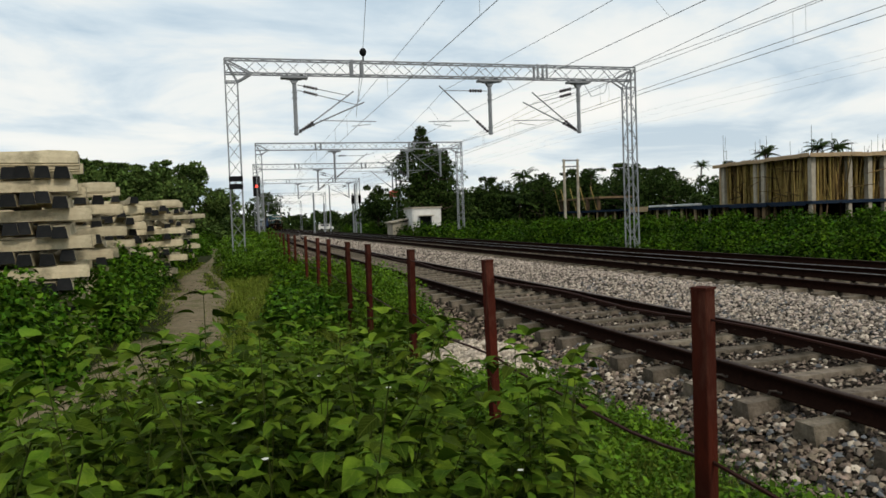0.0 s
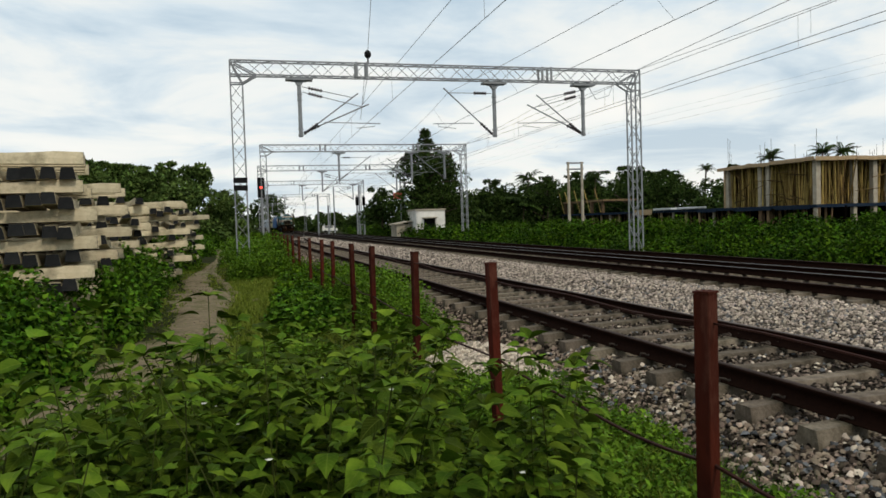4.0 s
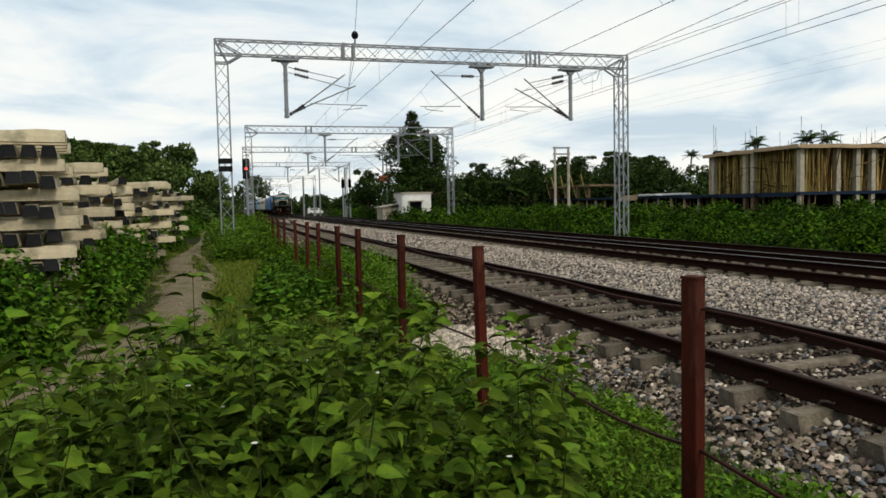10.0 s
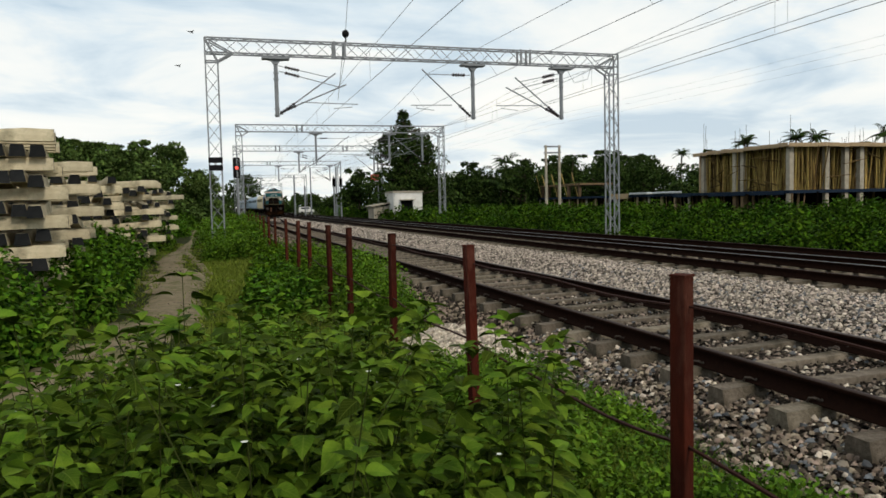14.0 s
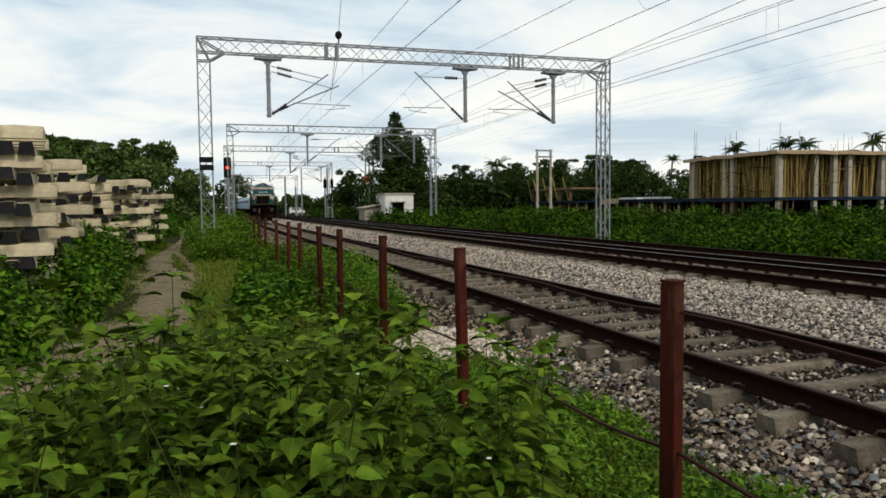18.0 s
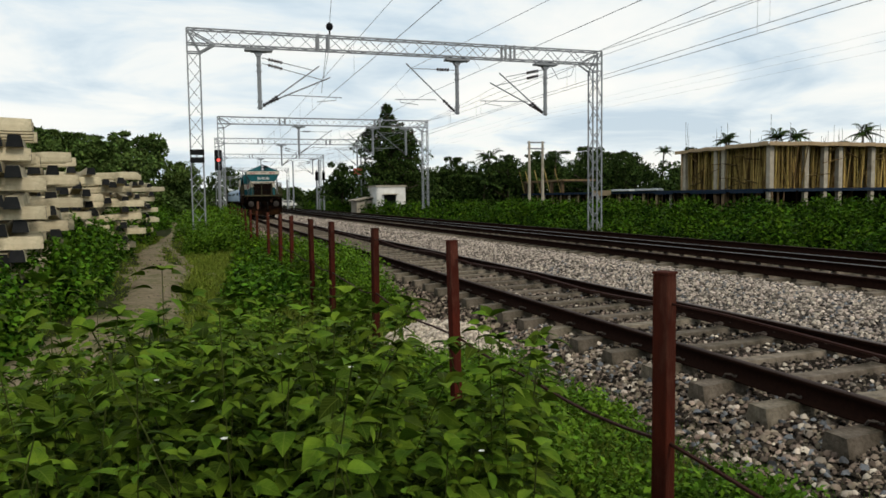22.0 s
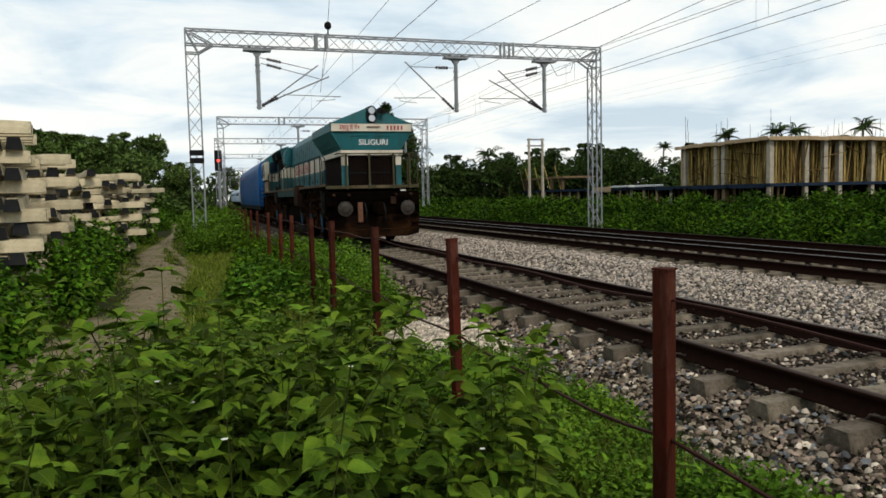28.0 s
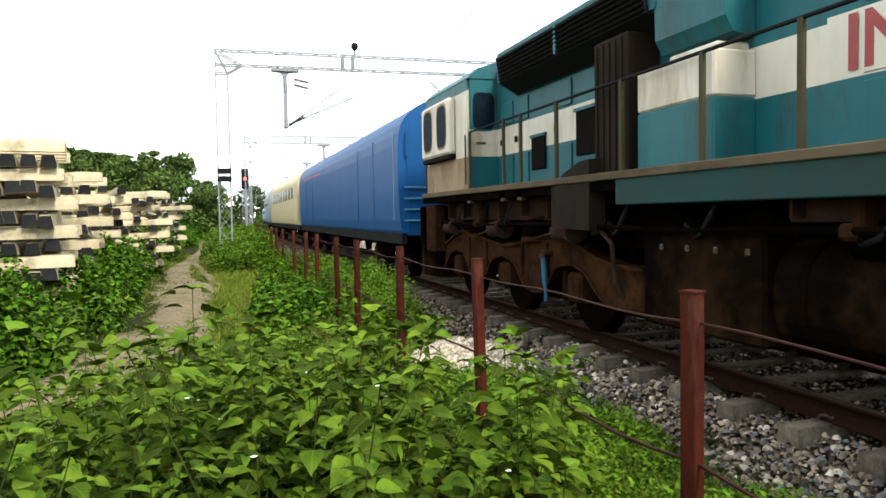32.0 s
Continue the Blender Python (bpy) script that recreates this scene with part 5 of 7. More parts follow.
def build_bushes():
    def many(n, xr, yr, zt, r, jitter=0.3):
        out = []
        for _ in range(n):
            x, y = rng.uniform(*xr), rng.uniform(*yr)
            g = float(ground_z(x, y))
            h = (zt - g) * rng.uniform(1 - jitter, 1.0)
            out.append((x, y, g - 0.05, r * rng.uniform(0.7, 1.3), r * rng.uniform(0.7, 1.3), h + 0.05))
        return out
    # clump between path and fence, feathery mass between fence and track
    bush(many(16, (0.95, 1.85), (13.2, 17.5), 0.10, 0.45, 0.35), 900, 0.10, "dark leafy clump between the path and the fence", "leaf", material=M_LEAF2)
    bush(many(14, (1.3, 1.95), (17.5, 26), 0.12, 0.5, 0.4), 700, 0.10, "leafy green growth along the fence", "leaf", material=M_BELT)
    bush(many(44, (2.15, 2.9), (11.0, 17.0), 0.60, 0.34, 0.4), 1500, 0.055, "soft feathery weeds behind the fence", name="feathery_weeds", material=M_FINE, kind="stuff")
    bush(many(16, (2.6, 3.15), (10.6, 13.5), 0.02, 0.3, 0.4), 1700, 0.05, "soft feathery weeds behind the tipped stones", name="feathery_weeds", material=M_FINE, kind="stuff")
    bush(many(20, (2.2, 3.2), (16, 24), 0.5, 0.42, 0.4), 900, 0.07, "weeds at the foot of the ballast", name="feathery_weeds", material=M_BELT, kind="stuff")
    bush(many(10, (1.6, 2.6), (22, 30), 0.30, 0.6), 600, 0.09, "weeds grown through the fence", material=M_BELT)
    bush(many(20, (-0.5, 2.2), (28.8, 50), 1.05, 0.7), 420, 0.12, "tall weeds beside the near portal mast", material=M_FINE)
    bush(many(9, (-0.35, 1.0), (28.6, 30.9), 0.35, 0.4), 700, 0.09, "weeds round the mast's footing", material=M_FINE)
    bush(many(12, (0.2, 3.4), (48, 75), 1.1, 1.2), 260, 0.16, "tall weeds along the line", material=M_BELT)
    bush(many(44, (2.15, 3.2), (2.3, 7.6), -0.12, 0.34, 0.4), 2300, 0.045, "fine feathery weeds at the ballast's foot", name="fine_weeds", material=M_FINE, kind="stuff")
    bush(many(14, (2.05, 2.7), (5.2, 7.7), -0.05, 0.28), 2000, 0.05, "fine weeds before the tipped stones", name="fine_weeds", material=M_FINE, kind="stuff")
    bush(many(26, (-4.4, -2.7), (5.2, 12), -0.12, 0.42, 0.5), 900, 0.06, "low creeper on the bare earth beside the path", "leaf", "creeper", M_LEAF2, "stuff")
    bush(many(26, (-2.4, 0.5), (5.5, 13), -0.48, 0.22, 0.6), 1500, 0.04, "small weeds growing over the path", "quad", "path_weeds", M_GRASSY, "stuff")
    bush(many(60, (-0.1, 1.2), (8, 34), -0.50, 0.34, 0.6), 1200, 0.045, "bright low grass and weeds along the path", "quad", "path_weeds", M_GRASSY, "stuff")
    bush(many(30, (0.2, 1.1), (6.5, 13), -0.25, 0.34, 0.5), 1300, 0.05, "low soft weeds between the path and the fence", "quad", "path_weeds", M_FINE, "stuff")
    bush(many(16, (2.5, 3.6), (2.6, 5.2), -0.24, 0.3, 0.5), 2300, 0.04, "fine weeds creeping into the loose stone", name="fine_weeds", material=M_FINE, kind="stuff")
    # bank on the stack side
    bush(many(20, (-5.8, -2.9), (5.0, 9.0), 0.30, 0.6, 0.25), 800, 0.085, "dense creeper on the bank below the stacks", "leaf")
    bush(many(26, (-5.8, -2.8), (8.6, 12.4), 0.98, 0.6, 0.2), 800, 0.095, "dense creeper before the sleeper stack", "leaf")
    bush(many(12, (-6.4, -3.4), (11.0, 12.7), 1.05, 0.55, 0.12), 800, 0.095, "dense creeper hiding the foot of the sleeper stack", "leaf")
    bush(many(8, (-2.8, -2.45), (10.5, 13.5), 0.25, 0.4, 0.3), 800, 0.09, "dense creeper at the path's edge", "leaf")
    bush(many(18, (-2.9, -2.2), (13.5, 20.0), 0.80, 0.42, 0.25), 700, 0.095, "creeper climbing beside the path", "leaf")
    bush(many(24, (-3.6, -2.55), (19, 31), 1.05, 0.55, 0.25), 450, 0.11, "creeper below the far stacks", "leaf")
    bush(many(20, (-4.4, -2.6), (30, 48), 1.25, 0.7, 0.25), 300, 0.14, "weeds beyond the stacks", material=M_BELT)
    bush(many(12, (-6.0, -2.9), (48, 75), 1.2, 1.6), 200, 0.18, "weeds before the trees")
    bush(many(8, (-9, -5), (8, 20), 0.7, 1.2), 300, 0.09, "creeper behind the stacks")
    for s in np.linspace(0, 1, 9):
        x, y = 26 + 60 * s, 92 - 30 * s
        bush(many(7, (x - 5, x + 5), (y - 3, y + 3), 3.4, 2.4), 45, 0.45, "dark shrubs below the row of trees", material=M_TREE)
    for s in np.linspace(0, 1, 5):
        x, y = -18 + 16 * s, 46 + 36 * s
        bush(many(7, (x - 3, x + 3), (y - 3, y + 3), 3.0, 2.0), 60, 0.4, "shrubs below the trees", material=M_TREE2)
    # belt beyond the far track
    for i, (ya, yb, n, per, sz) in enumerate(((8, 16, 26, 520, 0.12), (16, 26, 34, 440, 0.14), (26, 38, 36, 340, 0.165), (38, 55, 38, 220, 0.20), (55, 80, 36, 80, 0.30), (80, 130, 36, 50, 0.38))):
        bush(many(n, (17.2, 27 if ya < 55 else 24), (ya, yb), 1.25, 1.1, 0.65), per, sz, "belt of rank green bushes beyond the tracks", name="bush_belt", material=M_BELTFAR, kind="stuff")
    bush(many(30, (16.4, 17.6), (8, 70), -0.05, 0.55), 260, 0.12, "low weeds at the foot of the far ballast", name="weed_verge", material=M_BELTFAR, kind="stuff")
    bush(many(30, (24, 36), (20, 80), 1.25, 2.0, 0.2), 110, 0.20, "bushes before the building site", name="bush_belt", material=M_BELTFAR, kind="stuff")


def blades(name, x, y, z, h, label, material, w=0.006, lean=0.5):
    n = len(x)
    base = np.stack([x, y, z], 1)
    way = unit(np.stack([rng.normal(0, lean, n), rng.normal(0, lean, n), np.ones(n)], 1))
    side = unit(np.cross(way, randdir(n)))
    bend = unit(way + np.stack([rng.normal(0, 0.6, n), rng.normal(0, 0.6, n), np.zeros(n)], 1))
    mid, tip = base + way * (h * 0.55)[:, None], base + way * (h * 0.55)[:, None] + bend * (h * 0.5)[:, None]
    ww = np.asarray(w)[..., None] if np.ndim(w) else w
    v = np.stack([base - side * ww, base + side * ww, mid + side * ww * 0.8, mid - side * ww * 0.8, tip], 1)
    f = np.array([[0, 1, 2], [0, 2, 3], [3, 2, 4]])[None] + (np.arange(n) * 5)[:, None, None]
    return tagged(fast_mesh(name, v.reshape(-1, 3), f.reshape(-1, 3), material), label, "grass", kind="stuff")


def build_grass():
    n = 26000
    x, y = rng.uniform(-0.3, 3.2, n), 4 + 30 * rng.uniform(0, 1, n) ** 1.4
    keep = np.abs(x - np.vectorize(path_mid)(y)) > np.vectorize(path_half)(y) * rng.uniform(0.7, 1.1, n)
    x, y = x[keep], y[keep]
    blades("grass", x, y, ground_z(x, y) - 0.02, rng.uniform(0.08, 0.28, len(x)) * (1 + 0.5 * (x > 2)), "rough yellow-green grass beside the fence", M_GRASS, 0.006 + 0.0004 * y)
    n = 16000
    x, y = 2.1 + 1.75 * rng.uniform(0, 1, n) ** 1.2, rng.uniform(2.6, 9.5, n)
    blades("grass", x, y, ground_z(x, y) - 0.02, rng.uniform(0.1, 0.32, n), "soft fine weeds at the ballast's foot", M_GRASS2, 0.006)
    n = 14000
    x, y = rng.uniform(-2.6, 1.0, n), rng.uniform(6, 45, n)
    keep = np.abs(x - np.vectorize(path_mid)(y)) > np.vectorize(path_half)(y) * rng.uniform(0.15, 1.15, n)
    x, y = x[keep], y[keep]
    blades("grass", x, y, ground_z(x, y) - 0.02, rng.uniform(0.03, 0.16, len(x)), "grass along the footpath's edges", M_GRASS, 0.006 + 0.0004 * y)


M_GRASS = mat("grass_blade", (0.165, 0.190, 0.028), (0.08, 0.12, 0.015), 0.7, scale=2, island=0.4, translucent=0.2, spec=0.04)
M_GRASS2 = mat("fine_weed_blade", (0.05, 0.10, 0.012), (0.03, 0.065, 0.008), 0.7, scale=2, island=0.4, translucent=0.2)


def plant_leaves(x, y, g, top):
    """Stem points and leaves of one tall weed: pairs of pointed drooping leaves up the stem and its side shoots."""
    h = top - g
    lean = rng.normal(0, 0.16, 2)
    bend = rng.normal(0, 0.10, 2)
    def at(s):
        return np.array((x + lean[0] * s * h + bend[0] * s * s * h, y + lean[1] * s * h + bend[1] * s * s * h, g + s * h))
    stem = [at(s) for s in np.linspace(0, 1, 7)]
    base, way, ln = [], [], []
    vigour = rng.uniform(0.75, 1.2)
    a = rng.uniform(0, 6.28)
    s = rng.uniform(0.30, 0.42)
    while s < 0.985:
        big = 0.122 * vigour * (1.0 if s < 0.8 else 1.0 - 1.5 * (s - 0.8))
        for k in range(2):
            aa = a + k * math.pi + rng.normal(0, 0.35)
            petiole = rng.uniform(0.02, 0.10)
            d = np.array((math.cos(aa), math.sin(aa), rng.uniform(0.1, 0.6)))
            base.append(at(s) + d * petiole)
            way.append((math.cos(aa), math.sin(aa), rng.uniform(-0.5, 0.22)))
            ln.append(big * rng.uniform(0.45, 1.25))
        if rng.uniform() < 0.45 and s < 0.88:
            aa = a + 1.57 + rng.normal(0, 0.4)
            out = rng.uniform(0.08, 0.2)
            tip = at(s) + np.array((math.cos(aa), math.sin(aa), 0.7)) * out
            for q in range(4):
                ab = aa + (q - 1.5) * 1.1
                base.append(tip); way.append((math.cos(ab), math.sin(ab), rng.uniform(-0.5, 0.35))); ln.append(big * rng.uniform(0.35, 0.75))
        a += 1.57 + rng.normal(0, 0.35)
        s += rng.uniform(0.04, 0.08) / h
    for k in range(6):
        aa = a + k * 1.05
        base.append(at(1.0)); way.append((math.cos(aa), math.sin(aa), rng.uniform(-0.1, 0.8))); ln.append(0.085 * rng.uniform(0.6, 1.3))
    return stem, np.array(base), np.array(way), np.array(ln)


def weed_top(x, y):
    """Weed height, sinking away from the camera and towards ballast, fitted to its view."""
    d = math.hypot(x, y)
    az = math.degrees(math.atan2(x, y))
    fall = float(np.interp(az, (-40, -14, -5, 2, 9, 12, 15, 20, 22, 24, 25, 28, 31), (0.24, 0.23, 0.205, 0.19, 0.19, 0.215, 0.32, 0.315, 0.27, 0.25, 0.40, 0.42, 0.44)))
    return min(0.96 if az > -8 else 0.8, 1.44 - fall * d)


def build_weeds():
    allv, allf, off = [], [], 0
    spots = []
    tries = 0
    while len(spots) < 470 and tries < 16000:
        tries += 1
        x, y = rng.uniform(-3.0, 1.85), 1.4 + 5.4 * rng.uniform(0, 1) ** 1.25
        if math.hypot(x, y) < 1.9:
            continue
        az = math.degrees(math.atan2(x, y))
        if az > 25.5 or (az > 23.5 and math.hypot(x, y) < 2.6) or az < -52 or weed_top(x, y) < -0.3 or (az < -5 and y > 3.2 and rng.uniform() < 0.3):
            continue
        gap = 0.118 if math.hypot(x, y) > 2.9 else 0.20
        if any((x - a) ** 2 + (y - b) ** 2 < gap ** 2 for a, b in spots):
            continue
        spots.append((x, y))
    tall = {}
    for count, a0, a1, d0, d1, f0, f1 in ((9, 22.0, 24.6, 3.0, 3.5, 0.175, 0.25), (30, 13.0, 24.6, 3.0, 5.2, 0.28, 0.34), (14, 6.0, 12.0, 3.4, 4.6, 0.12, 0.18), (10, -9.0, -1.5, 2.8, 4.6, 0.09, 0.17)):
        for _ in range(count):
            az, d = math.radians(rng.uniform(a0, a1)), rng.uniform(d0, d1)
            spot = (d * math.sin(az), d * math.cos(az))
            tall[spot] = 1.44 - rng.uniform(f0, f1) * d
            spots.append(spot)
    spots.sort(key=lambda p: math.hypot(*p))
    sb = B()
    near = 56
    for i, (x, y) in enumerate(spots):
        g = float(ground_z(x, y)) - 0.02
        top = weed_top(x, y) + rng.normal(-0.03, 0.12 if math.degrees(math.atan2(x, y)) < 11 else 0.05)
        if i % 13 == 5 and -12 < math.degrees(math.atan2(x, y)) < 10.5 and math.hypot(x, y) > 2.3:
            top = 1.44 - rng.uniform(0.09, 0.16) * math.hypot(x, y)
        top = tall.get((x, y), max(top, g + 0.25))
        stem, base, way, ln = plant_leaves(x, y, g, top)
        ln = ln * min(1.0, max(0.72, math.hypot(x, y) / 2.7))
        if i < near:
            t = empty("weed", (0, 0, 0), "tall leafy green weed with paired pointed leaves", "weed", "weeds before the camera")
            bm = B()
            tube(bm, stem, 0.0022, 5)
            part("stem", bm, M_STEM, t)
            for bp, wy, L in zip(base, way, ln):
                v, f = leaf_arrays(np.zeros((1, 3)), np.array([wy]), np.array([[0, 0, 1.0]]) + rng.normal(0, 0.30, (1, 3)), np.array([L]), np.array([L * rng.uniform(0.5, 0.7)]))
                lf = fast_mesh("leaf", v, f, M_LEAF_O, t, True, True)
                lf.location = bp
        else:
            v, f = leaf_arrays(base, way, np.array([[0, 0, 1.0]]) + rng.normal(0, 0.30, (len(base), 3)), ln, ln * rng.uniform(0.5, 0.7, len(ln)))
            allv.append(v); allf.append(f + off); off += len(v)
            tube(sb, stem, 0.0019, 4)
    # unseen weeds added round and behind the camera to keep light off the thicket
    more = 0
    while more < 190:
        x, y = rng.uniform(-3.2, 1.8), rng.uniform(-3.5, 1.9)
        r = math.hypot(x, y)
        if r < 0.95 or (y > 0 and (r > 1.75 or math.degrees(math.atan2(x, y)) > 20)):
            continue
        more += 1
        g = float(ground_z(x, y)) - 0.02
        top = min(0.75, 1.0 - 0.5 * r) if y > 0.2 else rng.uniform(0.4, 0.85)
        stem, base, way, ln = plant_leaves(x, y, g, max(g + 0.3, top))
        v, f = leaf_arrays(base, way, np.array([[0, 0, 1.0]]) + rng.normal(0, 0.42, (len(base), 3)), ln, ln * 0.62)
        allv.append(v); allf.append(f + off); off += len(v)
    t = empty("weed_thicket", label="thicket of leafy green weeds before the fence, with unseen light-blocking weeds round the camera", category="weeds", kind="stuff")
    fast_mesh("leaves", np.concatenate(allv), np.concatenate(allf), M_LEAF, t, True, True)
    part("stems", sb, M_STEM, t)
    # undergrowth that closes the gaps near the ground, its leaves coloured as shade
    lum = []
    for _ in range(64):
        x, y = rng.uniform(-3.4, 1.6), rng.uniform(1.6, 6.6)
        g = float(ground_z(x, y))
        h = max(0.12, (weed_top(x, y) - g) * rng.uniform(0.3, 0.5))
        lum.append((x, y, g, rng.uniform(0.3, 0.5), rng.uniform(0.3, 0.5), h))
    bush(lum, 420, 0.085, "undergrowth leaves coloured dark as the shade beneath tall weeds", "leaf", "undergrowth", M_LEAF3, "stuff")


def build_blossoms():
    """Small white five-petalled blossoms among the weeds."""
    n = 45
    x, y = rng.uniform(-2.2, 1.7, n), rng.uniform(2.0, 5.6, n)
    z = np.array([weed_top(a, b) for a, b in zip(x, y)]) - rng.uniform(0.0, 0.35, n)
    keep = z > -0.4
    c = np.stack([x, y, z], 1)[keep]
    ps, ws, us, ls = [], [], [], []
    for p in c:
        for k in range(5):
            a = k * 1.2566 + p[0] * 7
            ps.append(p); ws.append((math.cos(a), math.sin(a), 0.35)); us.append((0, -0.4, 1.0)); ls.append(0.013)
    v, f = quad_leaves(np.array(ps), np.array(ws), np.array(us), np.array(ls), np.array(ls) * 0.8)
    tagged(fast_mesh("white_blossoms", v, f, M_PETAL), "tiny white blossoms among the weeds", "flowers", kind="stuff")


M_LEAF_O = mat("tall_weed_leaf", (0.086, 0.134, 0.011), (0.026, 0.056, 0.004), 0.65, scale=12, objrand=0.7, translucent=0.08, spec=0.02, veins=True)


# ---------------------------------------------------------------- the train
def lettering(text, size, material, parent, m, name="letter", sx=1.0, wide=0.0, heavy=0.004):
    cu = bpy.data.curves.new("letters", "FONT")
    cu.body, cu.size, cu.extrude, cu.align_x, cu.align_y, cu.offset = text, size, 0.0012, "CENTER", "CENTER", heavy
    tmp = bpy.data.objects.new("letters", cu)
    scene.collection.objects.link(tmp)
    dg = bpy.context.evaluated_depsgraph_get()
    me = bpy.data.meshes.new_from_object(tmp.evaluated_get(dg))
    bpy.data.objects.remove(tmp)
    if wide:
        xs = [v.co.x for v in me.vertices]
        sx = wide / (max(xs) - min(xs))
    # each connected glyph becomes a part
    root = list(range(len(me.vertices)))
    def find(a):
        while root[a] != a:
            root[a] = root[root[a]]
            a = root[a]
        return a
    for e in me.edges:
        a, b = find(e.vertices[0]), find(e.vertices[1])
        root[a] = b
    glyphs = {}
    for f in me.polygons:
        glyphs.setdefault(find(f.vertices[0]), []).append(list(f.vertices))
    for faces in glyphs.values():
        ids = sorted({i for f in faces for i in f})
        at = {i: k for k, i in enumerate(ids)}
        g = bpy.data.meshes.new(name)
        g.from_pydata([me.vertices[i].co for i in ids], [], [[at[i] for i in f] for f in faces])
        g.materials.append(material)
        share(name, g, parent, m @ Matrix.Diagonal((sx, 1, 1, 1)))


def wheelset(parent, y, r):
    """Two wheels with their axle boxes."""
    for s in (-1, 1):
        w = part("wheel", cyl(cyl(B(), (s * 0.83, y, r), (s * 0.96, y, r), r, 28), (s * 0.80, y, r), (s * 0.83, y, r), r + 0.03, 28), M_GRIME_SHADE, parent)
        part("axlebox", box(B(), (s * 1.12, y, r), (0.25, 0.36, 0.36), bevel=0.04), M_RUST, parent)


def build_loco():
    t = empty("locomotive", label="teal and ivory diesel locomotive, grimy below the deck, long hood leading", category="locomotive")
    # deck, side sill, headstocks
    part("deck", box(B(), (0, 1.4, 1.74), (2.96, 21.0, 0.12)), M_GRIME_SHADE, t)
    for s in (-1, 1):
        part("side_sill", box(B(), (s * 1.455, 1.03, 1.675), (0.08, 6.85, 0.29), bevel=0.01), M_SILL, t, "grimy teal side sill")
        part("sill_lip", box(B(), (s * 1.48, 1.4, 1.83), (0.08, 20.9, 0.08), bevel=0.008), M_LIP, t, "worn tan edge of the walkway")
    part("frame", box(B(), (0, 1.4, 1.36), (1.9, 20.4, 0.6)), M_GRIME_SHADE, t)
    for s in (-1, 1):
        y = -9.05 if s < 0 else 12.0
        part("headstock", box(B(), (0, y, 1.25), (3.0, 0.22, 0.75), bevel=0.03), M_GRIME_SHADE, t)
        part("cowcatcher", prism(B(), [(-1.45, 0.9), (1.45, 0.9), (1.45, 0.28), (1.1, 0.2), (-1.1, 0.2), (-1.45, 0.28)], "y", y + s * 0.02, y + s * 0.16), M_GUARD, t, "rusty sheet steel rail guard")
        for x in (-0.978, 0.978):
            bm = cyl(B(), (x, y, 1.105), (x, y + s * 0.52, 1.105), 0.13, 14)
            cyl(bm, (x, y, 1.105), (x, y + s * 0.12, 1.105), 0.22, 14)
            part("buffer_stock", bm, M_GRIME_SHADE, t)
            bm = cyl(B(), (x, y + s * 0.52, 1.105), (x, y + s * 0.58, 1.105), 0.228, 24)
            cyl(bm, (x, y + s * 0.58, 1.105), (x, y + s * 0.615, 1.105), 0.20, 24, 0.09)
            part("buffer_head", bm, M_STEELHEAD, t, "round worn steel buffer head")
        part("coupler", box(box(B(), (0.02, y + s * 0.3, 1.1), (0.28, 0.5, 0.32), bevel=0.05), (0.1, y + s * 0.52, 1.08), (0.22, 0.2, 0.42), bevel=0.04), M_GRIME_SHADE, t)
        part("coupling_hook", box(B(), (-0.45, y + s * 0.22, 0.98), (0.16, 0.07, 0.62), bevel=0.02), M_LEVER, t, "dull red-brown coupling lever")
        for x in (-0.28, 0.32):
            bm = B()
            pts = [(x, y + s * (0.1 + 0.25 * math.sin(math.pi * q)), 1.25 - 0.72 * q + 0.1 * q * q) for q in np.linspace(0, 1, 7)]
            tube(bm, pts, 0.028, 6)
            part("brake_hose", bm, M_BLACK, t)
    for x in (-1.25, -0.78, 0.72, 1.2):
        bm = B()
        tube(bm, [(x, -9.16, 1.5), (x + 0.05, -9.26, 1.35), (x + 0.02, -9.30, 1.1), (x - 0.03, -9.22, 0.9)], 0.016, 6)
        part("hose", bm, M_GRIME_SHADE, t)
        part("valve", box(B(), (x, -9.2, 1.52), (0.09, 0.12, 0.09), bevel=0.02), M_SANDBOX, t)
    part("uncoupling_bar", cyl(B(), (-1.3, -9.24, 1.42), (1.3, -9.24, 1.42), 0.014, 6), M_GRIME_SHADE, t)
    part("jumper_box", box(B(), (0.62, -9.2, 1.33), (0.18, 0.12, 0.24), bevel=0.02), M_SANDBOX, t)
    for x in (-1.33, 1.33):
        for z in (0.62, 0.9, 1.2):
            part("step", box(B(), (x, -9.25, z), (0.26, 0.2, 0.025)), M_GRIME_SHADE, t)
    part("guard_fold", box(B(), (0, -9.22, 0.44), (2.8, 0.02, 0.025)), M_RUST, t)
    # radiator end: barred lower part, flared head above
    fy = -9.12
    ry = -5.62
    hw, fw = 0.94, 1.30
    zd, z1, z2, z3, z4, zr = 1.80, 2.74, 2.90, 3.46, 3.72, 4.20
    # solid near-black block gives the hood's inside its shade
    part("hood_core", box(B(), (0, (fy + ry) / 2 + 0.75, 2.25), (2 * hw - 0.3, ry - fy - 1.9, 1.02)), M_DARK, t, "near-black block standing in for the unlit radiator space")
    for x in (-1, 1):
        for y, w in ((fy + 0.09, 0.18), (ry, 0.06)):
            part("corner_post", box(B(), (x * (hw - 0.09), y, zd + 0.32), (0.18, w, 0.64)), M_TEAL, t)
            part("corner_post", box(B(), (x * (hw - 0.09), y, zd + 0.83), (0.18, w, 0.40)), M_IVORY, t, "ivory painted upper half")
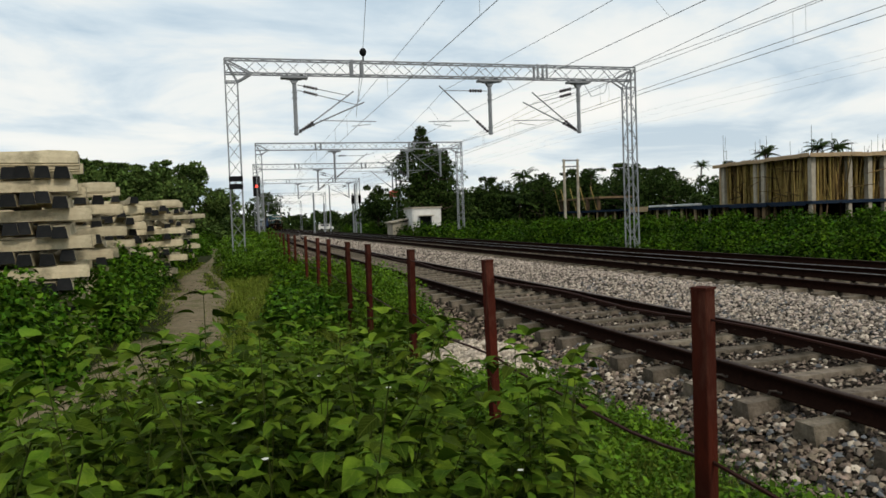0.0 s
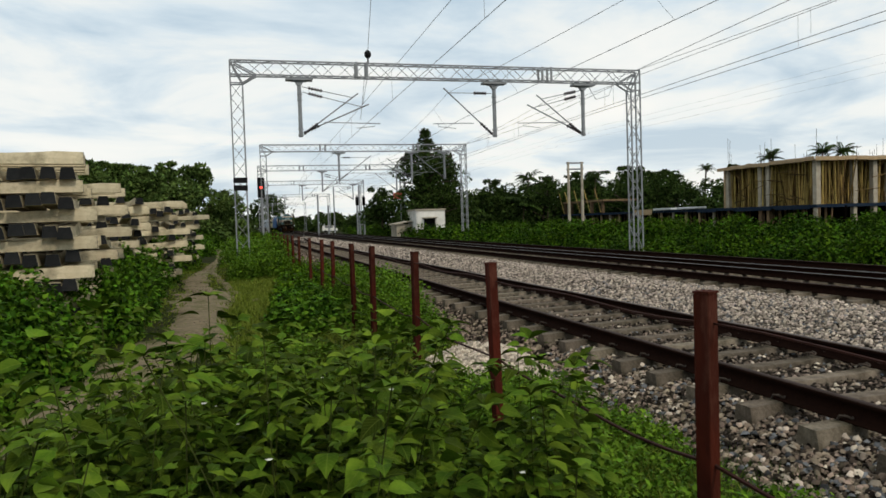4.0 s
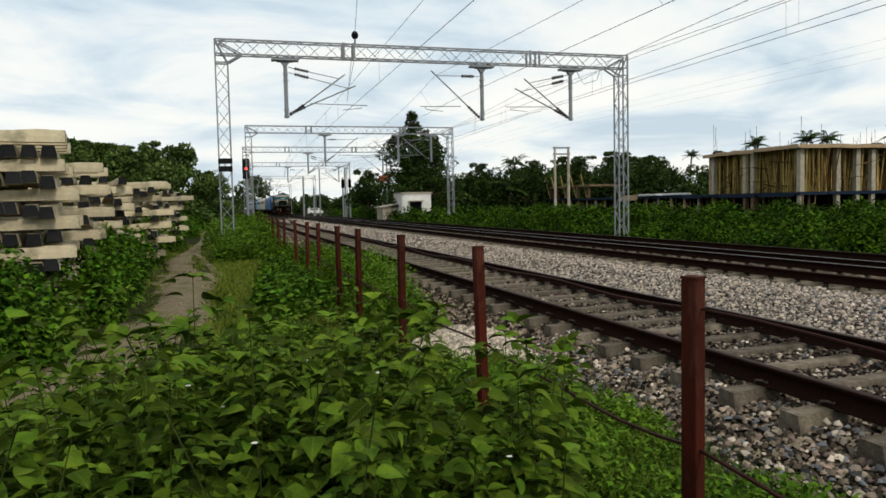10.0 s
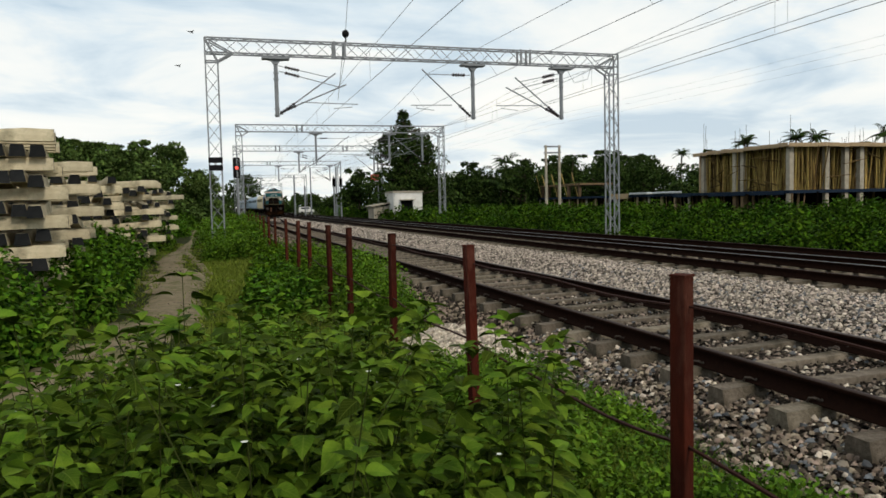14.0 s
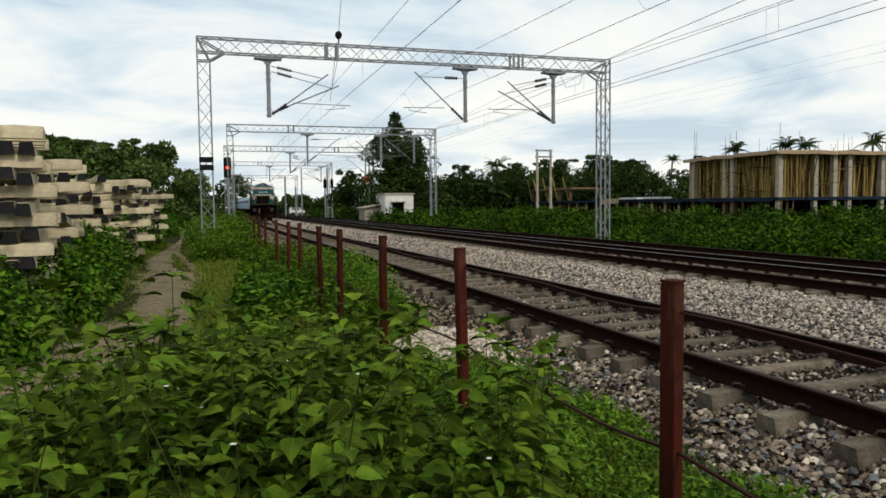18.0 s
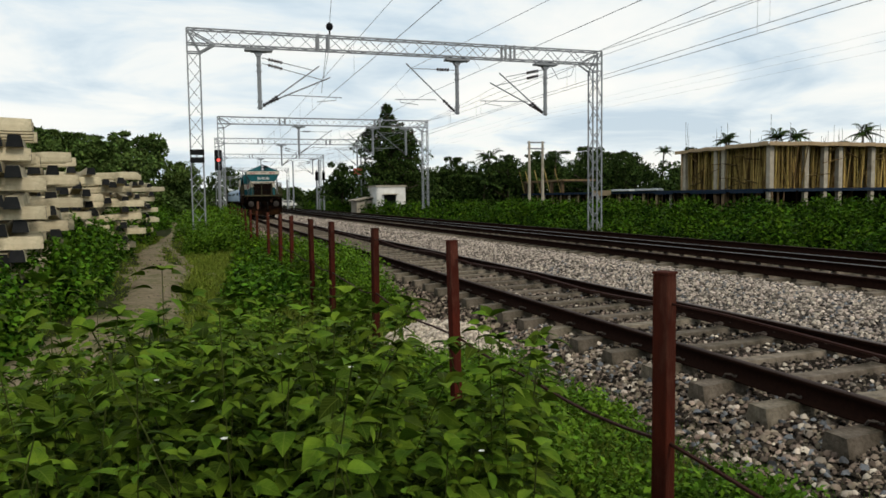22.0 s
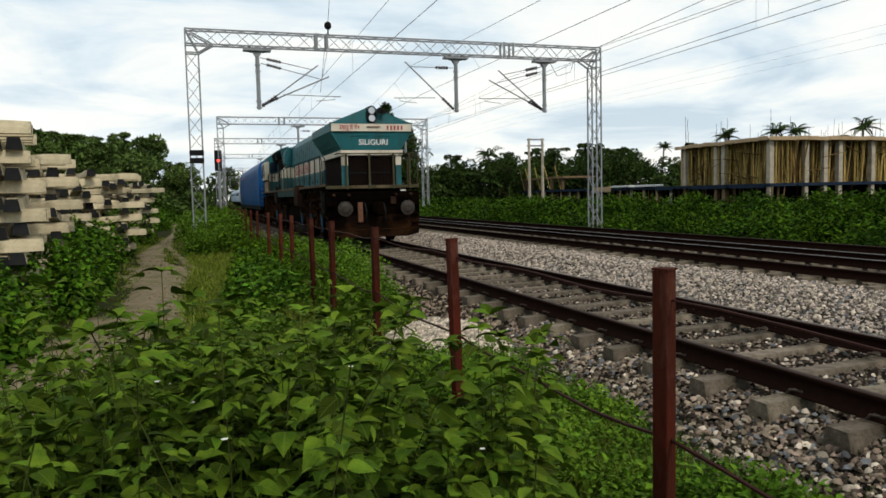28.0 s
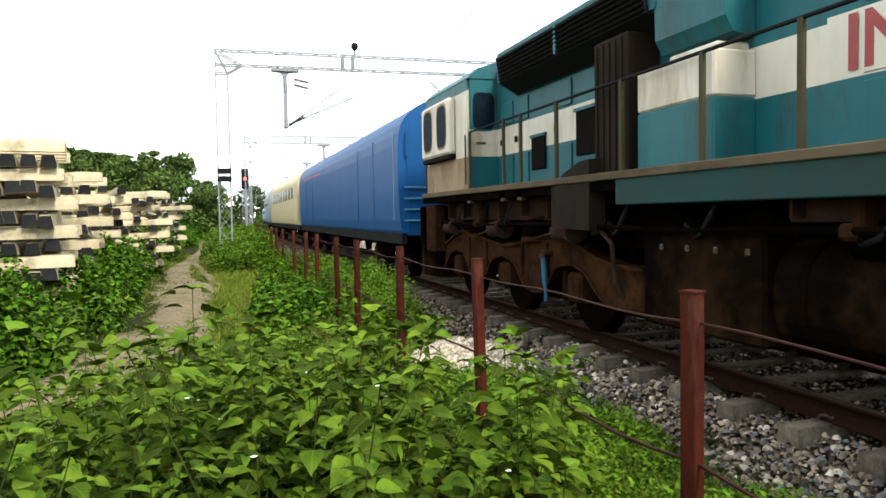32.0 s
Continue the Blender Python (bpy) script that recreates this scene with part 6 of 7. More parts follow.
        part("ivory_strip", box(B(), (x * hw, (fy + ry) / 2, (z1 + z2) / 2), (0.08, ry - fy + 0.1, z2 - z1)), M_IVORY, t)
        for i in range(34):
            part("grille_bar", box(B(), (x * (hw - 0.06), fy + 0.25 + i * (ry - fy - 0.4) / 34, (zd + z1) / 2), (0.02, 0.045, z1 - zd)), M_GRILLEBAR, t)
    part("ivory_strip", box(B(), (0, fy + 0.02, (z1 + z2) / 2), (2 * hw, 0.08, z2 - z1)), M_IVORY, t)
    for i in range(22):
        part("grille_bar", box(B(), (-hw + 0.2 + i * (2 * hw - 0.4) / 21, fy + 0.06, (zd + z1) / 2), (0.035, 0.02, z1 - zd)), M_GRILLEBAR, t)
    part("cross_bar", box(B(), (0, fy + 0.03, 2.2), (2 * hw - 0.3, 0.03, 0.04)), M_BLACK, t)
    bm = B()
    vv = []
    for y, lean in ((fy, -0.02), (ry, 0.0)):
        row = [(-hw, y, z2), (hw, y, z2), (fw, y + lean * 3, z3 + 0.02), (fw, y + lean * 3, z4), (0.14, y, zr), (-0.14, y, zr), (-fw, y + lean * 3, z4), (-fw, y + lean * 3, z3 + 0.02)]
        vv.append([bm.verts.new(p) for p in row])
    for i in range(8):
        bm.faces.new((vv[0][i], vv[0][(i + 1) % 8], vv[1][(i + 1) % 8], vv[1][i]))
    bm.faces.new(vv[0][::-1]); bm.faces.new(vv[1])
    bmesh.ops.recalc_face_normals(bm, faces=bm.faces)
    part("radiator_head", bm, M_TEAL, t, "teal flared radiator housing")
    part("number_board", box(B(), (0, fy - 0.085, (z3 + z4) / 2), (2 * fw - 0.06, 0.05, z4 - z3 - 0.02), bevel=0.01), M_IVORY, t, "ivory board across the front")
    part("roof_edge", box(B(), (0, fy - 0.07, z4 + 0.01), (2 * fw + 0.02, 0.10, 0.03)), M_TEAL, t)
    for s in (-1, 1):
        for k, z in enumerate((3.05, 3.22)):
            part("rib", box(B(), (s * (hw + (z - z2) * 0.66 + 0.012), (fy + ry) / 2 + 0.3, z), (0.025, 2.6 - k * 0.8, 0.02), Euler((0, s * 0.55, 0))), M_TEAL, t)
    lettering("SILIGURI", 0.235, M_LETTER, t, pose(0.05, fy - 0.033, 3.14, 96, 0, 0), wide=0.92)
    lettering("डब्ल्यू डी जी4", 0.19, M_REDPAINT, t, pose(-0.70, fy - 0.1115, (z3 + z4) / 2, 90, 0, 0), wide=0.62)
    # the painted words and figures that are not set in letters
    for x in np.linspace(0.50, 0.95, 5):
        part("painted_mark", box(B(), (x, fy - 0.112, (z3 + z4) / 2), (0.06, 0.004, 0.13)), M_REDPAINT, t)
    for x in (-0.42, 0.42):
        part("handle", box(B(), (x, fy - 0.05, 3.35), (0.62, 0.03, 0.03), bevel=0.01), M_TEAL, t)
    part("handle", box(B(), (0.05, fy - 0.13, (z3 + z4) / 2 + 0.02), (0.44, 0.03, 0.025)), M_LEVER, t)
    out = [(0.15 * math.copysign(abs(math.cos(a)) ** 0.8, math.cos(a)), 3.99 + 0.27 * math.copysign(abs(math.sin(a)) ** 0.6, math.sin(a))) for a in np.linspace(0, 2 * math.pi, 24, endpoint=False)]
    lamp = part("headlight_box", prism(B(), out, "y", fy - 0.13, fy + 0.4), M_BLACK, t, "dark oval twin lamp housing")
    for z in (3.87, 4.11):
        part("headlight", cyl(B(), (0, fy - 0.165, z), (0, fy - 0.12, z), 0.10, 20, 0.115), M_LENS, lamp, "round headlight")
        part("lamp_rim", cyl(B(), (0, fy - 0.15, z), (0, fy - 0.12, z), 0.125, 20), M_STEELHEAD, lamp)
    for x, z, n in ((0.24, 4.10, 0.10), (0.36, 4.06, 0.085)):
        part("horn", cyl(cyl(B(), (x, fy - 0.22, z), (x, fy - 0.12, z), n, 12, n * 0.5), (x, fy - 0.12, z), (x, fy + 0.3, z), n * 0.45, 10, n * 0.3), M_BLACK, t)
    part("horn_bracket", box(B(), (0.29, fy + 0.1, 3.98), (0.24, 0.06, 0.14), bevel=0.01), M_BLACK, t)
    # long hood with its doors
    hy0, hy1 = ry + 0.05, 2.3
    for a, b, mm, nm in ((zd, 2.40, M_TEAL, "hood_lower"), (2.40, 2.88, M_IVORY, "hood_band"), (2.88, 3.70, M_TEAL, "hood_upper")):
        part(nm, box(B(), (0, (hy0 + hy1) / 2, (a + b) / 2), (2 * hw, hy1 - hy0, b - a)), mm, t)
    part("hood_roof", prism(B(), [(-hw, 3.70), (hw, 3.70), (hw - 0.14, 3.93), (0.35, 4.02), (-0.35, 4.02), (-hw + 0.14, 3.93)], "y", hy0, hy1), M_TEAL, t)
    for s in (-1, 1):
        for i in range(13):
            y = hy0 + 0.3 + i * 0.58
            part("hood_door", box(B(), (s * (hw + 0.008), y, 3.28), (0.02, 0.53, 0.74), bevel=0.008), M_TEAL, t)
            part("hood_door", box(B(), (s * (hw + 0.008), y, 2.11), (0.02, 0.53, 0.50), bevel=0.008), M_TEAL, t)
            part("band_panel", box(B(), (s * (hw + 0.004), y, 2.64), (0.012, 0.545, 0.45), bevel=0.005), M_IVORY, t)
            part("hinge", box(B(), (s * (hw + 0.025), y - 0.24, 2.05 + 0.2 * (i % 2)), (0.015, 0.035, 0.08)), M_DUCT, t)
            part("door_latch", box(B(), (s * (hw + 0.03), y + 0.2, 3.2 + 0.12 * (i % 3)), (0.02, 0.035, 0.07)), M_DUCT, t)
    for s in (-1, 1):
        lettering("INDIAN RAILWAYS", 0.56, M_REDPAINT, t, pose(s * (hw + 0.0135), -0.33, 2.63, 90, 0, 90 if s > 0 else -90), wide=4.87, heavy=0.011)
    # exhaust and fans
    for y in (-4.4, -2.8, -1.2, 0.6):
        part("roof_fan", cyl(B(), (0, y, 4.0), (0, y, 4.12), 0.5, 18), M_OLIVE, t)
    # blower bulge, filter hood and the dark stack before the cab
    for s in (-1, 1):
        prof = [(s * hw, 2.92), (s * (hw + 0.22), 2.97), (s * (hw + 0.30), 3.10), (s * (hw + 0.31), 3.48), (s * (hw + 0.22), 3.72), (s * hw, 3.86)]
        part("bulge", prism(B(), prof, "y", 3.08, 4.12), M_TEAL, t, "teal rounded blower housing", smooth=False)
        part("side_box", box(B(), (s * 1.14, 3.67, 2.13), (0.44, 1.18, 0.58), bevel=0.02), M_TEAL, t)
        part("side_box", box(B(), (s * 1.14, 3.67, 2.62), (0.44, 1.18, 0.40), bevel=0.02), M_IVORY, t)
        part("box_lid", box(B(), (s * 1.10, 3.5, 2.86), (0.34, 0.7, 0.08), bevel=0.02), M_IVORY, t)
        part("box_foot", box(B(), (s * 1.15, 3.67, 1.84), (0.46, 1.3, 0.05)), M_LIP, t)
        part("air_duct", box(B(), (s * 1.12, 4.86, 2.58), (0.40, 0.70, 1.45), bevel=0.02), M_DUCT, t, "dark brown air duct")
        for q in range(5):
            part("duct_rib", box(B(), (s * 1.33, 4.60 + q * 0.13, 2.58), (0.02, 0.03, 1.35)), M_DUCT, t)
        part("louvre_hood", prism(B(), [(s * hw, 3.25), (s * 1.26, 3.42), (s * 1.30, 3.80), (s * hw, 3.95)], "y", 4.1, 8.3), M_TEAL, t)
        part("louvre_face", prism(B(), [(s * (hw + 0.05), 3.25), (s * 1.28, 3.41), (s * 1.325, 3.77), (s * 1.315, 3.77), (s * 1.27, 3.42), (s * (hw + 0.05), 3.265)], "y", 4.2, 8.2), M_BLACK, t)
        for i in range(6):
            z = 3.45 + i * 0.056
            part("louvre", box(B(), (s * (1.29 + (z - 3.41) * 0.11), 6.2, z), (0.05, 3.9, 0.016), Euler((0, s * 0.5, 0))), M_DARK, t)
        part("louvre_divider", box(B(), (s * 1.31, 6.2, 3.6), (0.04, 0.06, 0.36)), M_TEAL, t)
        part("gutter", box(B(), (s * 1.24, 6.2, 3.84), (0.06, 4.2, 0.04)), M_TEAL, t)
    for a, b, mm, nm in ((zd, 2.40, M_TEAL, "hood_lower"), (2.40, 2.84, M_IVORY, "hood_band"), (2.84, 3.80, M_TEAL, "hood_upper")):
        part(nm, box(B(), (0, 5.75, (a + b) / 2), (2 * hw - 0.02, 6.9, b - a)), mm, t)
    part("hood_roof", prism(B(), [(-hw, 3.8), (hw, 3.8), (0.5, 4.02), (-0.5, 4.02)], "y", 2.3, 9.2), M_TEAL, t)
    for s in (-1, 1):
        for y, w, z, hh in ((7.53, 0.46, 2.32, 0.46), (6.08, 0.54, 2.46, 0.56)):
            part("vent_door", box(B(), (s * (hw + 0.01), y, z), (0.03, w, hh), bevel=0.01), M_DARK, t, "dark mesh vent")
            part("vent_frame", box(B(), (s * (hw + 0.02), y, z + hh / 2 + 0.02), (0.04, w + 0.06, 0.04)), M_TEAL, t)
        for y in (5.4, 6.75, 8.15, 8.75):
            part("hood_door", box(B(), (s * (hw + 0.004), y, 2.12), (0.02, 0.5, 0.5), bevel=0.008), M_TEAL, t)
            part("hood_door", box(B(), (s * (hw + 0.004), y, 3.04), (0.02, 0.5, 0.34), bevel=0.008), M_TEAL, t)
            part("door_latch", box(B(), (s * (hw + 0.02), y + 0.2, 2.6), (0.03, 0.05, 0.09)), M_BLACK, t)
    # cab
    cy0, cy1, cw = 9.25, 11.7, 1.40
    mid = (cy0 + cy1) / 2
    part("cab_core", box(B(), (0, mid, 2.7), (2 * cw - 0.2, cy1 - cy0 - 0.1, 1.9)), M_BLACK, t)
    for s in (-1, 1):
        part("cab_side", box(B(), (s * cw, mid, 2.10), (0.08, cy1 - cy0, 0.60)), M_CABRUST, t, "rust-streaked ivory cab side")
        part("cab_side", box(B(), (s * cw, mid, 1.76), (0.09, cy1 - cy0, 0.09)), M_SILL, t)
        part("cab_side", box(B(), (s * cw, mid, 2.95), (0.07, cy1 - cy0, 1.10)), M_IVORY, t)
        part("cab_side", box(B(), (s * cw, mid, 3.58), (0.08, cy1 - cy0, 0.20)), M_TEAL, t)
        bay = part("window_bay", box(B(), (s * (cw + 0.10), mid + 0.25, 2.98), (0.16, 1.7, 0.96), bevel=0.04), M_IVORY, t, "ivory bay with rounded side windows")
        # dark lip put where the bay's shadow falls
        part("bay_shadow_lip", box(B(), (s * (cw + 0.09), mid + 0.25, 2.46), (0.15, 1.66, 0.09), bevel=0.02), M_STEPBOX, t)
        for y in (mid - 0.22, mid + 0.66):
            bm = B()
            out = [(y + 0.27 * math.copysign(abs(math.cos(a)) ** 0.5, math.cos(a)), 3.0 + 0.36 * math.copysign(abs(math.sin(a)) ** 0.5, math.sin(a))) for a in np.linspace(0, 2 * math.pi, 24, endpoint=False)]
            w = part("side_window", prism(bm, out, "x", s * (cw + 0.17), s * (cw + 0.186)), M_CABGLASS, t, "dark rounded side window")
            ring = [(y + (u - y) * 1.14, 3.0 + (v - 3.0) * 1.12) for u, v in out]
            part("window_rim", prism(B(), ring, "x", s * (cw + 0.168), s * (cw + 0.182)), M_CABRUST, w)
        for y in (cy0 + 0.02, cy1 - 0.02):
            part("grab_rail", cyl(B(), (s * (cw + 0.07), y, 1.95), (s * (cw + 0.07), y, 2.75), 0.014, 6), M_OLIVE, t)
    for y, k in ((cy0, -1), (cy1, 1)):
        part("cab_wall", box(B(), (0, y, 2.75), (2 * cw, 0.08, 1.95)), M_TEAL, t)
        part("cab_band", box(B(), (0, y, 2.62), (2 * cw + 0.01, 0.10, 0.44)), M_IVORY, t)
        for x in (-1.17, 1.17):
            out = [(x + 0.19 * math.copysign(abs(math.cos(a)) ** 0.45, math.cos(a)), 3.14 + 0.30 * math.copysign(abs(math.sin(a)) ** 0.45, math.sin(a))) for a in np.linspace(0, 2 * math.pi, 24, endpoint=False)]
            w = part("cab_front_window", prism(B(), out, "y", y + k * 0.045, y + k * 0.062), M_CABGLASS, t, "dark rounded cab window")
            part("window_rim", prism(B(), [(x + (u - x) * 1.16, 3.14 + (v - 3.14) * 1.1) for u, v in out], "y", y + k * 0.042, y + k * 0.056), M_TEAL, w)
            part("door_handle", box(B(), (x * 1.05, y + k * 0.07, 2.62), (0.16, 0.03, 0.03), bevel=0.008), M_LIP, t)
    part("cab_roof", prism(B(), [(-cw - 0.05, 3.66), (cw + 0.05, 3.66), (cw - 0.12, 3.82), (cw - 0.45, 3.93), (0.6, 3.98), (-0.6, 3.98), (-cw + 0.45, 3.93), (-cw + 0.12, 3.82)], "y", cy0 - 0.06, cy1 + 0.06), M_TEAL, t)
    # walkway rails
    for s in (-1, 1):
        x = s * 1.45
        ys = [-8.0, -6.9, -5.69, -4.32, -3.02, -1.8, -0.5, 0.8, 2.0, 3.1, 4.4, 5.9, 7.0, 7.62, 9.1]
        for y in ys:
            part("rail_post", box(B(), (x, y, 2.27), (0.035, 0.052, 1.02)), M_OLIVE, t, "grimy olive handrail post")
            part("post_foot", box(B(), (x, y, 1.72), (0.06, 0.14, 0.16)), M_OLIVE, t)
        part("handrail", cyl(B(), (x, ys[0], 2.78), (x, ys[-1], 2.78), 0.018, 6), M_BLACK, t)
        for y in (-9.12, -8.5):
            part("step_rail", cyl(cyl(B(), (s * 1.47, y, 1.1), (s * 1.47, y, 2.62), 0.014, 6), (s * 1.47, y, 2.62), (s * 1.46, y + 0.5, 2.78), 0.014, 6), M_DUCT, t)
        part("step_box", prism(B(), [(-8.72, 1.62), (-7.95, 1.62), (-8.0, 1.22), (-8.12, 0.96), (-8.55, 0.92), (-8.68, 1.05)], "x", s * 1.30, s * 1.46), M_STEPBOX, t, "dark tapering box below the walkway")
        part("corner_step", box(box(box(B(), (s * 1.36, -8.95, 0.42), (0.26, 0.34, 0.03)), (s * 1.36, -8.95, 0.72), (0.26, 0.34, 0.03)), (s * 1.25, -8.95, 0.85), (0.03, 0.36, 0.9)), M_GRIME_SHADE, t)
        part("step_box", box(B(), (s * 1.34, 11.5, 1.2), (0.24, 0.6, 0.9), bevel=0.03), M_RUST, t)
        part("sand_box", box(B(), (s * 1.45, -2.85, 1.55), (0.3, 0.88, 0.80), bevel=0.03), M_SANDBOX, t, "rusty sand box under the walkway")
        part("sand_box", prism(B(), [(5.0, 1.26), (5.95, 1.28), (5.95, 1.76), (5.6, 1.92), (5.25, 2.02), (5.0, 2.04)], "x", s * 1.30, s * 1.50), M_DUCT, t, "dark grey box with a sloping top")
    for x in (-0.83, -0.11, 0.66, 1.18):
        part("rail_post", box(B(), (x, -9.2, 2.24), (0.055, 0.05, 1.06), bevel=0.008), M_OLIVE, t)
        part("post_foot", box(B(), (x, -9.235, 1.78), (0.085, 0.03, 0.16), bevel=0.008), M_OLIVE, t)
        part("post_cap", box(B(), (x, -9.2, 2.765), (0.075, 0.06, 0.05), bevel=0.01), M_OLIVE, t)
    part("handrail", tube(B(), [(-1.12, -8.85, 2.78), (-1.08, -9.12, 2.80), (-0.98, -9.2, 2.80), (1.36, -9.2, 2.80), (1.45, -9.2, 2.76), (1.46, -9.19, 2.5), (1.44, -9.18, 1.85)], 0.019, 7), M_OLIVE, t)
    part("deck_edge", box(B(), (0, -9.19, 1.765), (2.96, 0.06, 0.10), bevel=0.01), M_OLIVE, t)
    for x, w in ((-0.42, 0.5), (0.3, 0.42)):
        part("worn_paint", box(B(), (x, -9.222, 1.765), (w, 0.006, 0.085)), M_LIP, t, "worn pinkish paint on the deck's edge")
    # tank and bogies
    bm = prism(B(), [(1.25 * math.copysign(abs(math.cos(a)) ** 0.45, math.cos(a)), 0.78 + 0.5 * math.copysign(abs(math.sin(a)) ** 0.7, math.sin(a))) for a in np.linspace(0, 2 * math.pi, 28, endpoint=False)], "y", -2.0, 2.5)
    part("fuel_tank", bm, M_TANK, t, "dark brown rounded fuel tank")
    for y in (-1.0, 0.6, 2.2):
        part("tank_strap", prism(B(), [(1.258 * math.copysign(abs(math.cos(a)) ** 0.45, math.cos(a)), 0.78 + 0.508 * math.copysign(abs(math.sin(a)) ** 0.7, math.sin(a))) for a in np.linspace(0, 2 * math.pi, 28, endpoint=False)], "y", y - 0.04, y + 0.04), M_GRIME_SHADE, t)
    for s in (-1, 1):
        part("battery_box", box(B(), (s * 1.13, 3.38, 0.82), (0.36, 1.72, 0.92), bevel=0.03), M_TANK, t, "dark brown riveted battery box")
        for y in (2.7, 3.1, 3.5, 3.9):
            part("box_latch", box(B(), (s * 1.32, y, 1.12), (0.02, 0.06, 0.06), bevel=0.01), M_OLIVE, t)
        for a, b in ((-7.6, -3.35), (-2.3, 2.4), (6.2, 11.2)):
            part("frame_plate", box(B(), (s * 1.16, (a + b) / 2, 1.52), (0.05, b - a, 0.32), bevel=0.01), M_SANDBOX, t, "rusty plate below the deck's edge")
            for y in np.arange(a + 0.3, b, 0.85):
                part("plate_rib", box(B(), (s * 1.24, y, 1.54), (0.14, 0.03, 0.30)), M_SANDBOX, t)
        for y in (-4.4, -1.1, 0.4, 1.6, 9.0):
            part("pipe_bracket", box(box(B(), (s * 1.3, y, 1.46), (0.16, 0.1, 0.34), bevel=0.02), (s * 1.36, y + 0.06, 1.3), (0.1, 0.16, 0.12), bevel=0.03), M_RUST, t)
        for y in (-3.4, -1.6, 1.2, 3.0, 4.4, 7.6, 8.6, 9.8):
            part("rubber_pipe", tube(B(), [(s * 1.34, y, 1.62), (s * 1.40, y + 0.05, 1.42), (s * 1.38, y + 0.22, 1.26), (s * 1.30, y + 0.42, 1.22), (s * 1.26, y + 0.6, 1.34)], 0.024, 6), M_BLACK, t)
        part("air_reservoir", cyl(B(), (s * 1.1, -2.0, 1.25), (s * 1.1, 1.8, 1.25), 0.16, 12), M_GRIME_SHADE, t)
        bm = B()
        tube(bm, [(s * 1.38, a, 1.30 + 0.02 * math.sin(a * 3)) for a in np.linspace(-8, 11, 14)], 0.03, 6)
        part("pipe", bm, M_GRIME_SHADE, t)
    top_d, top_z = (0, 0.6, 1.15, 1.9, 2.3, 2.9, 3.3, 4.0), (1.0, 1.06, 1.12, 1.2, 1.13, 0.95, 0.9, 0.88)
    low_d = (0, 0.42, 0.58, 0.72, 0.92, 1.15, 1.4, 1.58, 1.74, 1.9, 2.3, 2.62, 2.88, 3.1, 4.0)
    low_z = (0.82, 0.75, 0.64, 0.48, 0.40, 0.37, 0.40, 0.48, 0.66, 0.78, 0.82, 0.74, 0.54, 0.42, 0.42)
    for c, d0, d1, dampers in ((-5.4, -3.3, 3.5, (-7.4, -5.05, -2.62)), (8.2, -3.9, 3.1, (6.5,))):
        bg = part("bogie", box(B(), (0, c, 0.85), (1.4, 5.6, 0.3)), M_GRIME_SHADE, t)
        for s in (-1, 1):
            ds = np.linspace(d0, d1, 60)
            up = [(c + d, float(np.interp(abs(d), top_d, top_z))) for d in ds]
            lo = [(c + d, float(np.interp(abs(d), low_d, low_z))) for d in ds]
            part("bogie_frame", prism(B(), up + lo[::-1], "x", s * 1.17 - 0.06, s * 1.17 + 0.06), M_RUST, bg, "rusty cast bogie side frame")
            part("frame_flange", prism(B(), up + [(y, z - 0.045) for y, z in up[::-1]], "x", s * 1.17 - 0.1, s * 1.17 + 0.1), M_RUST, bg)
            part("frame_flange", prism(B(), [(y, z + 0.035) for y, z in lo] + lo[::-1], "x", s * 1.17 - 0.1, s * 1.17 + 0.1), M_RUST, bg)
            for y in dampers:
                bm = cyl(B(), (s * 1.34, y, 0.54), (s * 1.34, y + 0.05, 0.88), 0.036, 12)
                cyl(bm, (s * 1.34, y - 0.02, 0.32), (s * 1.34, y, 0.54), 0.024, 8)
                part("damper", bm, M_DAMPER, bg, "blue hydraulic damper")
                part("damper_cap", cyl(B(), (s * 1.34, y + 0.05, 0.88), (s * 1.34, y + 0.055, 0.93), 0.05, 12), M_STEELHEAD, bg)
                part("damper_bracket", box(B(), (s * 1.27, y + 0.06, 0.95), (0.2, 0.16, 0.07), bevel=0.015), M_RUST, bg)
            for y in (c - 1.15, c + 1.15):
                bm = B()
                for q in range(5):
                    cyl(bm, (s * 1.2, y, 1.14 + 0.05 * q), (s * 1.2, y, 1.17 + 0.05 * q), 0.2, 18)
                part("rubber_spring", bm, M_GRIME_SHADE, bg, "stack of dark rubber spring plates")
                part("spring_cup", cyl(B(), (s * 1.2, y, 1.09), (s * 1.2, y, 1.14), 0.22, 18), M_RUST, bg)
                part("spring_cap", cyl(B(), (s * 1.2, y, 1.38), (s * 1.2, y, 1.42), 0.22, 18), M_RUST, bg)
                for dy in (-0.15, 0.15):
                    # black discs give the frame's holes their inner shade
                    part("frame_hole_disc", cyl(B(), (s * 1.22, y + dy, 0.60), (s * 1.235, y + dy, 0.60), 0.06, 14), M_BLACK, bg, "proud black disc standing in for a round hole")
                    part("hole_rim", cyl(B(), (s * 1.22, y + dy, 0.60), (s * 1.228, y + dy, 0.60), 0.08, 14), M_RUST, bg)
                part("web_rib", box(B(), (s * 1.25, y - 0.42, 0.82), (0.05, 0.05, 0.5), bevel=0.01), M_RUST, bg)
                part("web_rib", box(B(), (s * 1.25, y + 0.42, 0.82), (0.05, 0.05, 0.5), bevel=0.01), M_RUST, bg)
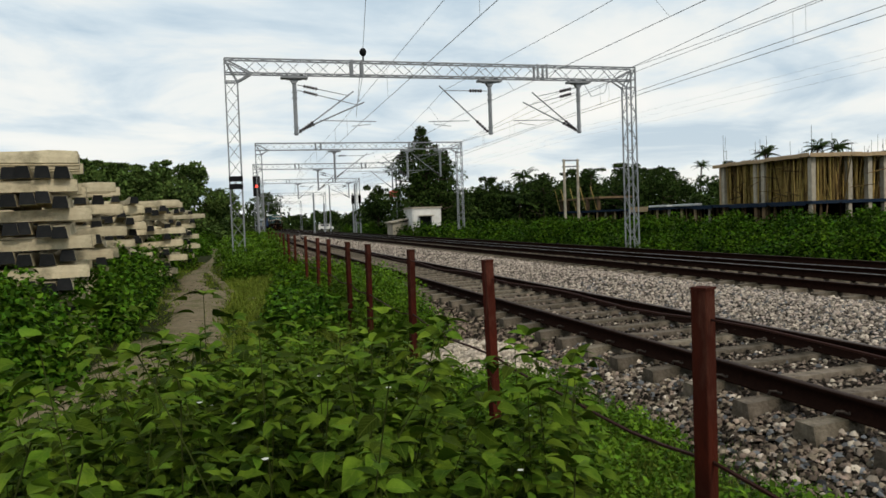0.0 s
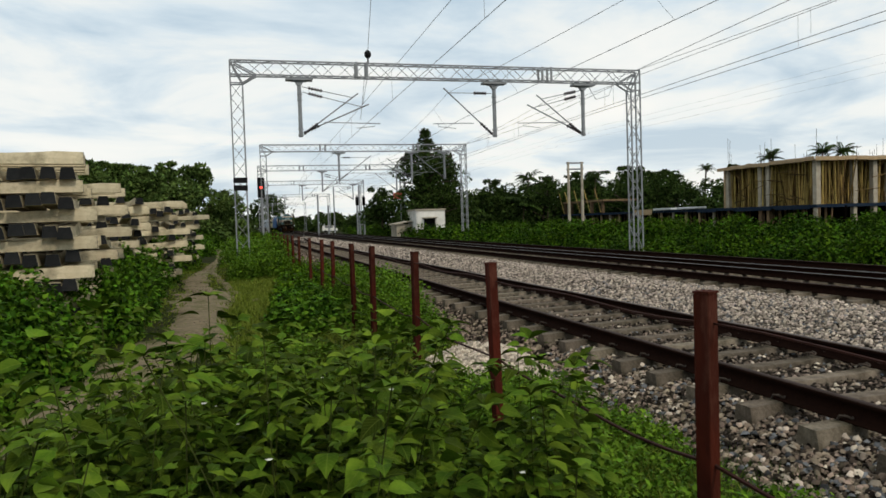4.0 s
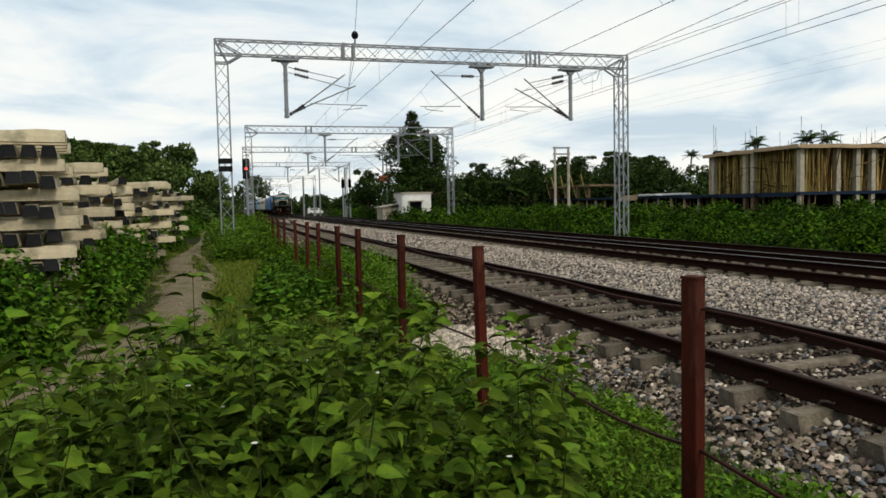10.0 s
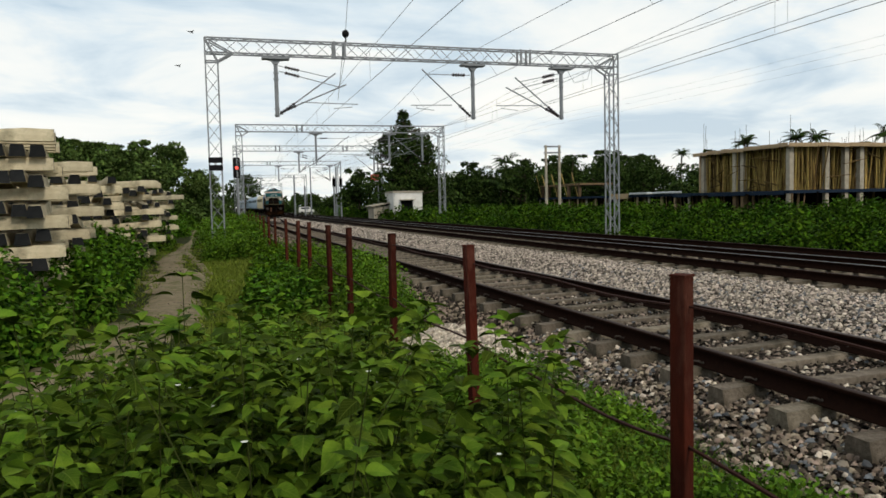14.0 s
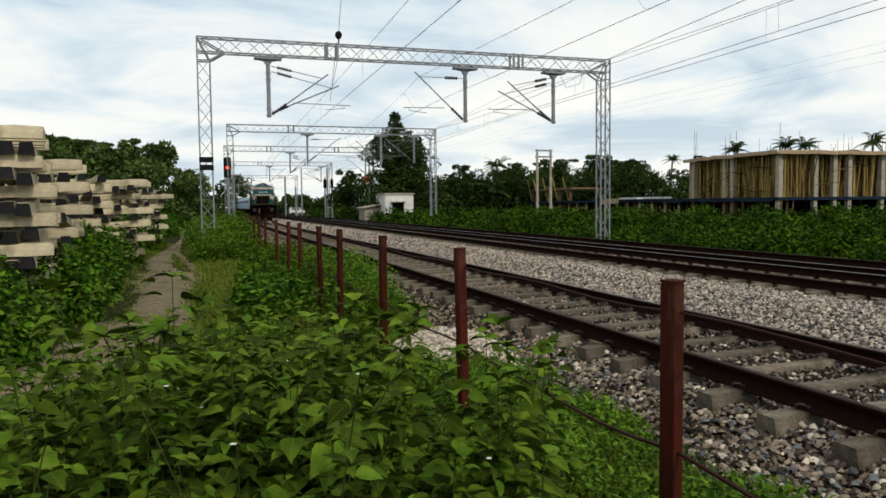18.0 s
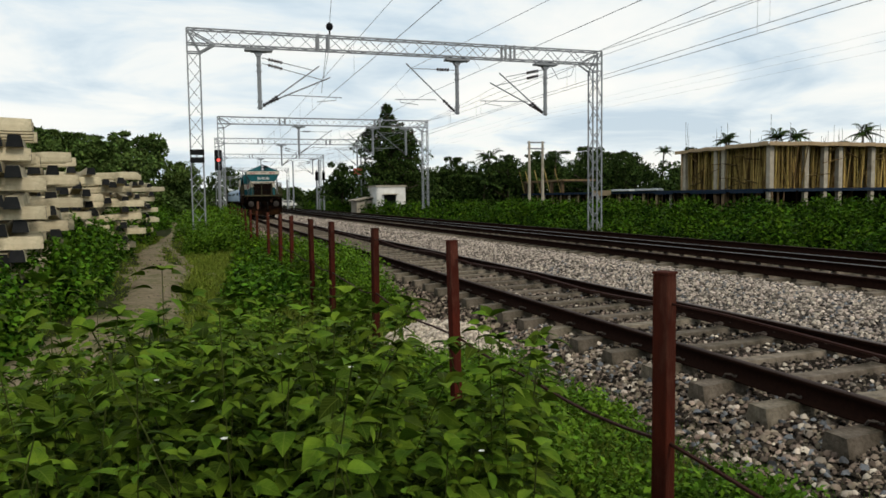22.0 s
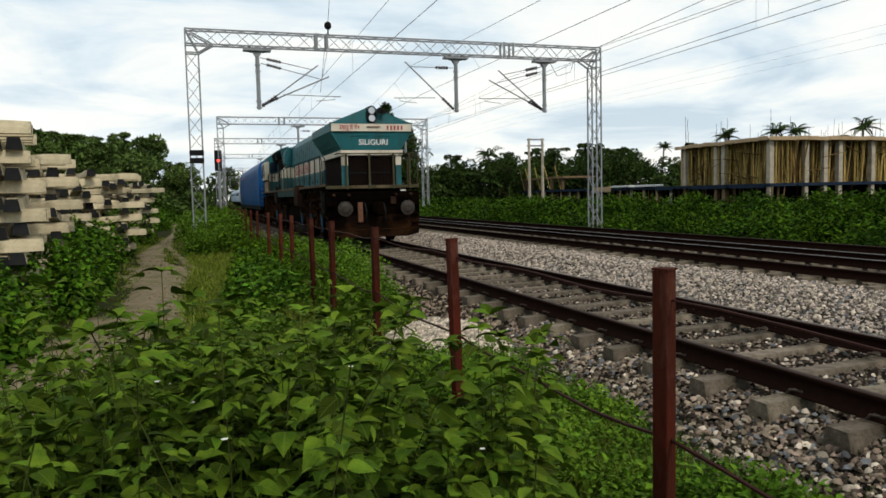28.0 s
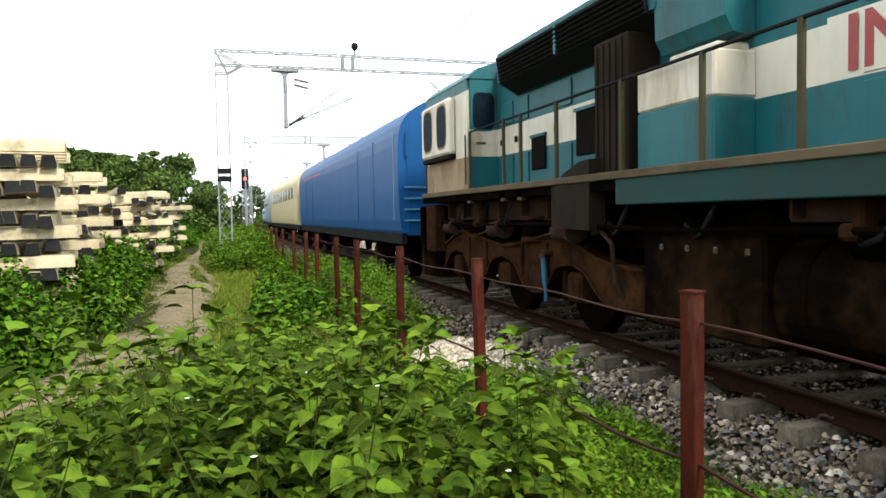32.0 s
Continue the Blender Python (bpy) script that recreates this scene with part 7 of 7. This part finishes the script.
            for y in (c - 2.3, c, c + 2.3):
                part("brake_cylinder", cyl(cyl(B(), (s * 1.30, y - 0.12, 1.24), (s * 1.30, y + 0.3, 1.22), 0.12, 14), (s * 1.30, y - 0.2, 1.24), (s * 1.30, y - 0.12, 1.24), 0.15, 14), M_SANDBOX, bg)
                part("brake_rod", cyl(B(), (s * 1.32, y + 0.3, 1.22), (s * 1.30, y + 0.95, 1.13), 0.02, 8), M_SANDBOX, bg)
                part("brake_hanger", box(B(), (s * 1.10, y + 0.5, 0.62), (0.06, 0.10, 0.55), bevel=0.02), M_RUST, bg)
                part("brake_shoe", prism(B(), [(y + 0.57 + 0.12 * math.sin(q), 0.53 + 0.28 * math.cos(q)) for q in np.linspace(0.2, 2.9, 7)] + [(y + 0.56, 0.53 - 0.24), (y + 0.56, 0.53 + 0.24)], "x", s * 0.92, s * 1.0), M_RUST, bg)
            bm = B()
            tube(bm, [(s * (1.36 - 0.03 * math.sin(q)), c - 2.6 + 0.4 * q, 1.28 + 0.04 * math.sin(q * 1.7)) for q in range(14)], 0.016, 5)
            part("brake_pipe", bm, M_GRIME_SHADE, bg)
            e = c + (d1 - 0.3 if c < 0 else d0 + 0.5)
            part("sand_pipe", tube(B(), [(s * 1.3, e + 0.5, 1.22), (s * 1.34, e + 0.25, 1.26), (s * 1.34, e, 1.12), (s * 1.32, e - 0.05, 0.7), (s * 1.2, e - 0.05, 0.5)], 0.026, 7), M_SANDBOX, bg)
        for y in (c - 2.3, c, c + 2.3):
            wheelset(bg, y, 0.546)
    return t


M_STEELHEAD = mat("worn_buffer_steel", (0.042, 0.034, 0.028), (0.020, 0.016, 0.013), 0.6, 0.2, scale=9, bump=0.1, spec=0.2)
M_DUCT = mat("sooty_brown_steel", (0.026, 0.017, 0.012), (0.010, 0.0075, 0.006), 0.85, scale=3, spec=0.06, stretch=(1, 1, 0.3))
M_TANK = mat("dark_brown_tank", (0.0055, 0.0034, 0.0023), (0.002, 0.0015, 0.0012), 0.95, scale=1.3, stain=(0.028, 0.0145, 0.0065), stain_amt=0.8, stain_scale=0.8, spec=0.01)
M_LEVER = mat("faded_red_brown_paint", (0.16, 0.075, 0.045), (0.09, 0.042, 0.026), 0.8, scale=7)
M_STEPBOX = mat("grime_and_shadow_grey", (0.012, 0.010, 0.0095), (0.005, 0.0045, 0.004), 0.85, scale=3, spec=0.04, bump=0.1)
M_GRILLEBAR = mat("brown_grille_bar", (0.014, 0.0085, 0.006), None, 0.8, spec=0.05)

COACH_PROFILE = [(-1.50, 1.02), (-1.56, 1.12), (-1.60, 1.35), (-1.625, 1.9), (-1.625, 3.0), (-1.60, 3.25), (-1.54, 3.45), (-1.43, 3.62), (-1.27, 3.76), (-1.05, 3.88), (-0.75, 3.98), (-0.4, 4.05), (0, 4.08)]
COACH_PROFILE += [(-x, z) for x, z in COACH_PROFILE[-2::-1]]


def build_coach(paint, label, van):
    t = empty("passenger_coach" if not van else "luggage_van", label=label, category="railway coach", group="train")
    bm = prism(B(), COACH_PROFILE, "y", -10.4, 10.4)
    part("body", bm, paint, t)
    part("roof", prism(B(), [(x * 1.004, z + 0.012) for x, z in COACH_PROFILE[9:16]], "y", -10.41, 10.41), paint if van else M_ROOF, t)
    part("underframe", box(B(), (0, 0, 0.98), (2.9, 20.6, 0.18)), M_GRIME_SHADE, t)
    for s in (-1, 1):
        part("solebar", box(B(), (s * 1.5, 0, 0.95), (0.12, 20.8, 0.24)), M_BLACK, t)
        if van:
            for y in (-6.6, 6.2):
                for d in (-1.1, 1.1):
                    part("door_edge", box(B(), (s * 1.628, y + d, 2.25), (0.014, 0.03, 2.1)), paint, t)
            for k in range(4):
                part("step_rung", box(B(), (s * 1.25, -10.44, 1.35 + 0.24 * k), (0.5, 0.05, 0.035)), M_PALEBLUE, t, "pale blue end step")
            part("end_handrail", tube(B(), [(s * 1.45, -10.42, 2.7), (s * 1.45, -10.5, 2.75), (s * 1.45, -10.5, 3.2), (s * 1.45, -10.42, 3.25)], 0.018, 6), paint, t)
            part("corner_strip", box(B(), (s * 1.40, -10.41, 2.2), (0.05, 0.03, 2.2)), paint, t)
            for y in (-9.95, 9.95):
                part("painted_stripe", box(B(), (s * 1.626, y, 2.35), (0.010, 0.045, 2.0)), M_PALEBLUE, t, "pale blue upright stripe")
            part("painted_stripe", box(B(), (s * 1.612, 5.5, 3.12), (0.03, 5.5, 0.06)), M_PINK, t, "thin pink painted line")
        else:
            for i in range(9):
                part("window", box(B(), (s * 1.625, -7.4 + i * 1.85, 2.75), (0.03, 1.1, 0.62), bevel=0.01), M_GLASS, t)
            for y in (-9.6, 9.6):
                part("door", box(B(), (s * 1.625, y, 2.2), (0.03, 0.8, 1.9), bevel=0.01), paint, t)
    for e in (-1, 1):
        part("vestibule", box(B(), (0, e * 10.55, 2.35), (1.3, 0.3, 2.2), bevel=0.03), M_BLACK, t)
        for x in (-0.978, 0.978):
            part("buffer", cyl(cyl(B(), (x, e * 10.4, 1.105), (x, e * 10.95, 1.105), 0.11, 10), (x, e * 10.9, 1.105), (x, e * 10.98, 1.105), 0.23, 16), M_GRIME_SHADE, t)
        part("coupler", box(B(), (0, e * 10.7, 1.1), (0.3, 0.6, 0.3)), M_GRIME_SHADE, t)
    for c in (-7.4, 7.4):
        bg = part("bogie", box(B(), (0, c, 0.72), (1.9, 3.0, 0.25)), M_GRIME_SHADE, t)
        for s in (-1, 1):
            part("bogie_frame", box(B(), (s * 1.1, c, 0.66), (0.16, 3.5, 0.26), bevel=0.04), M_GRIME_SHADE, bg)
        for y in (c - 1.45, c + 1.45):
            wheelset(bg, y, 0.457)
    part("battery_box", box(B(), (-1.1, 0.5, 0.65), (0.7, 2.6, 0.55), bevel=0.03), M_GRIME_SHADE, t)
    part("battery_box", box(B(), (1.1, -0.5, 0.65), (0.7, 2.6, 0.55), bevel=0.03), M_GRIME_SHADE, t)
    return t


M_PALEBLUE = mat("pale_blue_paint", (0.10, 0.25, 0.42), (0.06, 0.18, 0.34), 0.5, scale=4)
M_PINK = mat("pink_line", (0.55, 0.08, 0.12), None, 0.5)


def front_y(t):
    """Place along the line of the locomotive's leading buffers."""
    return float(np.interp(t, (0, 21, 23, 25, 28, 30, 31, 32), (207.0, 67.2, 54.4, 41.9, 22.1, 7.34, -0.03, -7.43)))


def vehicle_pose(y_mid, half=7.0):
    xa, xb = loop_x(y_mid - half), loop_x(y_mid + half)
    return pose((xa + xb) / 2, y_mid, 0, 0, 0, -math.degrees(math.atan2(xb - xa, 2 * half)))


TIMES = [i for i in range(33)]


def build_all():
    build_ground()
    build_path()
    build_tracks()
    build_fence()
    for p in PORTALS:
        build_portal(*p, True)
    build_wires()
    build_signal()
    build_stacks()
    build_site()
    build_huts()
    build_woods()
    build_bushes()
    build_grass()
    build_weeds()
    build_blossoms()
    train = [(build_loco(), 9.65)]
    y = 22.47
    van = build_coach(M_BLUEC, "plain bright blue luggage van coupled behind the locomotive", True)
    train.append((van, y + 10.98))
    y += 21.75
    first = build_coach(M_CREAMC, "cream coach with a row of windows", False)
    train.append((first, y + 10.98))
    y += 21.75
    grey = build_coach(M_GREYC, "grey-blue coach with a row of windows", False)
    train.append((grey, y + 10.98))
    for i in range(5):
        y += 21.75
        train.append((copy_thing(grey, Matrix()), y + 10.98))
    build_ballast()
    return train


def build_bird():
    t = empty("bird", label="small dark bird in flight", category="bird", group="birds")
    bm = B()
    tube(bm, [(0, -0.16, 0.0), (0, -0.09, 0.01), (0, 0.02, 0.012), (0, 0.10, 0.005), (0, 0.15, 0.0)], 0.028, 7)
    part("body", bm, M_BLACK, t)
    part("tail", prism(B(), [(-0.012, -0.15), (0.012, -0.15), (0.035, -0.25), (-0.035, -0.25)], "z", -0.003, 0.003), M_BLACK, t)
    for s in (-1, 1):
        bm = B()
        pts = [(s * 0.015, 0.05, 0.015), (s * 0.10, 0.06, 0.06), (s * 0.20, 0.0, 0.08), (s * 0.10, -0.035, 0.055), (s * 0.015, -0.07, 0.012)]
        up = [bm.verts.new(p) for p in pts]
        lo = [bm.verts.new((p[0], p[1], p[2] - 0.008)) for p in pts]
        bm.faces.new(up); bm.faces.new(lo[::-1])
        for q in range(5):
            bm.faces.new((up[q], lo[q], lo[(q + 1) % 5], up[(q + 1) % 5]))
        part("wing", bm, M_BLACK, t)
    return t


BIRDS = [
    [(0, -9, 62, 4.5), (12.2, -9, 62, 4.5), (12.7, -3.02, 37.47, 6.98), (12.9, -2.56, 37.42, 7.54), (13.1, -1.85, 37.4, 7.9), (13.3, -1.2, 37.33, 8.42), (13.5, -0.55, 37.28, 8.78), (16, -1.5, 37.5, 15.5), (32, 14, 60, 40)],
    [(0, -7, 68, 3.5), (12.4, -7, 68, 3.5), (12.9, -3.88, 41.66, 5.09), (13.1, -3.71, 41.64, 5.5), (13.3, -3.53, 41.58, 6.2), (13.5, -3.03, 41.53, 6.88), (13.7, -2.48, 41.46, 7.69), (14.0, -1.43, 41.31, 8.88), (14.3, -0.63, 41.15, 9.82), (16.5, -1.0, 40, 17.5), (32, 16, 70, 42)],
]
birds = [build_bird() for row in BIRDS]
train = build_all()


def motions():
    for bird, rows in zip(birds, BIRDS):
        walk(bird, [(t, pose(x, y, z, 0, 0, -35)) for t, x, y, z in rows])
    for vehicle, behind in train:
        walk(vehicle, [(t, vehicle_pose(front_y(t) + behind)) for t in TIMES])


motions()
